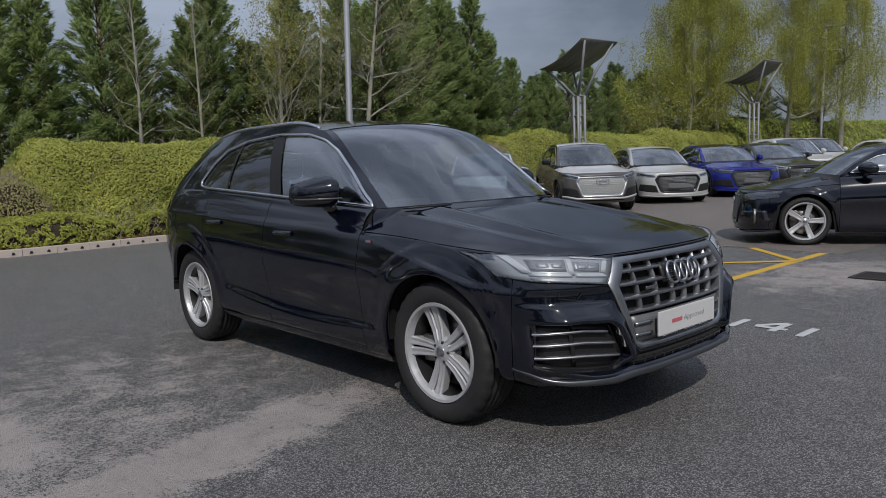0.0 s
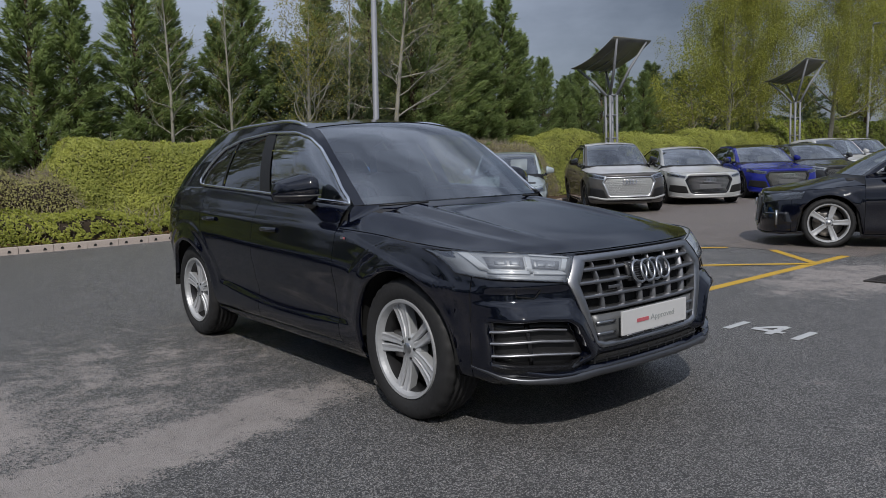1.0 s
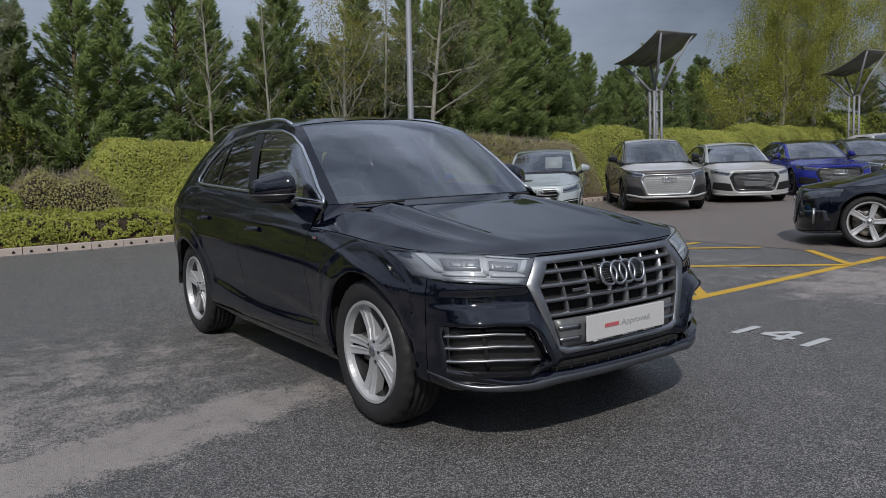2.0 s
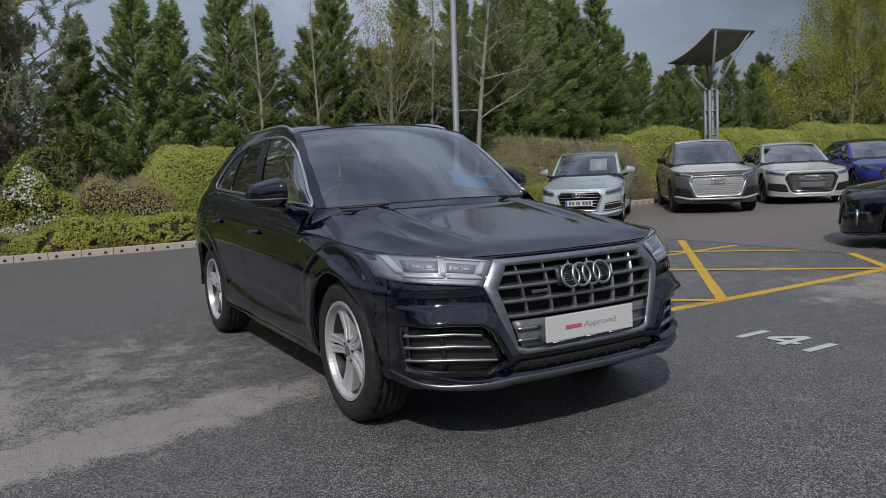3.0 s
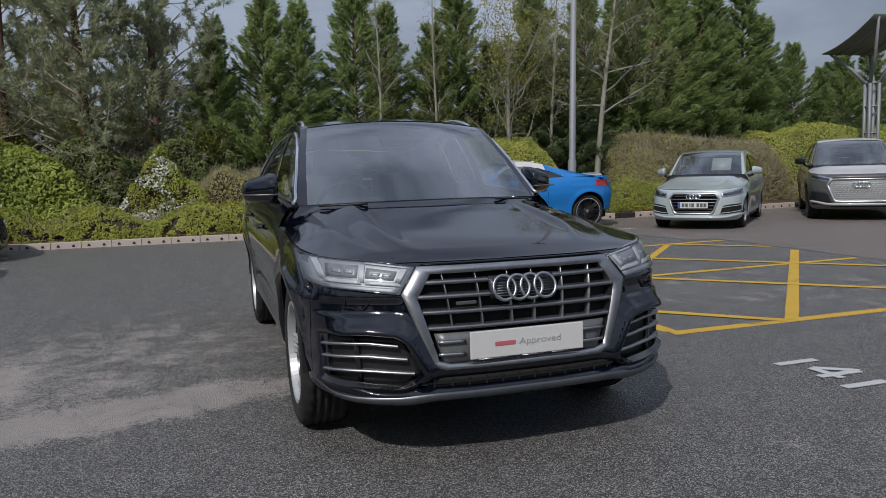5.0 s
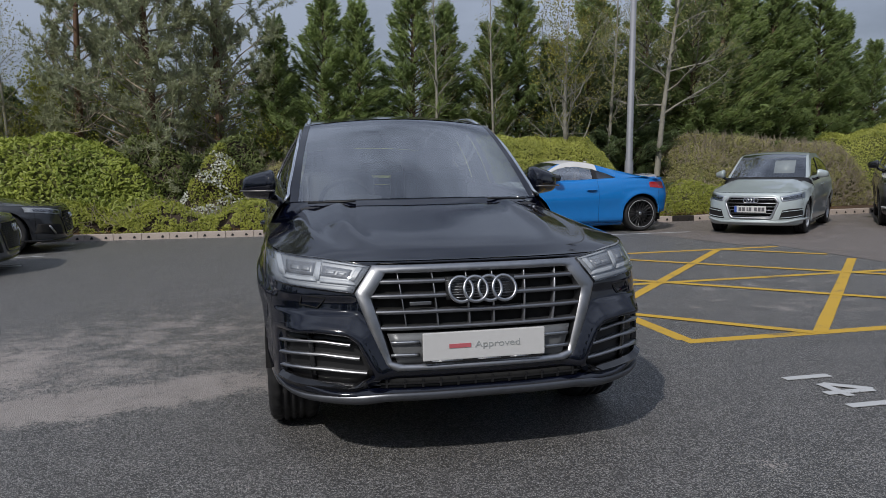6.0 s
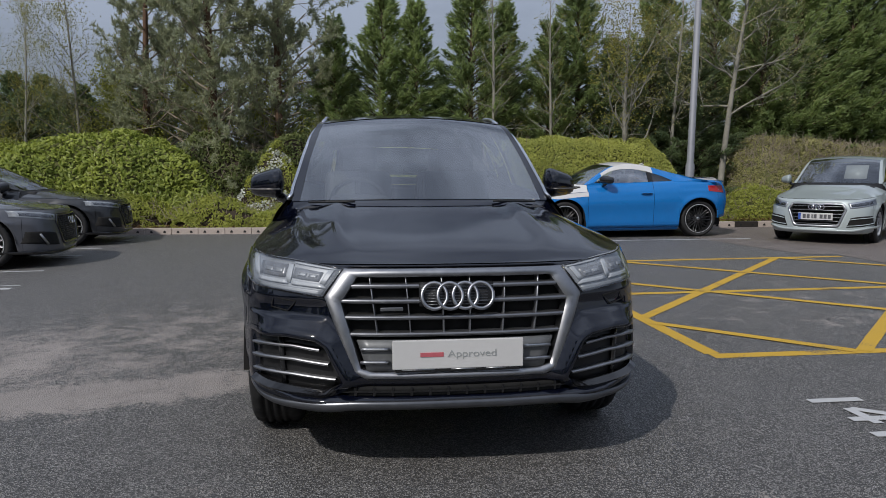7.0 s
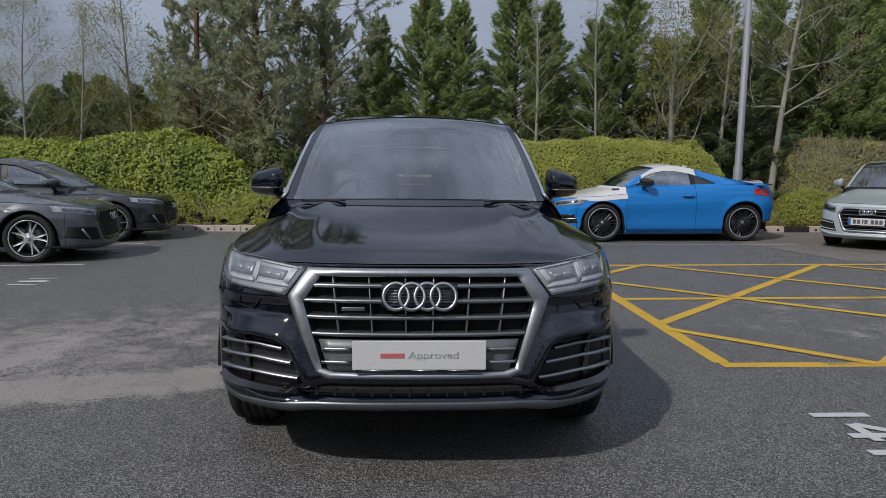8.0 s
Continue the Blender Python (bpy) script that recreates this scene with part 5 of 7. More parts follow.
# the black car in the middle
Q = Shape(sculpt=True, axles=(0.085, 2.90))
main = build_car("glossy black five-door SUV parked on damp asphalt, satin grille", Q, {"body": M_BLACK}, rows=44, fine=0.03, detail=True,
    dlo=[(0.712, 1.086), (0.82, 1.160), (0.97, 1.284), (1.154, 1.414), (1.31, 1.487), (1.517, 1.532), (1.925, 1.552), (2.337, 1.525), (2.60, 1.468), (2.74, 1.37), (2.84, 1.255), (2.845, 1.215), (2.75, 1.199), (2.437, 1.180), (1.55, 1.131)],
    cuts=((1.690, 1.836), (1.832, 1.973), (2.418, 2.396), (2.442, 2.420)), b_seam=1.75, trim_mat=M_CHROME, trim_r=0.012, crease=0.020, dome=2.5, handles=((1.50, 0.915), (2.44, 0.955)), mirror=(0.932, 1.07, 1.168, 1.03), rails=(1.48, 3.2), wheel_style="twin5", rim=0.258, spins=(-4, 16, 5, 33),
    grille=dict(half=[(0.362, 0.424), (0.417, 0.451), (0.521, 0.745), (0.446, 0.853)], inner=[(0.336, 0.450), (0.383, 0.464), (0.460, 0.724), (0.395, 0.821)],
                slats=((0.785, 0.0098), (0.727, 0.0098), (0.663, 0.0098), (0.597, 0.0098)), slat_mat=M_BLADE, frame_mat=M_FRAME, bars=(-0.347, -0.202, -0.057, 0.057, 0.202, 0.347), bar_lean=0.36, bar_mat=M_BLADE, bar_low=0.59, rings=(0.752, 0.0495), ring_step=1.235, ring_thick=0.150, ring_out=0.012, ring_mat=M_SATIN, label="satin aluminium octagonal grille with rings"),
    headlamp=dict(upper=[(0.449, 0.852), (0.55, 0.868), (0.66, 0.881), (0.78, 0.889), (0.868, 0.893)], lower=[(0.528, 0.745), (0.60, 0.754), (0.70, 0.765), (0.81, 0.774), (0.858, 0.792)]),
    intake=dict(upper=[(0.530, 0.556), (0.552, 0.568), (0.66, 0.580), (0.75, 0.578), (0.830, 0.573)], lower=[(0.452, 0.411), (0.50, 0.372), (0.54, 0.353), (0.68, 0.362), (0.826, 0.392)], bars=(), sink=-0.027, mat=M_DARKPL),
    low_intake=(0.43, 0.354, 0.390), plate=(0.524, 0.522, 0.116, M_PLATE, 0.016),
    plate_marks=((-0.1055, 0.092, 0.017, M_INKRED),), words=("Approved", -0.043, 0.513, 0.039, M_INKGREY, 1.25), tail=(3.45, 3.72, 0.98, 1.10))
bm = bmesh.new()
slab(bm, [(x, 0.452) for x in np.linspace(-0.36, 0.36, 20)], [(x, 0.575) for x in np.linspace(-0.40, 0.40, 20)], lambda x, z, o: Q.plain.by_x(x, z, o), -0.012, 0.03, 3)
part("plate_carrier", bm, M_CARRIER, main)
for z in (0.54, 0.488):
    for sd in (-1, 1):
        bm = bmesh.new()
        tube(bm, [Q.plain.by_x(sd * x, z, -0.004) for x in np.linspace(0.27, 0.385, 6)], 0.008, 6)
        part("carrier_rib", bm, M_SATIN, main)
bm = bmesh.new()
y = Q.plain.by_x(0, 0.463, 0).y - 0.012
box(bm, 0, y, 0.463, 0.5, 0.01, 0.018, 0.002)
strip_ = part("dealer_strip", bm, M_GLOSSBLK, main)
bm = bmesh.new()
for cx, w in ((-0.16, 0.13), (0.02, 0.1), (0.15, 0.08)):
    box(bm, cx, y - 0.006, 0.463, w, 0.002, 0.004)
part("strip_writing", bm, M_SATIN, strip_)
bm = bmesh.new()
slab(bm, [(x, 0.709) for x in np.linspace(-0.15, 0.15, 12)], [(x, 0.800) for x in np.linspace(-0.15, 0.15, 12)], lambda x, z, o: Q.plain.by_x(x, z, o), 0.001, 0.02, 3)
backing = part("badge_backing", bm, M_DARKPL, main)
for z in np.linspace(0.716, 0.792, 8):
    bm = bmesh.new()
    tube(bm, [Q.plain.by_x(x, z, 0.0015) for x in np.linspace(-0.125, 0.125, 7)], 0.0014, 4)
    part("backing_rib", bm, M_BLADE, backing)
# rolled edge round each corner intake
loop = loop_of(INTAKE, 96)
edge_rows = []
for i in range(96):
    (xa, za), (xb, zb), (xc, zc) = loop[i - 3], loop[(i + 3) % 96], loop[i]
    ln = math.hypot(xb - xa, zb - za)
    nx_, nz_ = (zb - za) / ln, -(xb - xa) / ln
    if outline_gap(xc + nx_ * 0.004, zc + nz_ * 0.004, INTAKE) < 0:
        nx_, nz_ = -nx_, -nz_
    row = []
    for out, drop in ((0.030, 0.0), (0.022, 0.0), (0.014, 0.0), (0.008, 0.0015), (0.003, 0.006), (0.0, 0.014), (-0.002, 0.08)):
        x, z = xc + nx_ * out, zc + nz_ * out
        row.append((x, z, intake_lip(x, z, max(out - 0.012, 0.0)) * (1 - ease(0.72, 0.84, x)) + 0.0018 - drop))
    edge_rows.append(row)
for sd in (-1, 1):
    bm = bmesh.new()
    grid(bm, [[Q.plain.by_x(sd * x, z, off) for x, z, off in row] for row in edge_rows + edge_rows[:1]], flip=sd > 0)
    bmesh.ops.remove_doubles(bm, verts=bm.verts[:], dist=0.0002)
    bmesh.ops.recalc_face_normals(bm, faces=bm.faces[:])
    part("intake_edge", bm, M_BLACK, main)
# corner intakes: three bright blades, an upright divider and a gloss black foot; satin lip below
for sd in (-1, 1):
    for ends in (((0.548, 0.531), (0.66, 0.543), (0.76, 0.541), (0.830, 0.533)), ((0.512, 0.475), (0.66, 0.489), (0.76, 0.487), (0.830, 0.481)), ((0.484, 0.414), (0.66, 0.427), (0.76, 0.428), (0.828, 0.424))):
        bm, tab = bmesh.new(), []
        for x, z in strip(ends, 22):
            tab.append([Q.plain.by_x(sd * x, z - 0.006, -0.026), Q.plain.by_x(sd * x, z - 0.005, 0.001), Q.plain.by_x(sd * x, z + 0.004, 0.004), Q.plain.by_x(sd * x, z + 0.007, -0.026)])
        grid(bm, tab, flip=sd > 0)
        part("intake_blade", bm, M_FRAME, main)
    bm = bmesh.new()
    slab(bm, [(sd * x, z) for x, z in ((0.690, 0.375), (0.706, 0.377))], [(sd * x, z) for x, z in ((0.705, 0.574), (0.722, 0.574))], lambda x, z, o: Q.plain.by_x(x, z, o), -0.010, 0.02, 4)
    part("intake_divider", bm, M_GLOSSBLK, main)
    bm, tab = bmesh.new(), []
    for (xl, zl), (xu, zu) in zip(strip(((0.505, 0.350), (0.53, 0.338), (0.64, 0.342), (0.76, 0.352), (0.822, 0.372)), 20), strip(((0.455, 0.402), (0.53, 0.370), (0.64, 0.376), (0.76, 0.386), (0.826, 0.402)), 20)):
        at_ = lambda f, off: Q.plain.by_x(sd * (xu + (xl - xu) * f), zu + (zl - zu) * f, off)
        tab.append([at_(0, -0.03), at_(0, -0.006), at_(0.5, 0.016), at_(0.58, 0.020), at_(1.0, 0.014), at_(1.0, -0.02)])
    grid(bm, tab, flip=sd > 0)
    bmesh.ops.recalc_face_normals(bm, faces=bm.faces[:])
    part("intake_foot", bm, M_GLOSSBLK, main, smooth=False)
bm, tab = bmesh.new(), []
upper_z, lower_z = curve((0, 0.40, 0.52, 0.70, 0.79, 0.86), (0.338, 0.336, 0.328, 0.322, 0.332, 0.372)), curve((0, 0.40, 0.52, 0.70, 0.79, 0.86), (0.304, 0.301, 0.288, 0.294, 0.312, 0.362))
for x in np.linspace(-0.86, 0.86, 70):
    zu, zl = upper_z(abs(x)), lower_z(abs(x))
    keel = 0.6 * zl + 0.4 * zu
    base = Q.plain.by_x(x, 0.36, 0.0).y
    reach = 0.030 - 0.018 * ease(0.52, 0.86, abs(x))
    tab.append([(x, base + 0.02, zu + 0.004), (x, base - reach + 0.006, zu), (x, base - reach, zu - 0.003), (x, base - reach - 0.003, keel), (x, base - reach + 0.006, zl), (x, base + 0.05, zl - 0.004)])
grid(bm, tab)
bmesh.ops.recalc_face_normals(bm, faces=bm.faces[:])
part("front_lip", bm, M_LIPGREY, main)
# small front details: jet covers, badge, wipers, sensor, wing badge
for sd in (-1, 1):
    bm = bmesh.new()
    tube(bm, [Q.plain.by_x(sd * x, z, -0.004) for x, z in corner_loop([(0.64, 0.722), (0.735, 0.730), (0.745, 0.694), (0.675, 0.682)], 3)], 0.003, 5, closed=True)
    part("jet_cover_joint", bm, M_VOID, main)
    bm = bmesh.new()
    tube(bm, [(0.755 * w, 0.70 - 0.27 * (1 - w * w) - 0.035, 1.066 + 0.018 * (1 - w * w)) for w in (np.linspace(-0.86, -0.52, 6) if sd < 0 else np.linspace(0.50, 0.86, 6))], 0.006, 6)
    part("wiper", bm, M_DARKPL, main)
    bm = bmesh.new()
    pts = [Q.by_y(y_, z_, 0.003, sd) for y_, z_ in ((0.580, 0.899), (0.632, 0.900), (0.632, 0.914), (0.580, 0.912))]
    vs = [bm.verts.new(p) for p in pts]
    bm.faces.new(vs if sd < 0 else vs[::-1])
    part("wing_badge", bm, M_SATIN, main)
    bm = bmesh.new()
    pts = [Q.by_y(y_, z_, 0.0045, sd) for y_, z_ in ((0.582, 0.900), (0.598, 0.901), (0.598, 0.912), (0.582, 0.911))]
    vs = [bm.verts.new(p) for p in pts]
    bm.faces.new(vs if sd < 0 else vs[::-1])
    part("badge_mark", bm, M_INKRED, main)
bm = bmesh.new()
box(bm, 0.0, 1.20, 1.492, 0.30, 0.14, 0.04, 0.018, Matrix.Translation((0, 1.20, 1.492)) @ Matrix.Rotation(radians(27), 4, "X") @ Matrix.Translation((0, -1.20, -1.492)))
part("sensor_housing", bm, M_VOID, main)
bm = bmesh.new()
box(bm, 0.0, 1.24, 1.46, 0.23, 0.03, 0.065, 0.014)
part("inner_mirror", bm, M_VOID, main)
bm = bmesh.new()
box(bm, -0.26, Q.plain.by_x(-0.26, 0.700, 0).y - 0.004, 0.700, 0.090, 0.008, 0.014, 0.002)
part("model_badge", bm, M_BLADE, main)
park(main, 0, 0, 0, -1, Q)


def face(sh, k=1.0, slats=(), mesh=0.0, frame_mat=M_GLOSSBLK, back_=M_VOID, ring=0.045, slat_mat=M_SATIN, sink=-0.055, wide=0.0, ring_high=0.70):
    """A grille of the same family, fitted to a car's own nose."""
    fz, fx = sh.fz, sh.fxs * k
    return dict(half=[((0.36 + wide) * fx, fz(0.40)), ((0.40 + wide) * fx, fz(0.44)), ((0.50 + wide) * fx, fz(0.70)), ((0.43 + wide) * fx, fz(0.80))],
                inner=[((0.335 + wide) * fx, fz(0.435)), ((0.365 + wide) * fx, fz(0.462)), ((0.46 + wide) * fx, fz(0.69)), ((0.405 + wide) * fx, fz(0.775))],
                slats=[(fz(z), t) for z, t in slats], mesh=mesh, frame_mat=frame_mat, back=back_, rings=(fz(ring_high), ring), slat_mat=slat_mat, sink=sink)


def lamps(sh, drop=0.0, bowl=M_LAMPWHITE, slim=0.0):
    fz, fx = sh.fz, sh.fxs
    return dict(upper=[(0.50 * fx, fz(0.80 - drop)), (0.62 * fx, fz(0.825 - drop)), (0.75 * fx, fz(0.85 - drop)), (0.855 * fx, fz(0.87 - drop))],
                lower=[(0.54 * fx, fz(0.715 + slim - drop)), (0.62 * fx, fz(0.72 + slim - drop)), (0.77 * fx, fz(0.745 + slim - drop)), (0.875 * fx, fz(0.775 + slim - drop))], bowl=bowl)


def scoops(sh, mat=M_GLOSSBLK, bars=(), fin=None, bar_mat=M_SATIN, big=0.0):
    fz, fx = sh.fz, sh.fxs
    return dict(upper=[((0.56 - big) * fx, fz(0.56)), (0.66 * fx, fz(0.58)), (0.76 * fx, fz(0.59)), (0.855 * fx, fz(0.595))],
                lower=[((0.50 - big) * fx, fz(0.40)), (0.62 * fx, fz(0.405)), (0.75 * fx, fz(0.42)), (0.87 * fx, fz(0.445))], mat=mat, bars=bars, fin=fin, bar_mat=bar_mat)


# blue coupe with white bonnet and roof
T = Shape(front=0.87, base=2.505, rear=0.72, half=0.915, clear=0.17, nose=0.76, belt=0.945, roof=1.335, wheel=0.335, a_base=0.42, a_top=0.98, r_top=1.78,
          roofline=[(0.42, 0.955, 0.74), (0.68, 1.14, 0.665), (0.98, 1.285, 0.585), (1.25, 1.33, 0.56), (1.55, 1.295, 0.55), (1.95, 1.195, 0.55), (2.35, 1.10, 0.57), (2.7, 1.02, 0.61), (2.92, 0.985, 0.63)])
COUPE_GLASS = [(0.55, 0.985), (0.74, 1.125), (0.90, 1.198), (1.10, 1.232), (1.28, 1.236), (1.58, 1.190), (1.84, 1.106), (2.02, 1.022), (1.96, 1.012), (1.20, 0.990)]
coupe_blue = build_car("bright blue coupe with white bonnet, white roof and black wheels", T, {"body": M_BLUEWRAP, "hood": M_WHITEPAINT, "roof": M_WHITEPAINT, "mirror": M_GLOSSBLK, "cowl": M_WHITEPAINT}, dlo=COUPE_GLASS, cuts=(1.61,), doors=2, b_seam=1.64,
    handles=((1.50, 0.80),), mirror=(0.93, 0.74, 1.04, 0.85), trim=False, wheel_style="mesh10", rim=0.262, spins=(4, 22, 9, 14), bow=0.25, seats=((-0.34, 0.80), (0.34, 0.80)),
    grille=face(T, 1.05, mesh=0.05), headlamp=lamps(T), intake=scoops(T, bars=(0.5,)), tail=(2.66, 2.98, 0.80, 0.93), lip=(0.84, 0.16, 0.185, 0.03, M_GLOSSBLK))
bm = bmesh.new()
tab = []
for w in np.linspace(-1, 1, 17):
    x, yy = 0.66 * w, 2.86 + 0.12 * (1 - w * w)
    tab.append([(x, yy - 0.20, 1.010 - 0.02 * abs(w) ** 3), (x, yy - 0.06, 1.052 - 0.03 * abs(w) ** 3), (x, yy + 0.07, 1.070 - 0.04 * abs(w) ** 3), (x, yy + 0.075, 1.025 - 0.04 * abs(w) ** 3), (x, yy - 0.05, 0.97 - 0.03 * abs(w) ** 3)])
vs = grid(bm, [row + row[:1] for row in tab], flip=True)
bm.faces.new(vs[0][:-1]), bm.faces.new(vs[-1][:-1])
bmesh.ops.remove_doubles(bm, verts=bm.verts[:], dist=0.0002)
bmesh.ops.recalc_face_normals(bm, faces=bm.faces[:])
part("rear_spoiler", bm, M_WHITEPAINT, coupe_blue, smooth=False)
bm = bmesh.new()
tab = [[(0.03 * w, 1.66 + 0.13 * v, 1.288 + 0.06 * math.sin(math.pi * min(v * 0.75 + 0.02, 1)) * (1 - 0.5 * abs(w))) for w in (-1, -0.4, 0.4, 1)] for v in (0, 0.25, 0.5, 0.75, 1.0)]
grid(bm, tab)
part("roof_aerial", bm, M_WHITEPAINT, coupe_blue)
for sd in (1, -1):
    bm = bmesh.new()
    grid(bm, [[T.by_y(y_, T.top(min(y_, 0.415)) - 0.004 - 0.076 * k / 4 * ease(-0.62, -0.1, y_), 0.004, sd) for k in range(5)] for y_ in np.linspace(-0.60, 0.43, 26)], flip=sd < 0)
    part("white_wing_flash", bm, M_WHITEPAINT, coupe_blue)
park(coupe_blue, 3.33, 9.97, -1.0, -0.01, T)

# black coupe
coupe_black = build_car("glossy black coupe with silver five-spoke wheels", T, {"body": M_BLACK}, dlo=COUPE_GLASS, cuts=(1.61,), doors=2, b_seam=1.64,
    handles=((1.50, 0.80),), mirror=(0.93, 0.74, 1.04, 0.85), trim=True, trim_r=0.006, wheel_style="wide5", rim=0.262, spins=(18, 22, 30, 14), bow=0.25, seats=((-0.34, 0.80), (0.34, 0.80)),
    grille=face(T, 1.05, mesh=0.05), headlamp=lamps(T, bowl=M_GLOSSBLK), intake=scoops(T, fin=[(0.80 * T.fxs, T.fz(0.42)), (0.79 * T.fxs, T.fz(0.62))]), tail=(2.66, 2.98, 0.80, 0.93), lip=(0.84, 0.16, 0.185, 0.03, M_GLOSSBLK))
park(coupe_black, 7.92, 1.93, -0.5, 0.866, T)

# small silver hatchback
A = Shape(front=0.78, base=2.42, rear=0.66, half=0.845, clear=0.17, nose=0.735, belt=0.965, roof=1.41, wheel=0.31, a_base=0.55, a_top=1.15, r_top=2.70,
          roofline=[(0.55, 0.965, 0.70), (0.86, 1.20, 0.645), (1.15, 1.365, 0.60), (1.6, 1.415, 0.575), (2.3, 1.405, 0.56), (2.7, 1.31, 0.55), (2.98, 1.05, 0.58)])
hatch = build_car("small pale silver hatchback parked by a hedge, paper behind windscreen", A, {"body": M_SILVERBLUE}, dlo=[(0.66, 0.99), (0.95, 1.185), (1.25, 1.305), (1.7, 1.345), (2.2, 1.315), (2.5, 1.20), (2.62, 1.06), (1.5, 1.005)], cuts=(1.55,),
    doors=4, b_seam=1.5, c_seam=2.1, handles=((1.36, 0.83),), mirror=(0.90, 0.76, 1.03, 0.9), trim=False, wheel_style="star5", rim=0.205, tyre_width=0.2, bow=0.2,
    grille=dict(face(A, 1.0, slats=((0.745, 0.006), (0.68, 0.006), (0.62, 0.006), (0.56, 0.006), (0.50, 0.006), (0.45, 0.006)), frame_mat=M_SATIN, slat_mat=M_BLADE, ring=0.040, ring_high=0.735)), headlamp=lamps(A, 0.0, M_SATIN), intake=scoops(A, M_VOID, bars=(0.15, 0.8), bar_mat=M_SILVERBLUE), lip=(0.80, 0.21, 0.25, 0.05, M_SILVERBLUE),
    plate=(0.455, 0.52, 0.112, M_PLATE, 0.03), plate_marks=((-0.238, 0.04, 0.105, M_INKBLUE), (-0.165, 0.045, 0.066, M_INK), (-0.105, 0.045, 0.066, M_INK), (-0.045, 0.02, 0.066, M_INK), (0.0, 0.045, 0.066, M_INK), (0.09, 0.045, 0.066, M_INK), (0.15, 0.045, 0.066, M_INK), (0.21, 0.045, 0.066, M_INK)), tail=(2.75, 3.0, 0.72, 0.9))
bm = bmesh.new()
box(bm, 0.23, 0.92, 1.16, 0.36, 0.004, 0.30, 0, Matrix.Translation((0.23, 0.92, 1.16)) @ Matrix.Rotation(radians(-38), 4, "X") @ Matrix.Translation((-0.23, -0.92, -1.16)))
part("paper_sheet", bm, M_PLATE, hatch)
park(hatch, 7.71, 8.2, -0.732, -0.681, A)

# white electric SUV with dark taupe flanks
E_ = Shape(front=0.86, base=2.76, rear=0.96, half=0.93, clear=0.22, nose=0.90, belt=1.06, roof=1.58, wheel=0.37)
SUV_GLASS = [(0.775, 1.093), (1.10, 1.335), (1.48, 1.518), (1.88, 1.548), (2.35, 1.535), (2.65, 1.475), (2.9, 1.34), (2.98, 1.25), (2.80, 1.190), (1.63, 1.133)]
dl = [(E_.fy(y), E_.fz(z)) for y, z in SUV_GLASS]
electric = build_car("white electric SUV with dark taupe flanks and pale closed grille", E_, {"body": M_TAUPE, "hood": M_WHITEPAINT, "roof": M_WHITEPAINT, "mirror": M_GLOSSBLK}, dlo=dl, cuts=(1.72, 2.6), handles=((1.5, 0.92), (2.4, 0.95)), mirror=(0.98, 0.95, 1.16, 1.0), trim=True, wheel_style="twin10", rim=0.26,
    grille=dict(face(E_, 1.12, wide=0.04, mesh=0.07, frame_mat=M_SATIN, back_=M_SILVERBODY, ring=0.05, slat_mat=M_SILVERBODY, sink=-0.03)), headlamp=lamps(E_, -0.01, M_SATIN, 0.02), intake=scoops(E_, M_DARKPL), lip=(0.84, 0.30, 0.345, 0.05, M_SILVERBODY), low_intake=(0.5, 0.27, 0.33))
park(electric, 11.21, 7.95, -0.655, -0.756, E_)

# fast estates: white and deep blue
R = Shape(front=0.93, base=2.93, rear=1.1, half=0.965, clear=0.17, nose=0.80, belt=0.96, roof=1.44, wheel=0.355, a_base=0.78, a_top=1.62, r_top=3.55,
          roofline=[(0.78, 0.965, 0.77), (1.2, 1.21, 0.70), (1.62, 1.385, 0.63), (2.2, 1.44, 0.60), (2.9, 1.43, 0.585), (3.55, 1.29, 0.575), (3.95, 1.02, 0.63)])
RDLO = [(0.88, 0.99), (1.25, 1.195), (1.65, 1.335), (2.2, 1.385), (2.9, 1.365), (3.35, 1.22), (3.5, 1.07), (1.7, 1.015)]
for lab, mats, x, y, bowl in (("white estate car with honeycomb black grille", {"body": M_SILVERBODY, "hood": M_WHITEPAINT, "roof": M_WHITEPAINT, "mirror": M_GLOSSBLK}, 14.3, 7.85, M_LAMPWHITE), ("deep blue estate car with black roof and grille", {"body": M_NAVY, "roof": M_GLOSSBLK}, 17.1, 7.25, M_GLOSSBLK),
                              ("black saloon car parked in a row", {"body": M_DARKGREY}, 20.0, 7.0, M_LAMPWHITE)):
    c = build_car(lab, R, mats, "cars parked in the far row", rows=10, fine=0.08, dlo=RDLO, cuts=(1.85, 2.75), handles=((1.6, 0.84), (2.6, 0.86)), mirror=(1.0, 1.05, 1.05, 0.95), trim=True, trim_mat=M_GLOSSBLK, wheel_style="twin10", rim=0.27,
        grille=face(R, 1.12, mesh=0.06, ring=0.05), headlamp=lamps(R, -0.005, bowl, 0.02), intake=scoops(R, M_VOID, big=0.02), lip=(0.86, 0.17, 0.21, 0.03, mats["body"]), plate=(0.46, 0.52, 0.112, M_CARRIER, 0.03))
    park(c, x, y, -0.68, -0.733, R)
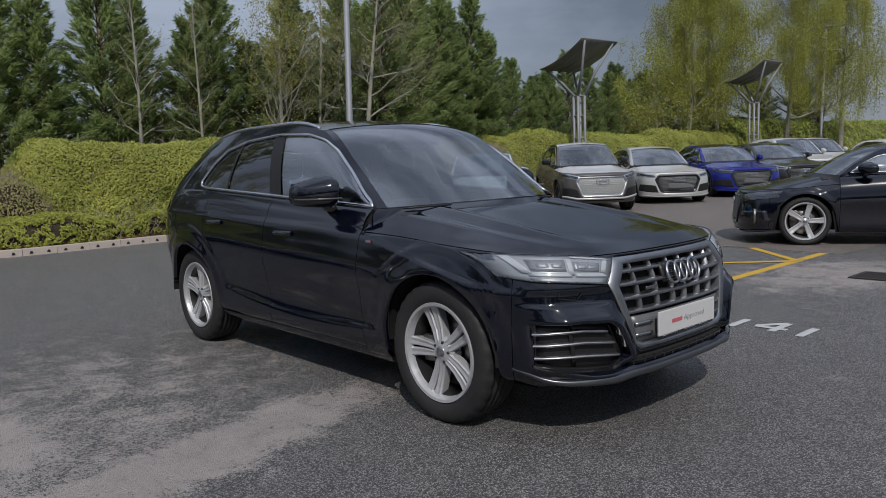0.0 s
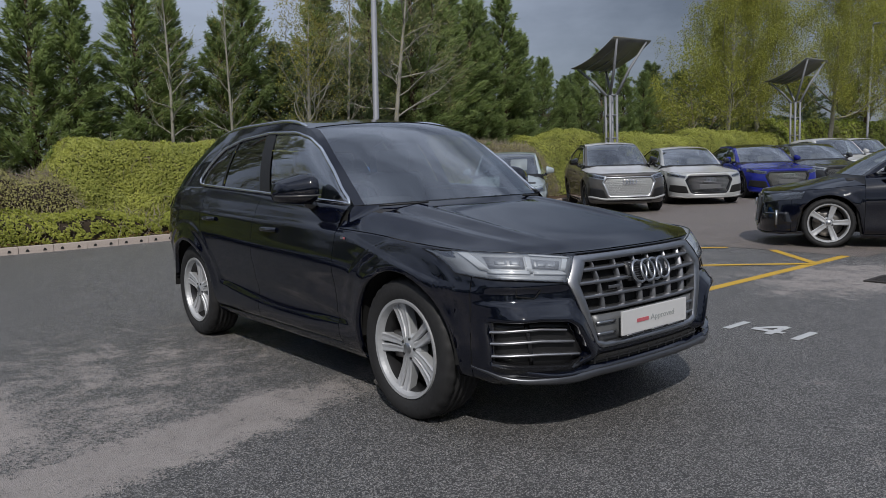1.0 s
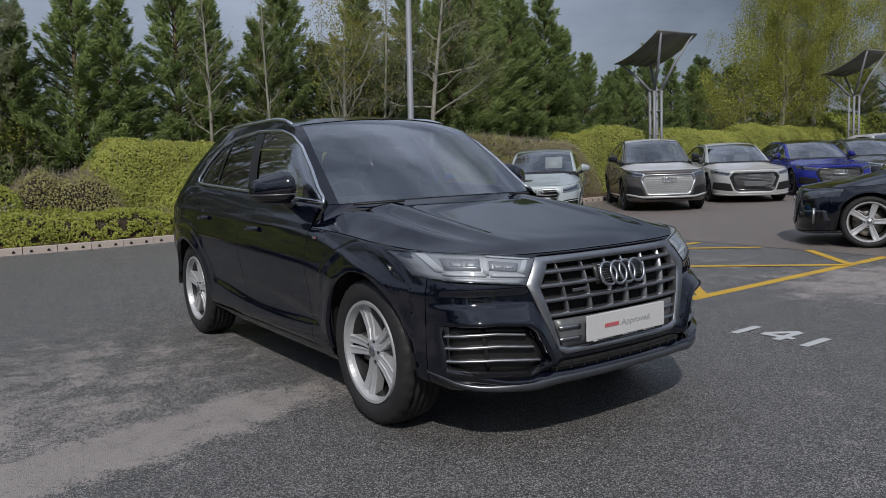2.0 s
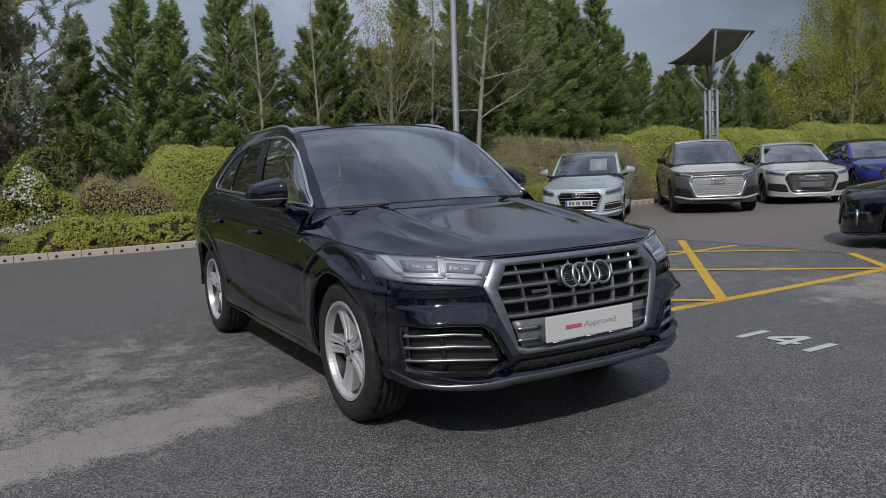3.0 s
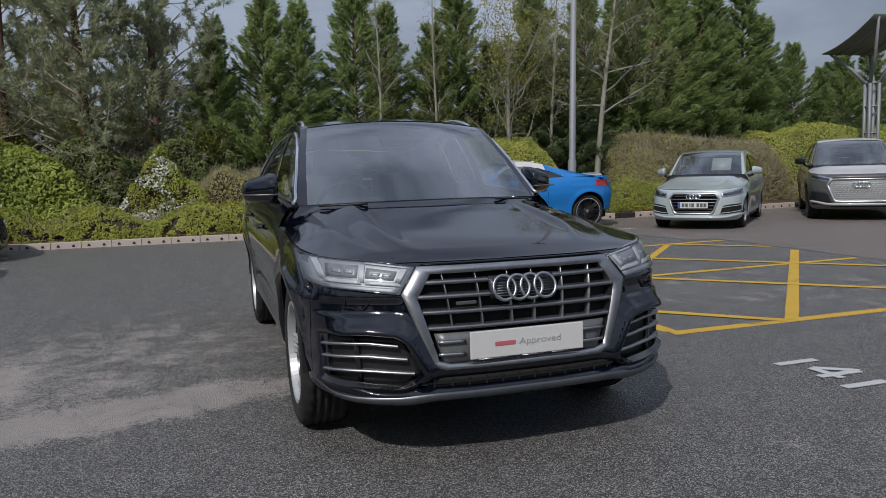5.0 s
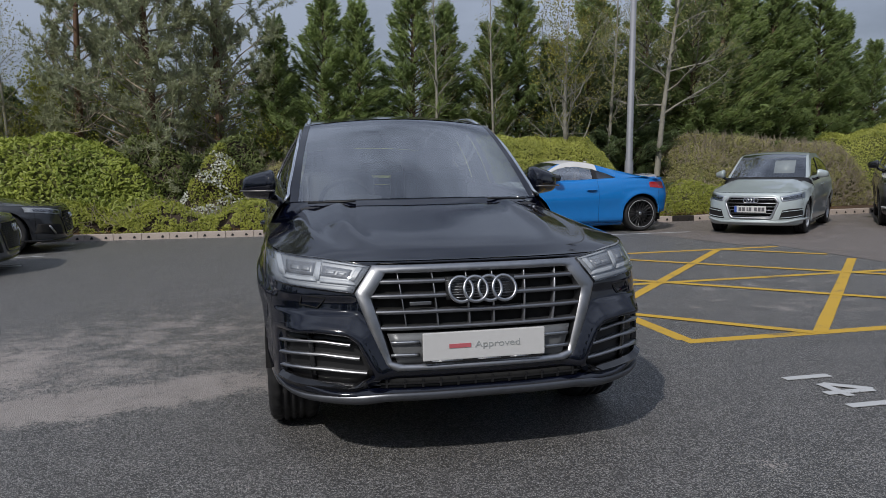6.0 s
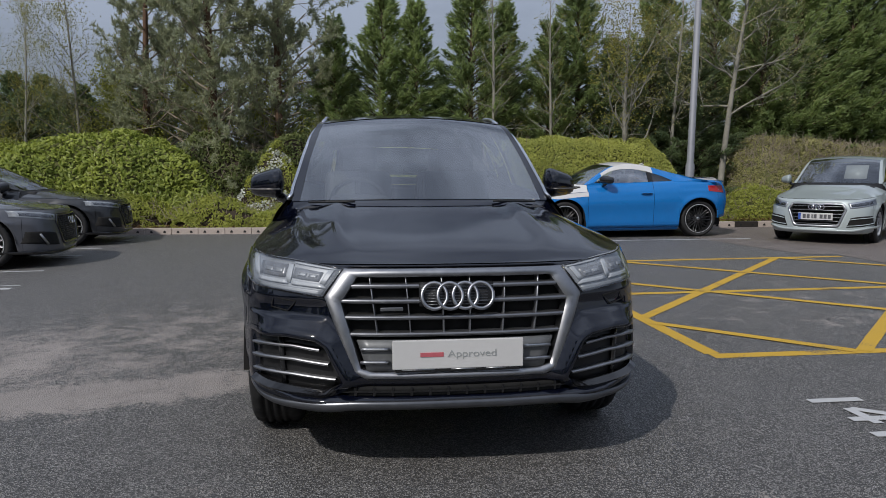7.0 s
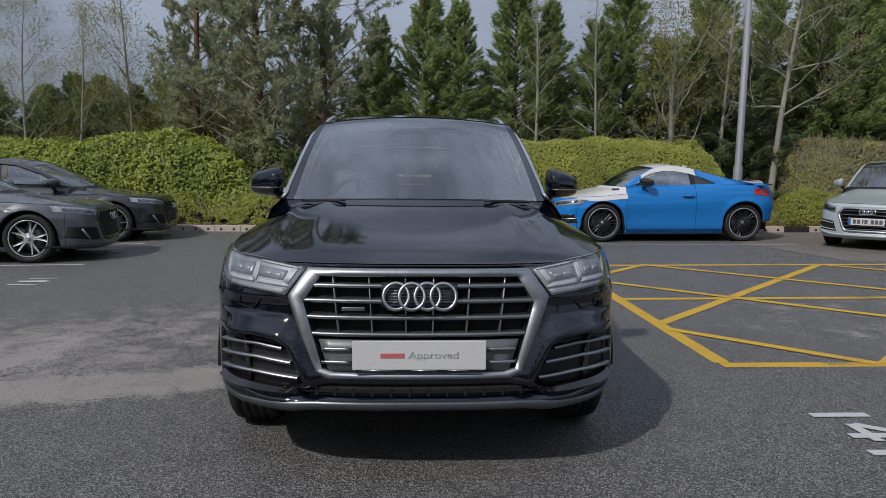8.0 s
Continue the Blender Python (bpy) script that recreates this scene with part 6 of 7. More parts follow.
for x, y, sh, lab in ((22.5, 7.4, E_, "white SUV parked in a far row"), (26.8, 8.2, E_, "white SUV behind other parked cars"), (29.6, 5.9, R, "white estate car in a far row"), (33.2, 4.5, E_, "white SUV in a far row")):
    c = build_car(lab, sh, {"body": M_WHITEPAINT}, "cars parked in the far row", rows=8, fine=0.1, dlo=dl if sh is E_ else RDLO, cuts=(1.75, 2.65), mirror=(1.0, 1.0, sh.fz(1.16), 0.95), trim=False, wheel_style="twin10", rim=0.25, grille=face(sh, 1.0, mesh=0.08, ring=0.05), headlamp=lamps(sh), intake=scoops(sh, M_VOID))
    park(c, x, y, -0.62, -0.785, sh)

# two dark cars in the bays to the side
S = Shape(front=0.86, base=2.82, rear=1.05, half=0.915, clear=0.17, nose=0.76, belt=0.93, roof=1.40, wheel=0.332, a_base=0.68, a_top=1.50, r_top=3.0,
          roofline=[(0.68, 0.935, 0.745), (1.1, 1.17, 0.67), (1.50, 1.345, 0.60), (2.0, 1.40, 0.575), (2.6, 1.385, 0.57), (3.0, 1.28, 0.57), (3.45, 1.02, 0.62)])
SDLO = [(0.80, 0.965), (1.15, 1.155), (1.55, 1.30), (2.0, 1.345), (2.5, 1.325), (2.9, 1.19), (3.08, 1.04), (1.6, 0.99)]
for lab, mat, x, y, st in (("mid-grey saloon car with five-spoke wheels in a bay", M_GREYPAINT, -5.16, 7.22, "dark5"), ("charcoal saloon car with large black grille in a bay", M_DARKGREY, -5.2, 10.14, "twin10")):
    c = build_car(lab, S, {"body": mat}, "cars in the side bays", rows=16, dlo=SDLO, cuts=(1.72, 2.6), handles=((1.52, 0.80), (2.4, 0.82)), mirror=(0.97, 0.92, 1.0, 0.9), trim=True, trim_mat=M_GLOSSBLK, wheel_style=st, rim=0.25, spins=(30, 10, 8, 0),
        grille=face(S, 1.08, mesh=0.05, ring=0.045, slat_mat=M_GLOSSBLK), headlamp=lamps(S, 0.0, M_LAMPWHITE, 0.015), intake=scoops(S, M_VOID, fin=[(0.70 * S.fxs, S.fz(0.42)), (0.78 * S.fxs, S.fz(0.56))]), lip=(0.86, 0.165, 0.2, 0.03, M_GLOSSBLK), tail=(3.3, 3.6, 0.8, 0.9))
    park(c, x, y, 0.993, 0.118, S)


# ---------- posts and canopies ----------
LEAN = Vector((0.008, -0.024, 1.0))


def lamp_post(x, y, h, r, label):
    post = tagged(new("lamp_post"), label, "lamp post")
    z = ground_z(x, y)
    bm = bmesh.new()
    tube(bm, [(0, 0, -0.1), LEAN * 0.0, LEAN * 1.2, LEAN * 1.25, LEAN * h], [r * 1.25, r * 1.25, r * 1.25, r, r * 0.7], 14)
    part("pole", bm, M_GALV, post)
    bm = bmesh.new()
    box(bm, LEAN.x * h, LEAN.y * h - 0.25, h + 0.03, 0.22, 0.6, 0.09, 0.03)
    part("lamp_head", bm, M_GALV, post)
    bm = bmesh.new()
    box(bm, 0, -r * 1.22, 0.75, 0.09, 0.012, 0.32, 0.004)
    part("access_door", bm, M_GALV, post)
    post.location = (x, y, z + 0.1)


lamp_post(6.78, 11.58, 8.0, 0.075, "tall galvanised steel lamp post behind the kerb")
lamp_post(36.5, 12.5, 7.0, 0.06, "distant grey lamp post among trees")


def canopy(x, y, turn, k, label):
    c = tagged(new("solar_canopy"), label, "canopy")
    j = 3.05 * k
    legs = [(0.17 * k * math.cos(a), 0.17 * k * math.sin(a)) for a in (0.5, 2.1, 3.65, 5.2)]
    for lx, ly in legs:
        bm = bmesh.new()
        tube(bm, [(lx, ly, -0.1), (lx, ly, j)], 0.042 * k, 8)
        part("leg", bm, M_GALV, c)
    for z in (j * 0.55, j * 0.78, j * 0.98):
        bm = bmesh.new()
        for a, b in zip(legs, legs[1:] + legs[:1]):
            tube(bm, [(*a, z), (*b, z)], 0.025 * k, 6)
        part("tie", bm, M_GALV, c)
    tops = [(0.80 * k, 0.68 * k, j + 1.48 * k), (0.80 * k, -0.68 * k, j + 1.48 * k), (-0.76 * k, 0.66 * k, j + 0.78 * k), (-0.76 * k, -0.66 * k, j + 0.78 * k)]
    for (lx, ly), t in zip((legs[0], legs[3], legs[1], legs[2]), tops):
        bm = bmesh.new()
        tube(bm, [(lx, ly, j - 0.05), (t[0] * 0.5, t[1] * 0.5, j + (t[2] - j) * 0.45), t], [0.048 * k, 0.042 * k, 0.032 * k], 8)
        part("arm", bm, M_GALV, c)
    bm = bmesh.new()
    rows_t, rows_b = [], []
    for u in np.linspace(-1, 1, 13):
        z = j + 1.06 * k + 0.36 * k * u + 0.12 * k * u * u - 0.03
        rows_t.append([(0.84 * k * u, 0.86 * k * v, z + 0.03) for v in (-1, 0, 1)])
        rows_b.append([(0.84 * k * u, 0.86 * k * v, z) for v in (-1, 0, 1)])
    a, b = grid(bm, rows_t), grid(bm, rows_b, flip=True)
    for i in range(12):
        bm.faces.new((a[i][0], a[i + 1][0], b[i + 1][0], b[i][0])), bm.faces.new((a[i][2], b[i][2], b[i + 1][2], a[i + 1][2]))
    bm.faces.new((a[0][0], b[0][0], b[0][1], a[0][1])), bm.faces.new((a[0][1], b[0][1], b[0][2], a[0][2]))
    bm.faces.new((a[-1][0], a[-1][1], b[-1][1], b[-1][0])), bm.faces.new((a[-1][1], a[-1][2], b[-1][2], b[-1][1]))
    bmesh.ops.recalc_face_normals(bm, faces=bm.faces[:])
    part("panel", bm, M_PANEL, c)
    for v in (-0.5, 0.0, 0.5):
        bm = bmesh.new()
        tube(bm, [(0.83 * k * u, 0.86 * k * v, j + 1.08 * k + 0.40 * k * u + 0.13 * k * u * u - 0.055) for u in np.linspace(-1, 1, 9)], 0.022 * k, 5)
        part("panel_rib", bm, M_GALV, c)
    c.matrix_world = pose(x, y, ground_z(x, y) + 0.1, 0, 0, turn)


canopy(16.15, 12.1, -92, 1.02, "steel post canopy with tilted curved dark panel")
canopy(28.0, 11.95, -92, 1.03, "steel post canopy with tilted curved dark panel, farther off")


# ---------- planting ----------
RNG = np.random.default_rng(7)
L_PRIVET = leaf_material("clipped_hedge_leaf", (0.275, 0.31, 0.078), (0.59, 0.60, 0.155), 0.4)
L_LAUREL = leaf_material("laurel_leaf", (0.18, 0.24, 0.05), (0.47, 0.52, 0.11), 0.4, 0.45)
L_TWIGGY = leaf_material("sparse_hedge_leaf", (0.22, 0.21, 0.085), (0.42, 0.40, 0.16), 0.3)
L_COVER = leaf_material("ground_cover_leaf", (0.18, 0.22, 0.04), (0.44, 0.46, 0.09), 0.35)
L_DARKBUSH = leaf_material("dark_shrub_leaf", (0.07, 0.095, 0.03), (0.22, 0.26, 0.08), 0.35)
L_CONIFER = leaf_material("conifer_spray", (0.142, 0.198, 0.085), (0.435, 0.525, 0.21), 0.65, 0.6)
L_CONIFER_DK = leaf_material("dark_conifer_spray", (0.105, 0.155, 0.080), (0.28, 0.345, 0.170), 0.6, 0.6)
L_PINE = leaf_material("pine_needles", (0.25, 0.27, 0.175), (0.54, 0.57, 0.37), 0.7, 0.6)
L_BIRCH = leaf_material("young_birch_leaf", (0.18, 0.205, 0.045), (0.50, 0.51, 0.11), 0.5)
L_BUD = leaf_material("opening_leaf_bud", (0.16, 0.15, 0.035), (0.40, 0.38, 0.08), 0.35)
L_BRONZE = leaf_material("bronze_leaf", (0.10, 0.055, 0.02), (0.24, 0.15, 0.05), 0.3)
L_FLOWER = leaf_material("white_blossom", (0.42, 0.45, 0.38), (0.75, 0.76, 0.70), 0.25)
M_TWIG = simple("grey_brown_twig", (0.28, 0.24, 0.185), 0.9, 0, 0, 0.2, 0.35, 20, 0.3)
# colour of dark twigs; also paints the shade inside some shrubs
M_TWIG_DK = simple("dark_twig_and_core_shade", (0.045, 0.034, 0.024), 0.95, 0, 0, 0.2, 0.4, 15, 0.3)
M_BARK = simple("brown_bark", (0.11, 0.078, 0.052), 0.95, 0, 0, 0.2, 0.4, 14, 0.8)
M_PALEBARK = simple("pale_lichen_bark", (0.25, 0.24, 0.205), 0.9, 0, 0, 0.2, 0.35, 9, 0.6)
M_PINEBARK = simple("reddish_pine_bark", (0.13, 0.080, 0.055), 0.95, 0, 0, 0.2, 0.4, 12, 0.8)
# dull olive that stands in for the shade deep inside a hedge
M_CORE = simple("hedge_core_shade", (0.125, 0.130, 0.050), 1.0, 0, 0, 0.1, 0.5, 6)


def unit(v):
    return v / np.maximum(np.linalg.norm(v, axis=1, keepdims=True), 1e-9)


def leaves(centres, along, normal, length, width, fold=0.25):
    """Many small four-cornered leaves, as points and faces."""
    n = len(centres)
    along = unit(along)
    side = unit(np.cross(along, normal))
    up = np.cross(side, along)
    length, width = np.broadcast_to(length, (n,))[:, None], np.broadcast_to(width, (n,))[:, None]
    v = np.empty((n, 4, 3))
    v[:, 0] = centres - along * length * 0.5
    v[:, 1] = centres + side * width * 0.5 - up * width * fold
    v[:, 2] = centres + along * length * 0.5
    v[:, 3] = centres - side * width * 0.5 - up * width * fold
    return v.reshape(-1, 3), np.arange(n * 4).reshape(n, 4)


def leaf_mesh(name, mat, *clouds):
    vs, fs, k = [], [], 0
    for v, f in clouds:
        vs.append(v), fs.append(f + k)
        k += len(v)
    me = bpy.data.meshes.new(name)
    me.from_pydata(np.concatenate(vs).tolist(), [], np.concatenate(fs).tolist())
    me.materials.append(mat)
    return me


def hedge(name, label, path, depth, height, leaf, size, density, rounding=0.35, rough=0.10, core_mat=M_CORE, bare=0.0, category="hedge"):
    """A hedge along a path of (x, y) front points; its outline is uneven."""
    thing = tagged(new(name), label, category)
    p = np.array(path, float)
    seg = np.hypot(*np.diff(p, axis=0).T)
    s = np.concatenate(([0], np.cumsum(seg)))
    total = s[-1]
    h_of = height if callable(height) else (lambda x: height)
    # section: a rounded arch
    ang = np.linspace(0, math.pi, 200)
    power = max(0.35, min(rounding, 0.9))
    prof_y = 0.5 - 0.5 * np.sign(np.cos(ang)) * np.abs(np.cos(ang)) ** power
    prof_z = np.sin(ang) ** power
    run = np.concatenate(([0], np.cumsum(np.hypot(np.diff(prof_y) * depth, np.diff(prof_z) * h_of(p[0][0])))))
    prof_s, prof_a = run / run[-1], ang

    def spot(a, u):
        """a: along, u: round the section from foot to back."""
        x, y = np.interp(a, s, p[:, 0]), np.interp(a, s, p[:, 1])
        h = np.array([h_of(v) for v in np.atleast_1d(x)]) * (0.22 + 0.78 * np.sqrt(np.clip(np.minimum(a, total - a) / 0.75, 0, 1)))
        py, pz, pn = np.interp(u, prof_s, prof_y), np.interp(u, prof_s, prof_z), np.interp(u, prof_s, prof_a)
        g = np.array([ground_z(X, Y) for X, Y in zip(np.atleast_1d(x), np.atleast_1d(y))]) + 0.08
        return np.stack([x, y + depth * py, g + h * pz], 1), np.stack([np.zeros_like(pn), -np.cos(pn), np.maximum(np.sin(pn), 0.15)], 1)

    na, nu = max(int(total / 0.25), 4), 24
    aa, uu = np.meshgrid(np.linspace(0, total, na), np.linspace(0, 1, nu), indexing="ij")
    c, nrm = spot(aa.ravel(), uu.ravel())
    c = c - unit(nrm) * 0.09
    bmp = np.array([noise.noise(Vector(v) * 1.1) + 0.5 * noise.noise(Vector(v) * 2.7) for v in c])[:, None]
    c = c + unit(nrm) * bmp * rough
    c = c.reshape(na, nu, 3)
    # closed sheet under the leaves, coloured as the shade in their gaps
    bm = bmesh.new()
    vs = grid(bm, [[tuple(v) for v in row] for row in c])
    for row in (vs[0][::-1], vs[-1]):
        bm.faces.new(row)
    part("shade_core", bm, core_mat, thing)
    area = total * (h_of(p[0][0]) * 1.5 + depth)
    n = int(area * density)
    a, u = RNG.uniform(0, total, n), RNG.uniform(0, 0.9, n)
    pos, nrm = spot(a, u)
    nrm = unit(nrm)
    bmp = np.array([noise.noise(Vector(v) * 1.1) + 0.5 * noise.noise(Vector(v) * 2.7) for v in pos])[:, None]
    fine = np.array([noise.noise(Vector(v) * 6.0) for v in pos])
    pos = pos + nrm * (bmp * rough + RNG.uniform(-0.09, 0.04, (n, 1)))
    if bare:
        keep = fine > bare
        pos, nrm, n = pos[keep], nrm[keep], int(keep.sum())
    rnd = RNG.normal(size=(n, 3))
    nn = unit(nrm + rnd * 0.45)
    along = unit(np.cross(nn, RNG.normal(size=(n, 3))) + np.array([0, 0, 0.35]))
    part("foliage", leaf_mesh("foliage", leaf, leaves(pos, along, nn, size * RNG.uniform(0.7, 1.3, n), size * 0.55 * RNG.uniform(0.8, 1.2, n))), None, thing)
    return thing, spot, total


def twigs(thing, spot, total, count, reach, mat, name="twig_growth", rad=0.005, bend=0.3):
    """Bare shoots that stand out of a hedge."""
    bm = bmesh.new()
    for _ in range(count):
        q, nrm = spot(np.array([RNG.uniform(0, total)]), np.array([RNG.uniform(0.02, 0.62)]))
        q, nrm = Vector(q[0]), Vector(nrm[0]).normalized()
        d = (nrm * 0.6 + Vector(RNG.normal(size=3)) * 0.55 + Vector((0, 0, 0.35))).normalized()
        l = reach * RNG.uniform(0.5, 1.2)
        q = q - d * l * 0.55
        m = q + d * l * 0.5 + Vector(RNG.normal(size=3)) * l * 0.08
        tube(bm, [q, m, q + d * l + Vector(RNG.normal(size=3)) * l * bend * 0.4], [rad * 1.3, rad, rad * 0.5], 3, caps=False)
    tagged(part(name, bm, mat, thing), kind="stuff")


hedge("hedge", "tall laurel hedge with broad glossy yellow-green leaves", [(-16, 12.9), (-9, 12.75), (-4.6, 12.5), (-2.9, 12.2)], 1.6, lambda x: 1.84 + 0.06 * math.sin(x) - 0.85 * ease(-5.0, -2.9, x), L_LAUREL, 0.105, 620, 0.5, 0.22)
h = hedge("hedge", "clipped yellow-green hedge with level top and uneven face", [(-0.15, 12.55), (2.4, 12.35), (4.2, 12.25), (7.0, 12.2)], 1.9, lambda x: 1.84 + 0.04 * math.sin(2.1 * x), L_PRIVET, 0.056, 3000, 0.6, 0.17)
twigs(*h, 260, 0.3, M_TWIG)
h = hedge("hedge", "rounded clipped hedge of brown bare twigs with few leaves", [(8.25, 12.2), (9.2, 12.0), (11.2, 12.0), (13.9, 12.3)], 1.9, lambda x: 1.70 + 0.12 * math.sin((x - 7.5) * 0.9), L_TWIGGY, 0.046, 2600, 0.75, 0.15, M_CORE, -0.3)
twigs(*h, 3200, 0.34, M_TWIG, rad=0.006)
hedge("hedge", "bright green hedge along the far bays", [(13.1, 12.9), (15, 12.6), (20, 12.5), (25, 12.6), (30, 12.8)], 2.0, lambda x: 1.92 + 0.10 * math.sin(0.8 * x + 1), L_PRIVET, 0.062, 1500, 0.6, 0.2)
hedge("hedge", "far green hedge behind parked cars", [(29, 13.5), (36, 13.6), (46, 13.0), (60, 12.0)], 2.4, 2.5, L_LAUREL, 0.16, 110, 0.6, 0.3)
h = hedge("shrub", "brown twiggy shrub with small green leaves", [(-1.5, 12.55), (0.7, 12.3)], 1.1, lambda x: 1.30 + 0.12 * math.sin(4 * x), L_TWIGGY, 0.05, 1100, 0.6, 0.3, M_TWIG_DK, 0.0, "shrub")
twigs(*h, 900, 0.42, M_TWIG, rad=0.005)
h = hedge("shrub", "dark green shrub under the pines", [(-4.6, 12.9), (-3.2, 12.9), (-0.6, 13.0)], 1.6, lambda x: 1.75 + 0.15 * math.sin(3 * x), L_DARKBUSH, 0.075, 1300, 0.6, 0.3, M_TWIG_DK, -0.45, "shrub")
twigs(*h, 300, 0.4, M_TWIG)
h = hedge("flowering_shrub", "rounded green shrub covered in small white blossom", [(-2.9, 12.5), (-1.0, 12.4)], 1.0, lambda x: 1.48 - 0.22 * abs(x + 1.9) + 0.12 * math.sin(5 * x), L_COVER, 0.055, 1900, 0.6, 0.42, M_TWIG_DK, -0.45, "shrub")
q, nrm = h[1](RNG.uniform(0, h[2], 2800), RNG.uniform(0.05, 0.6, 2800))
keep = np.array([noise.noise(Vector(v) * 2.2) for v in q]) > 0.0
q, nrm = q[keep], unit(nrm[keep])
n = len(q)
part("blossom", leaf_mesh("blossom", L_FLOWER, leaves(q + nrm * RNG.uniform(0.0, 0.09, (n, 1)), RNG.normal(size=(n, 3)), unit(nrm + RNG.normal(size=(n, 3)) * 0.5), 0.056, 0.050, 0.1)), None, h[0])
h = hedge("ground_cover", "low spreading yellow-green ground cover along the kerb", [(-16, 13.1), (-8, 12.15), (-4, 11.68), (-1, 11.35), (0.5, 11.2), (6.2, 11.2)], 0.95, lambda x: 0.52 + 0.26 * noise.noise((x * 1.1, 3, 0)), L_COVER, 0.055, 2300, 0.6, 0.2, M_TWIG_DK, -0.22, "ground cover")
twigs(*h, 900, 0.35, M_TWIG)
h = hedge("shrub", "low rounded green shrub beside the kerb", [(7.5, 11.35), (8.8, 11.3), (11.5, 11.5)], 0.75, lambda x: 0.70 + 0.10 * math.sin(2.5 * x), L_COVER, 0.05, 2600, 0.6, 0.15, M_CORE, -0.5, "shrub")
twigs(*h, 200, 0.3, M_TWIG)
# fallen twigs and dead leaves on the bed
n = 2600
lx = RNG.uniform(-12, 12, n)
ly = np.array([kerb_y(v) for v in lx]) + 0.16 + RNG.uniform(0, 0.55, n)
lz = np.array([ground_z(a, kerb_y(a)) for a in lx]) + 0.135 + RNG.uniform(0, 0.03, n)
litter = new("leaf_litter", leaf_mesh("leaf_litter", L_BRONZE, leaves(np.stack([lx, ly, lz], 1), RNG.normal(size=(n, 3)) * (1, 1, 0.2), unit(RNG.normal(size=(n, 3)) * 0.4 + (0, 0, 1)), 0.06, 0.035)))
tagged(litter, "dry brown fallen leaves on the bed", "leaf litter", kind="stuff")


# ---------- trees ----------
def conifer(label, h, spread, seed, mat, branches=150, sprigs=85, sprig=0.15, droop=-0.15, low=0.25):
    """Upright evergreen: tapered trunk, whorled limbs, each a feathery fan of sprays."""
    r = np.random.default_rng(seed)
    tree = tagged(new("conifer_tree"), label, "tree")
    bm = bmesh.new()
    tube(bm, [(0, 0, -0.2), (0.03, 0, h * 0.4), (0, 0.03, h * 0.97)], [0.10, 0.065, 0.012], 8)
    part("trunk", bm, M_BARK, tree)
    bm = bmesh.new()
    cs, al, nm = [], [], []
    for k in range(branches):
        f = (k + r.uniform()) / branches
        z = low + (h - low) * f ** 0.92
        az = k * 2.399 + r.normal() * 0.3
        ln = spread * (1 - f) ** 0.95 * r.uniform(0.55, 1.3) + 0.16
        d = np.array([math.cos(az), math.sin(az), 0])
        lift0 = 0.28 + 0.80 * f + 0.9 * max(0.0, f - 0.7) + r.normal() * 0.16
        pts = []
        for t in np.linspace(0, 1, 5):
            pts.append(np.array([0, 0, z]) + d * ln * t + np.array([0, 0, ln * (lift0 * t + droop * t * t)]))
        tube(bm, [tuple(q) for q in pts], [0.022 * (1 - f * 0.6), 0.016, 0.011, 0.007, 0.003], 4, caps=False)
        n = int(sprigs * (0.35 + 0.65 * ln / spread))
        t = r.uniform(0.18, 1.0, n) ** 0.75
        base = np.array([np.interp(t, np.linspace(0, 1, 5), [q[i] for q in pts]) for i in range(3)]).T
        side = np.array([-d[1], d[0], 0])
        w = r.normal(size=n) * 0.13 * (1.12 - t) * ln + r.normal(size=n) * 0.025
        up = r.normal(size=n) * 0.05
        c = base + side * w[:, None] + np.array([0, 0, 1.0]) * (up - np.abs(w) * 0.12)[:, None]
        a = d * 1.0 + side * np.sign(w)[:, None] * 0.5 + np.array([0, 0, 0.38]) + r.normal(size=(n, 3)) * 0.38
        cs.append(c), al.append(a), nm.append(unit(np.array([0, 0, 1.0]) + r.normal(size=(n, 3)) * 0.5))
    tagged(part("branchwork", bm, M_BARK, tree), kind="stuff")
    c, a, nn = np.concatenate(cs), np.concatenate(al), np.concatenate(nm)
    part("crown", leaf_mesh("crown", mat, leaves(c, a, nn, sprig * r.uniform(0.8, 1.7, len(c)), sprig * 0.24 * r.uniform(0.7, 1.3, len(c)), 0.15)), None, tree)
    return tree


def branching(bm, r, p, d, ln, rad, depth, tips, spread=0.55, rise=0.12, sides=6):
    """Limbs that fork and thin out; collects the ends of the twigs."""
    pts, rads = [Vector(p)], [rad]
    q, dd = Vector(p), Vector(d).normalized()
    n = 4
    for i in range(n):
        dd = (dd + Vector(r.normal(size=3)) * 0.13 + Vector((0, 0, rise * 0.3))).normalized()
        q = q + dd * ln / n
        pts.append(q.copy()), rads.append(rad * (1 - 0.5 * (i + 1) / n))
    tube(bm, pts, rads, sides, caps=False)
    if depth == 0:
        tips.append((pts[-1], dd)), tips.append((pts[2], dd))
        return
    for i in range(int(r.integers(2, 4)) + (depth > 1)):
        at = pts[int(r.integers(1, n + 1))]
        nd = (dd + Vector(r.normal(size=3)) * spread + Vector((0, 0, rise))).normalized()
        branching(bm, r, at, nd, ln * r.uniform(0.55, 0.82), rads[-1] * r.uniform(0.6, 0.9), depth - 1, tips, spread, rise, max(sides - 1, 3))


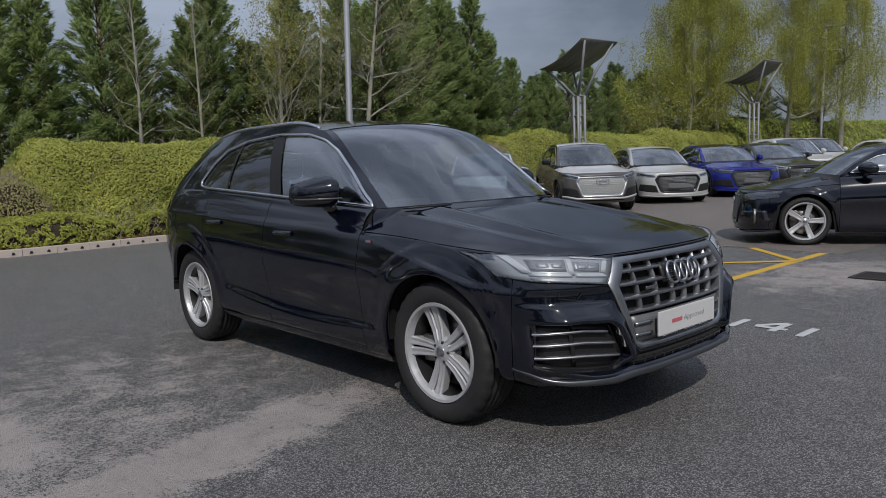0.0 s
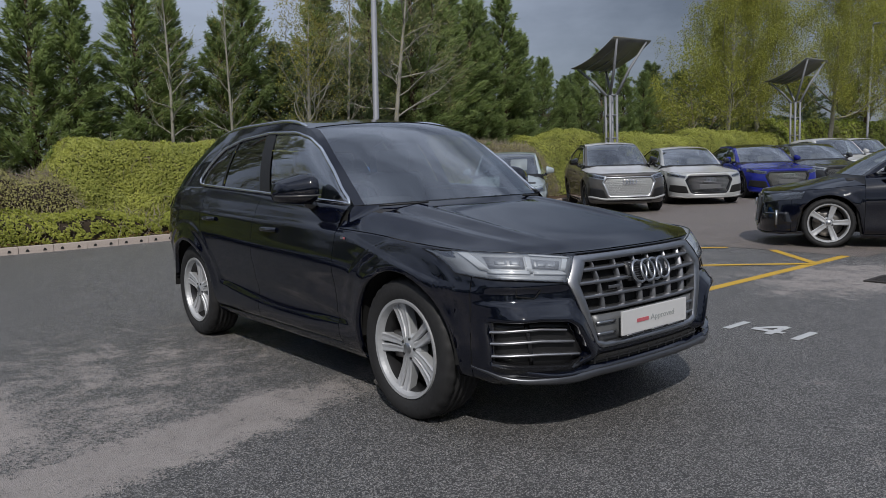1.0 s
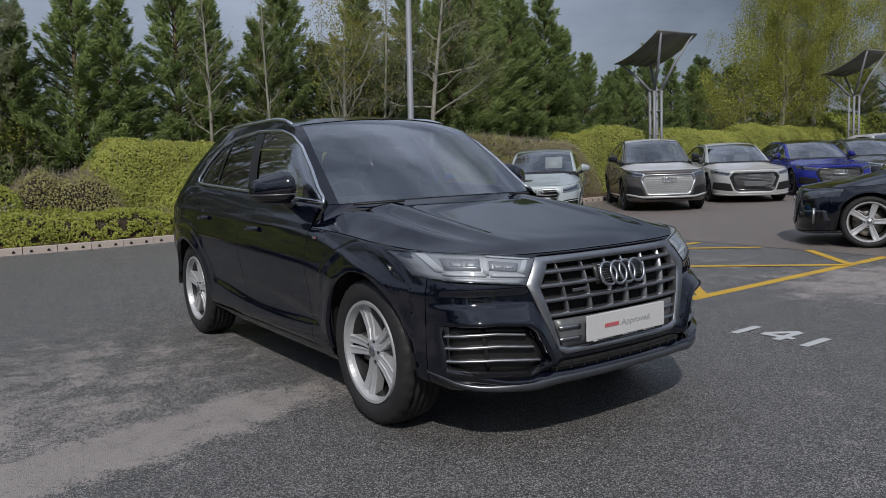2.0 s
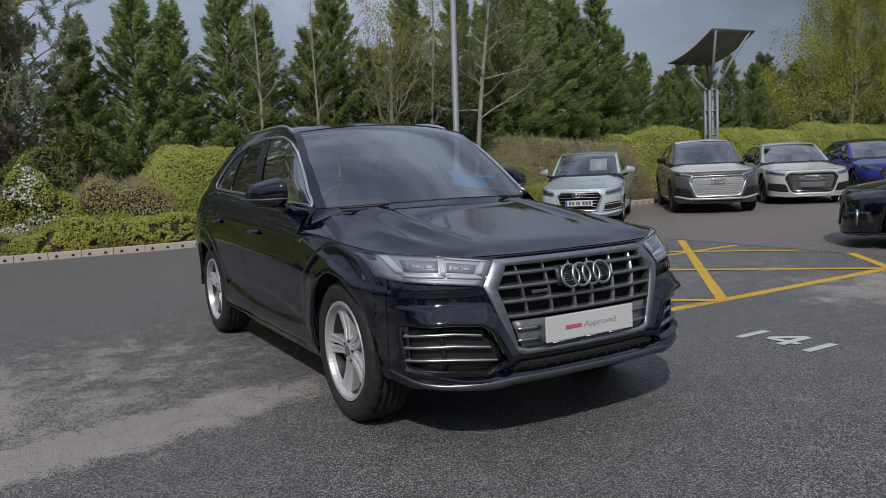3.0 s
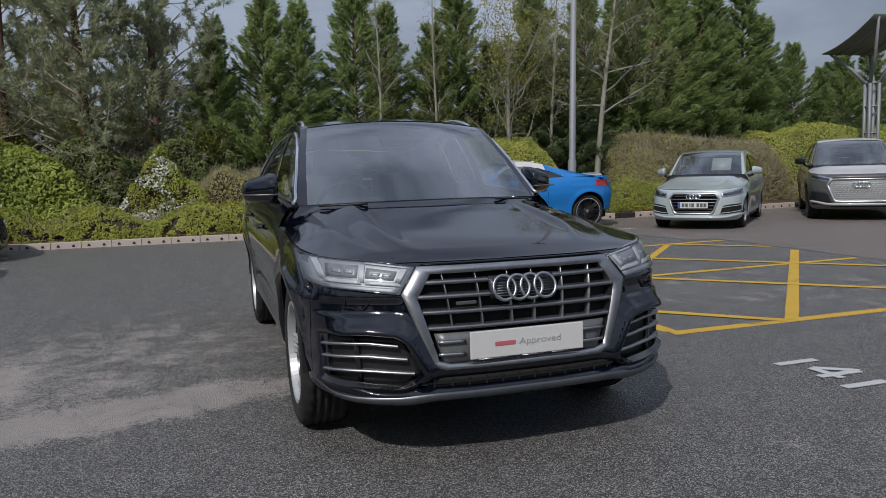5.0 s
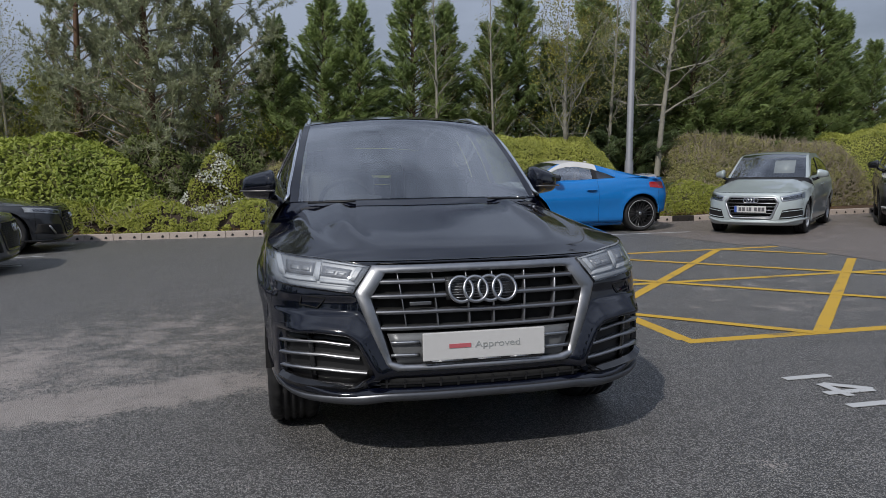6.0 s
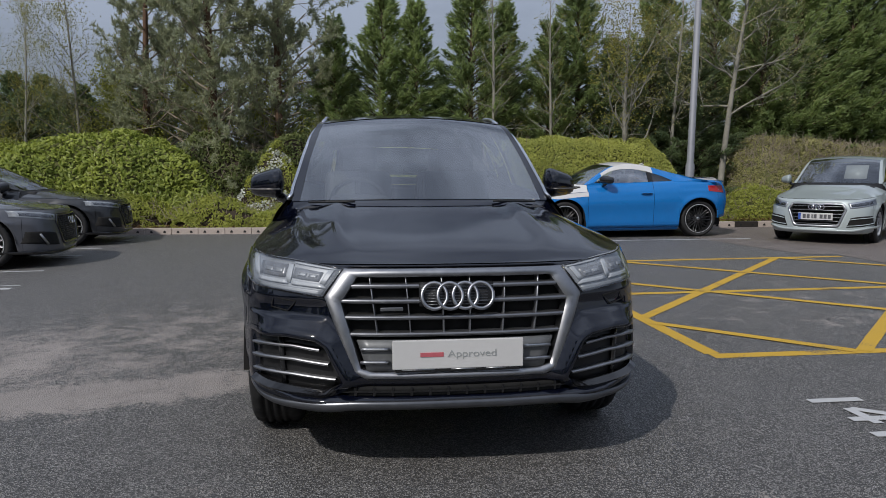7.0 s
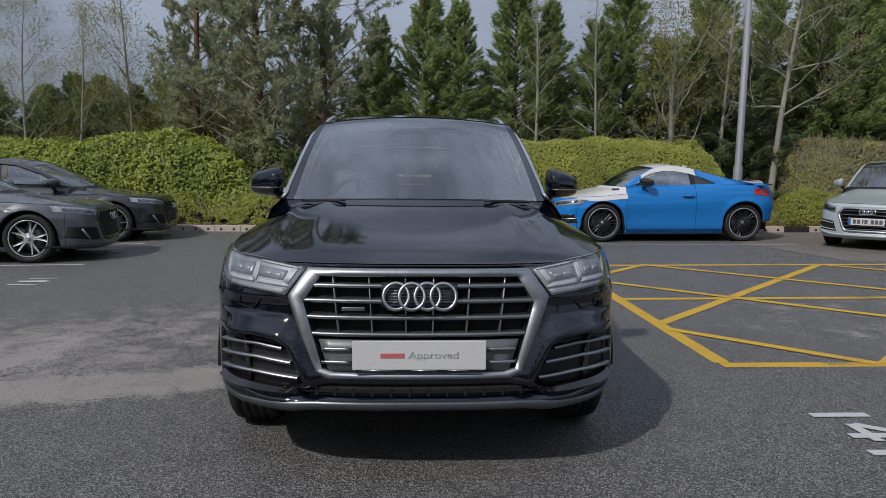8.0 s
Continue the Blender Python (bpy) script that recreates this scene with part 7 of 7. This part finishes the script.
def open_tree(label, h, seed, bark, leaf, trunk_r=0.07, lean=(0, 0), leaf_n=5, leaf_size=0.05, spread=1.0, limbs=14, first=0.25, depth=2, weep=0.0, cloud=0.10, name="tree", flat=0.35):
    """Deciduous tree in spring: slender trunk, forking limbs, scattered small leaves."""
    r = np.random.default_rng(seed)
    tree = tagged(new(name), label, "tree")
    bm = bmesh.new()
    spine = [Vector((lean[0] * t * h + 0.05 * math.sin(5 * t + seed), lean[1] * t * h + 0.05 * math.cos(4 * t), h * t)) for t in np.linspace(0, 1, 9)]
    spine[0].z = -0.2
    tube(bm, spine, [trunk_r * (1 - 0.86 * t) for t in np.linspace(0, 1, 9)], 9)
    part("trunk", bm, bark, tree)
    bm = bmesh.new()
    tips = []
    for k in range(limbs):
        f = first + (1 - first) * (k + r.uniform()) / limbs
        i = f * 8
        p = spine[min(int(i), 7)].lerp(spine[min(int(i) + 1, 8)], i - int(i))
        az = k * 2.4 + r.normal() * 0.4
        d = Vector((math.cos(az), math.sin(az), flat + 0.9 * f + r.normal() * 0.15))
        branching(bm, r, p, d, spread * (1.15 - 0.75 * f) * r.uniform(0.6, 1.15), trunk_r * 0.42 * (1.15 - f), depth, tips)
    tagged(part("branchwork", bm, bark, tree), kind="stuff")
    if leaf is not None and leaf_n:
        cs, al = [], []
        bm = bmesh.new()
        for p, d in tips:
            if weep:
                l = weep * r.uniform(0.4, 1.2)
                q = [np.array(p), np.array(p) + np.array([d.x * 0.25, d.y * 0.25, -0.1]) * l, np.array(p) + np.array([d.x * 0.32, d.y * 0.32, -1.0]) * l]
                tube(bm, [tuple(v) for v in q], [0.005, 0.004, 0.002], 3, caps=False)
                t = r.uniform(0, 1, leaf_n)
                c = np.array([np.interp(t, (0, 0.3, 1), [v[i] for v in q]) for i in range(3)]).T + r.normal(size=(leaf_n, 3)) * cloud * 0.5
            else:
                c = np.array(p) + r.normal(size=(leaf_n, 3)) * cloud
            cs.append(c), al.append(r.normal(size=(leaf_n, 3)) + np.array([0, 0, -0.5 if weep else 0.3]))
        c, a = np.concatenate(cs), np.concatenate(al)
        if weep:
            tagged(part("twig_curtain", bm, M_TWIG_DK, tree), kind="stuff")
        else:
            bm.free()
        part("crown", leaf_mesh("crown", leaf, leaves(c, a, unit(r.normal(size=(len(c), 3)) + (0, 0, 0.6)), leaf_size * r.uniform(0.7, 1.3, len(c)), leaf_size * 0.6)), None, tree)
    return tree


def pine(label, h, seed, spread=1.5):
    """Scots pine: bare lower trunk, crooked limbs, tufts of long grey-green needles."""
    r = np.random.default_rng(seed)
    tree = tagged(new("pine_tree"), label, "tree")
    bm = bmesh.new()
    tube(bm, [(0, 0, -0.2), (0.06, 0.02, h * 0.35), (-0.04, 0.05, h * 0.7), (0.02, 0, h)], [0.13, 0.10, 0.06, 0.02], 9)
    part("trunk", bm, M_PINEBARK, tree)
    bm, tips = bmesh.new(), []
    for k in range(64):
        f = 0.12 + 0.88 * (k + r.uniform()) / 64
        az = k * 2.4 + r.normal() * 0.5
        branching(bm, r, (0.02, 0.02, h * f), (math.cos(az), math.sin(az), 0.10 + 0.7 * f), spread * (1.12 - 0.72 * f) * r.uniform(0.7, 1.1) * 0.62, 0.035 * (1.2 - f), 2, tips, 0.5, 0.16, 5)
    tagged(part("branchwork", bm, M_TWIG, tree), kind="stuff")
    c, a = [], []
    for p, d in tips:
        n = 32
        dirs = unit(r.normal(size=(n, 3)) * 0.75 + np.array(d) * 0.7 + np.array([0, 0, 0.25]))
        ax = np.array(p) - np.array(d) * r.uniform(0, 0.22, (n, 1))
        c.append(ax + dirs * 0.055), a.append(dirs)
    c, a = np.concatenate(c), np.concatenate(a)
    part("crown", leaf_mesh("crown", L_PINE, leaves(c, a, unit(r.normal(size=(len(c), 3))), 0.16 * r.uniform(0.7, 1.2, len(c)), 0.026, 0.1)), None, tree)
    return tree


def plant(tree, x, y, turn=0.0, k=1.0):
    m = Matrix.Translation((x, y, ground_z(x, y) + 0.05)) @ Matrix.Shear("XY", 4, (LEAN.x, LEAN.y)) @ Matrix.Rotation(radians(turn), 4, "Z") @ Matrix.Diagonal((k, k, k, 1))
    tree.matrix_world = Matrix.LocRotScale(m.translation, Euler((radians(1.3), 0, radians(turn))), (k, k, k))
    return tree


def again(tree, x, y, turn, k):
    c = copy_thing(tree, Matrix())
    return plant(c, x, y, turn, k)


GREEN, DARK = "dense green conifer with feathery rising branches", "dark green conifer standing behind others"
con = [plant(conifer(GREEN, 5.1, 1.15, 11, L_CONIFER, 150, 170, 0.13), 1.2, 14.9, 0), plant(conifer(GREEN, 4.7, 1.22, 12, L_CONIFER, 140, 170, 0.13, droop=0.0), 4.6, 15.2, 40), plant(conifer(GREEN, 5.3, 1.12, 13, L_CONIFER, 160, 160, 0.13), 9.9, 14.3, 80, 1.2)]
dkc = [plant(conifer(DARK, 4.9, 1.7, 14, L_CONIFER_DK, 150, 130, 0.18), -0.4, 17.2, 0, 0.74), plant(conifer(DARK, 4.7, 1.9, 15, L_CONIFER_DK, 140, 130, 0.18), 6.4, 15.6, 30, 0.92)]
for i, (x, y, k, w) in enumerate([(-0.8, 15.1, 0.92, 0), (0.3, 14.9, 1.12, 1), (2.6, 15.2, 1.18, 0), (3.6, 15.6, 1.0, 2), (5.6, 15.6, 1.2, 0), (7.6, 15.2, 1.25, 1), (8.9, 14.9, 1.2, 0), (10.9, 14.6, 1.3, 1), (11.9, 15.0, 1.25, 0), (12.9, 15.0, 1.15, 2), (10.6, 15.8, 1.1, 2),
                                  (13.6, 15.4, 1.2, 0), (14.5, 15.3, 1.22, 2), (15.3, 15.4, 1.02, 0), (16.4, 15.3, 0.95, 1), (17.5, 15.2, 0.75, 0), (18.6, 15.3, 0.9, 1), (19.7, 15.3, 0.93, 2), (20.8, 15.2, 0.85, 2), (22.3, 15.4, 0.85, 0)]):
    again(con[w], x, y, 57 * i + 20, k)
for i, (x, y, k, w) in enumerate([(-2.9, 17.2, 0.6, 0), (-4.4, 17.0, 0.6, 1), (2.0, 17.0, 0.72, 0), (4.2, 17.3, 0.76, 1), (8.3, 16.8, 0.95, 0), (9.6, 17.0, 0.92, 1), (12.2, 16.6, 0.9, 0), (14.0, 16.8, 0.85, 1), (17.0, 17.0, 0.86, 0), (20.0, 17.2, 0.9, 1), (6.9, 14.2, 0.85, 0), (7.9, 13.9, 0.8, 1),
                                  (24.5, 16.5, 1.0, 0), (27.5, 17.0, 1.0, 1), (31, 17.5, 1.05, 0), (35, 18, 1.1, 1), (39, 17, 1.1, 0), (43, 16, 1.1, 1)]):
    again(dkc[w], x, y, 71 * i, k)
for i in range(15):
    again(dkc[i % 2], -5.6 - 0.75 * i, 16.7 + 0.6 * math.sin(2.3 * i), 83 * i, 0.66 + 0.07 * math.sin(3.1 * i))
    again(dkc[(i + 1) % 2], -5.9 - 0.95 * i, 18.4 + 0.5 * math.sin(1.7 * i), 47 * i, 0.74 + 0.06 * math.sin(2.1 * i))
plant(pine("tall scots pine with grey-green needle tufts", 8.2, 21, 2.4), -3.6, 14.2)
again(bpy.data.objects["pine_tree"], -5.3, 15.2, 130, 0.9)
again(bpy.data.objects["pine_tree"], -2.2, 15.0, 60, 0.95)
PALE = "slender tree with pale bark and few opening leaves"
plant(open_tree(PALE, 6.0, 31, M_PALEBARK, L_BUD, 0.055, (0.004, 0), 3, 0.035, 0.8, 22, 0.3, cloud=0.05), 2.95, 14.2)
plant(open_tree(PALE, 5.6, 32, M_PALEBARK, L_BUD, 0.05, (0, 0), 3, 0.035, 0.7, 20, 0.3, cloud=0.05), 4.4, 14.2)
plant(open_tree("spreading bare tree with pale forked limbs and yellow-green buds", 4.5, 33, M_PALEBARK, L_BUD, 0.085, (0.0, 0), 4, 0.05, 1.6, 18, 0.28, 3, 0, 0.06), 5.85, 12.95)
plant(open_tree(PALE, 6.6, 34, M_PALEBARK, L_TWIGGY, 0.085, (0.095, 0), 5, 0.04, 1.5, 22, 0.36, 3, 0, 0.06, flat=0.0), 8.05, 12.75)
plant(open_tree(PALE, 6.2, 35, M_PALEBARK, L_TWIGGY, 0.055, (0.01, 0), 5, 0.04, 1.1, 20, 0.25, 3, 0, 0.06, flat=0.1), 7.2, 13.4)
plant(open_tree("small bare tree with upright branches", 4.6, 36, M_PALEBARK, L_BUD, 0.04, (0.02, 0), 2, 0.03, 0.9, 12, 0.3, 2, cloud=0.05), 17.0, 13.2)
greening = plant(open_tree("young tree with fresh yellow-green leaves behind a pine", 3.6, 41, M_TWIG, L_BIRCH, 0.05, (0.02, 0), 14, 0.07, 1.3, 20, 0.15, 2, 0, 0.16), -4.3, 15.8)
again(greening, -2.4, 15.9, 120, 1.05)
again(greening, -6.2, 15.4, 40, 0.85)
again(greening, -1.0, 15.6, 200, 0.9)
birch = plant(open_tree("weeping birch with light green young leaves and pale trunk", 8.6, 37, M_PALEBARK, L_BIRCH, 0.13, (0.05, 0), 84, 0.070, 2.3, 30, 0.28, 2, 1.1, 0.26), 27.2, 14.6)
again(greening, 25.2, 14.9, 120, 1.35)
again(greening, 23.4, 15.6, 320, 1.0)
again(birch, 29.6, 14.4, 200, 1.0)
again(birch, 33.0, 12.8, 300, 1.0)
again(birch, 38.0, 12.0, 40, 1.1)
bronze = plant(open_tree("tree with bronze young leaves", 8.0, 38, M_BARK, L_BRONZE, 0.12, (0.0, 0), 16, 0.09, 2.0, 22, 0.3, 2, 0, 0.2), 40.5, 14.2)
bare = plant(open_tree("bare slender tree with thin branches", 5.0, 39, M_PALEBARK, L_BUD, 0.045, (0.05, 0), 6, 0.035, 1.1, 18, 0.2, 3, cloud=0.10), -9.0, 14.2)
again(bare, -7.6, 13.9, 100, 0.95)
again(bare, -11.0, 14.8, 200, 1.1)
again(bare, -13.0, 15.5, 20, 1.2)
again(bare, -6.6, 14.8, 250, 1.15)

# planting added round the car park, out of view, for the cars to reflect
far = plant(conifer("unseen conifer added for the cars to reflect", 5.4, 2.0, 16, L_CONIFER_DK, 60, 60, 0.36), -21.5, 13.5, 0)
for i in range(24):
    again(far, -21.5 + RNG.uniform(-1.2, 1.2), 11.0 - 1.75 * i + RNG.uniform(-0.6, 0.6), 41 * i, RNG.uniform(0.75, 1.5))
for i in range(34):
    again(far, -20 + 1.75 * i + RNG.uniform(-0.6, 0.6), -27.5 + RNG.uniform(-1.2, 1.2), 67 * i, RNG.uniform(0.75, 1.5))
hedge("hedge", "unseen green hedge added at the side for reflections", [(-19.6, 12.5), (-19.4, 0), (-19.6, -26)], 1.6, 2.0, L_PRIVET, 0.16, 60, 0.5, 0.3)
hedge("hedge", "unseen long green hedge added behind the camera for reflections", [(-19, -26), (10, -26.3), (38, -26)], 1.6, 2.1, L_LAUREL, 0.18, 50, 0.5, 0.3)
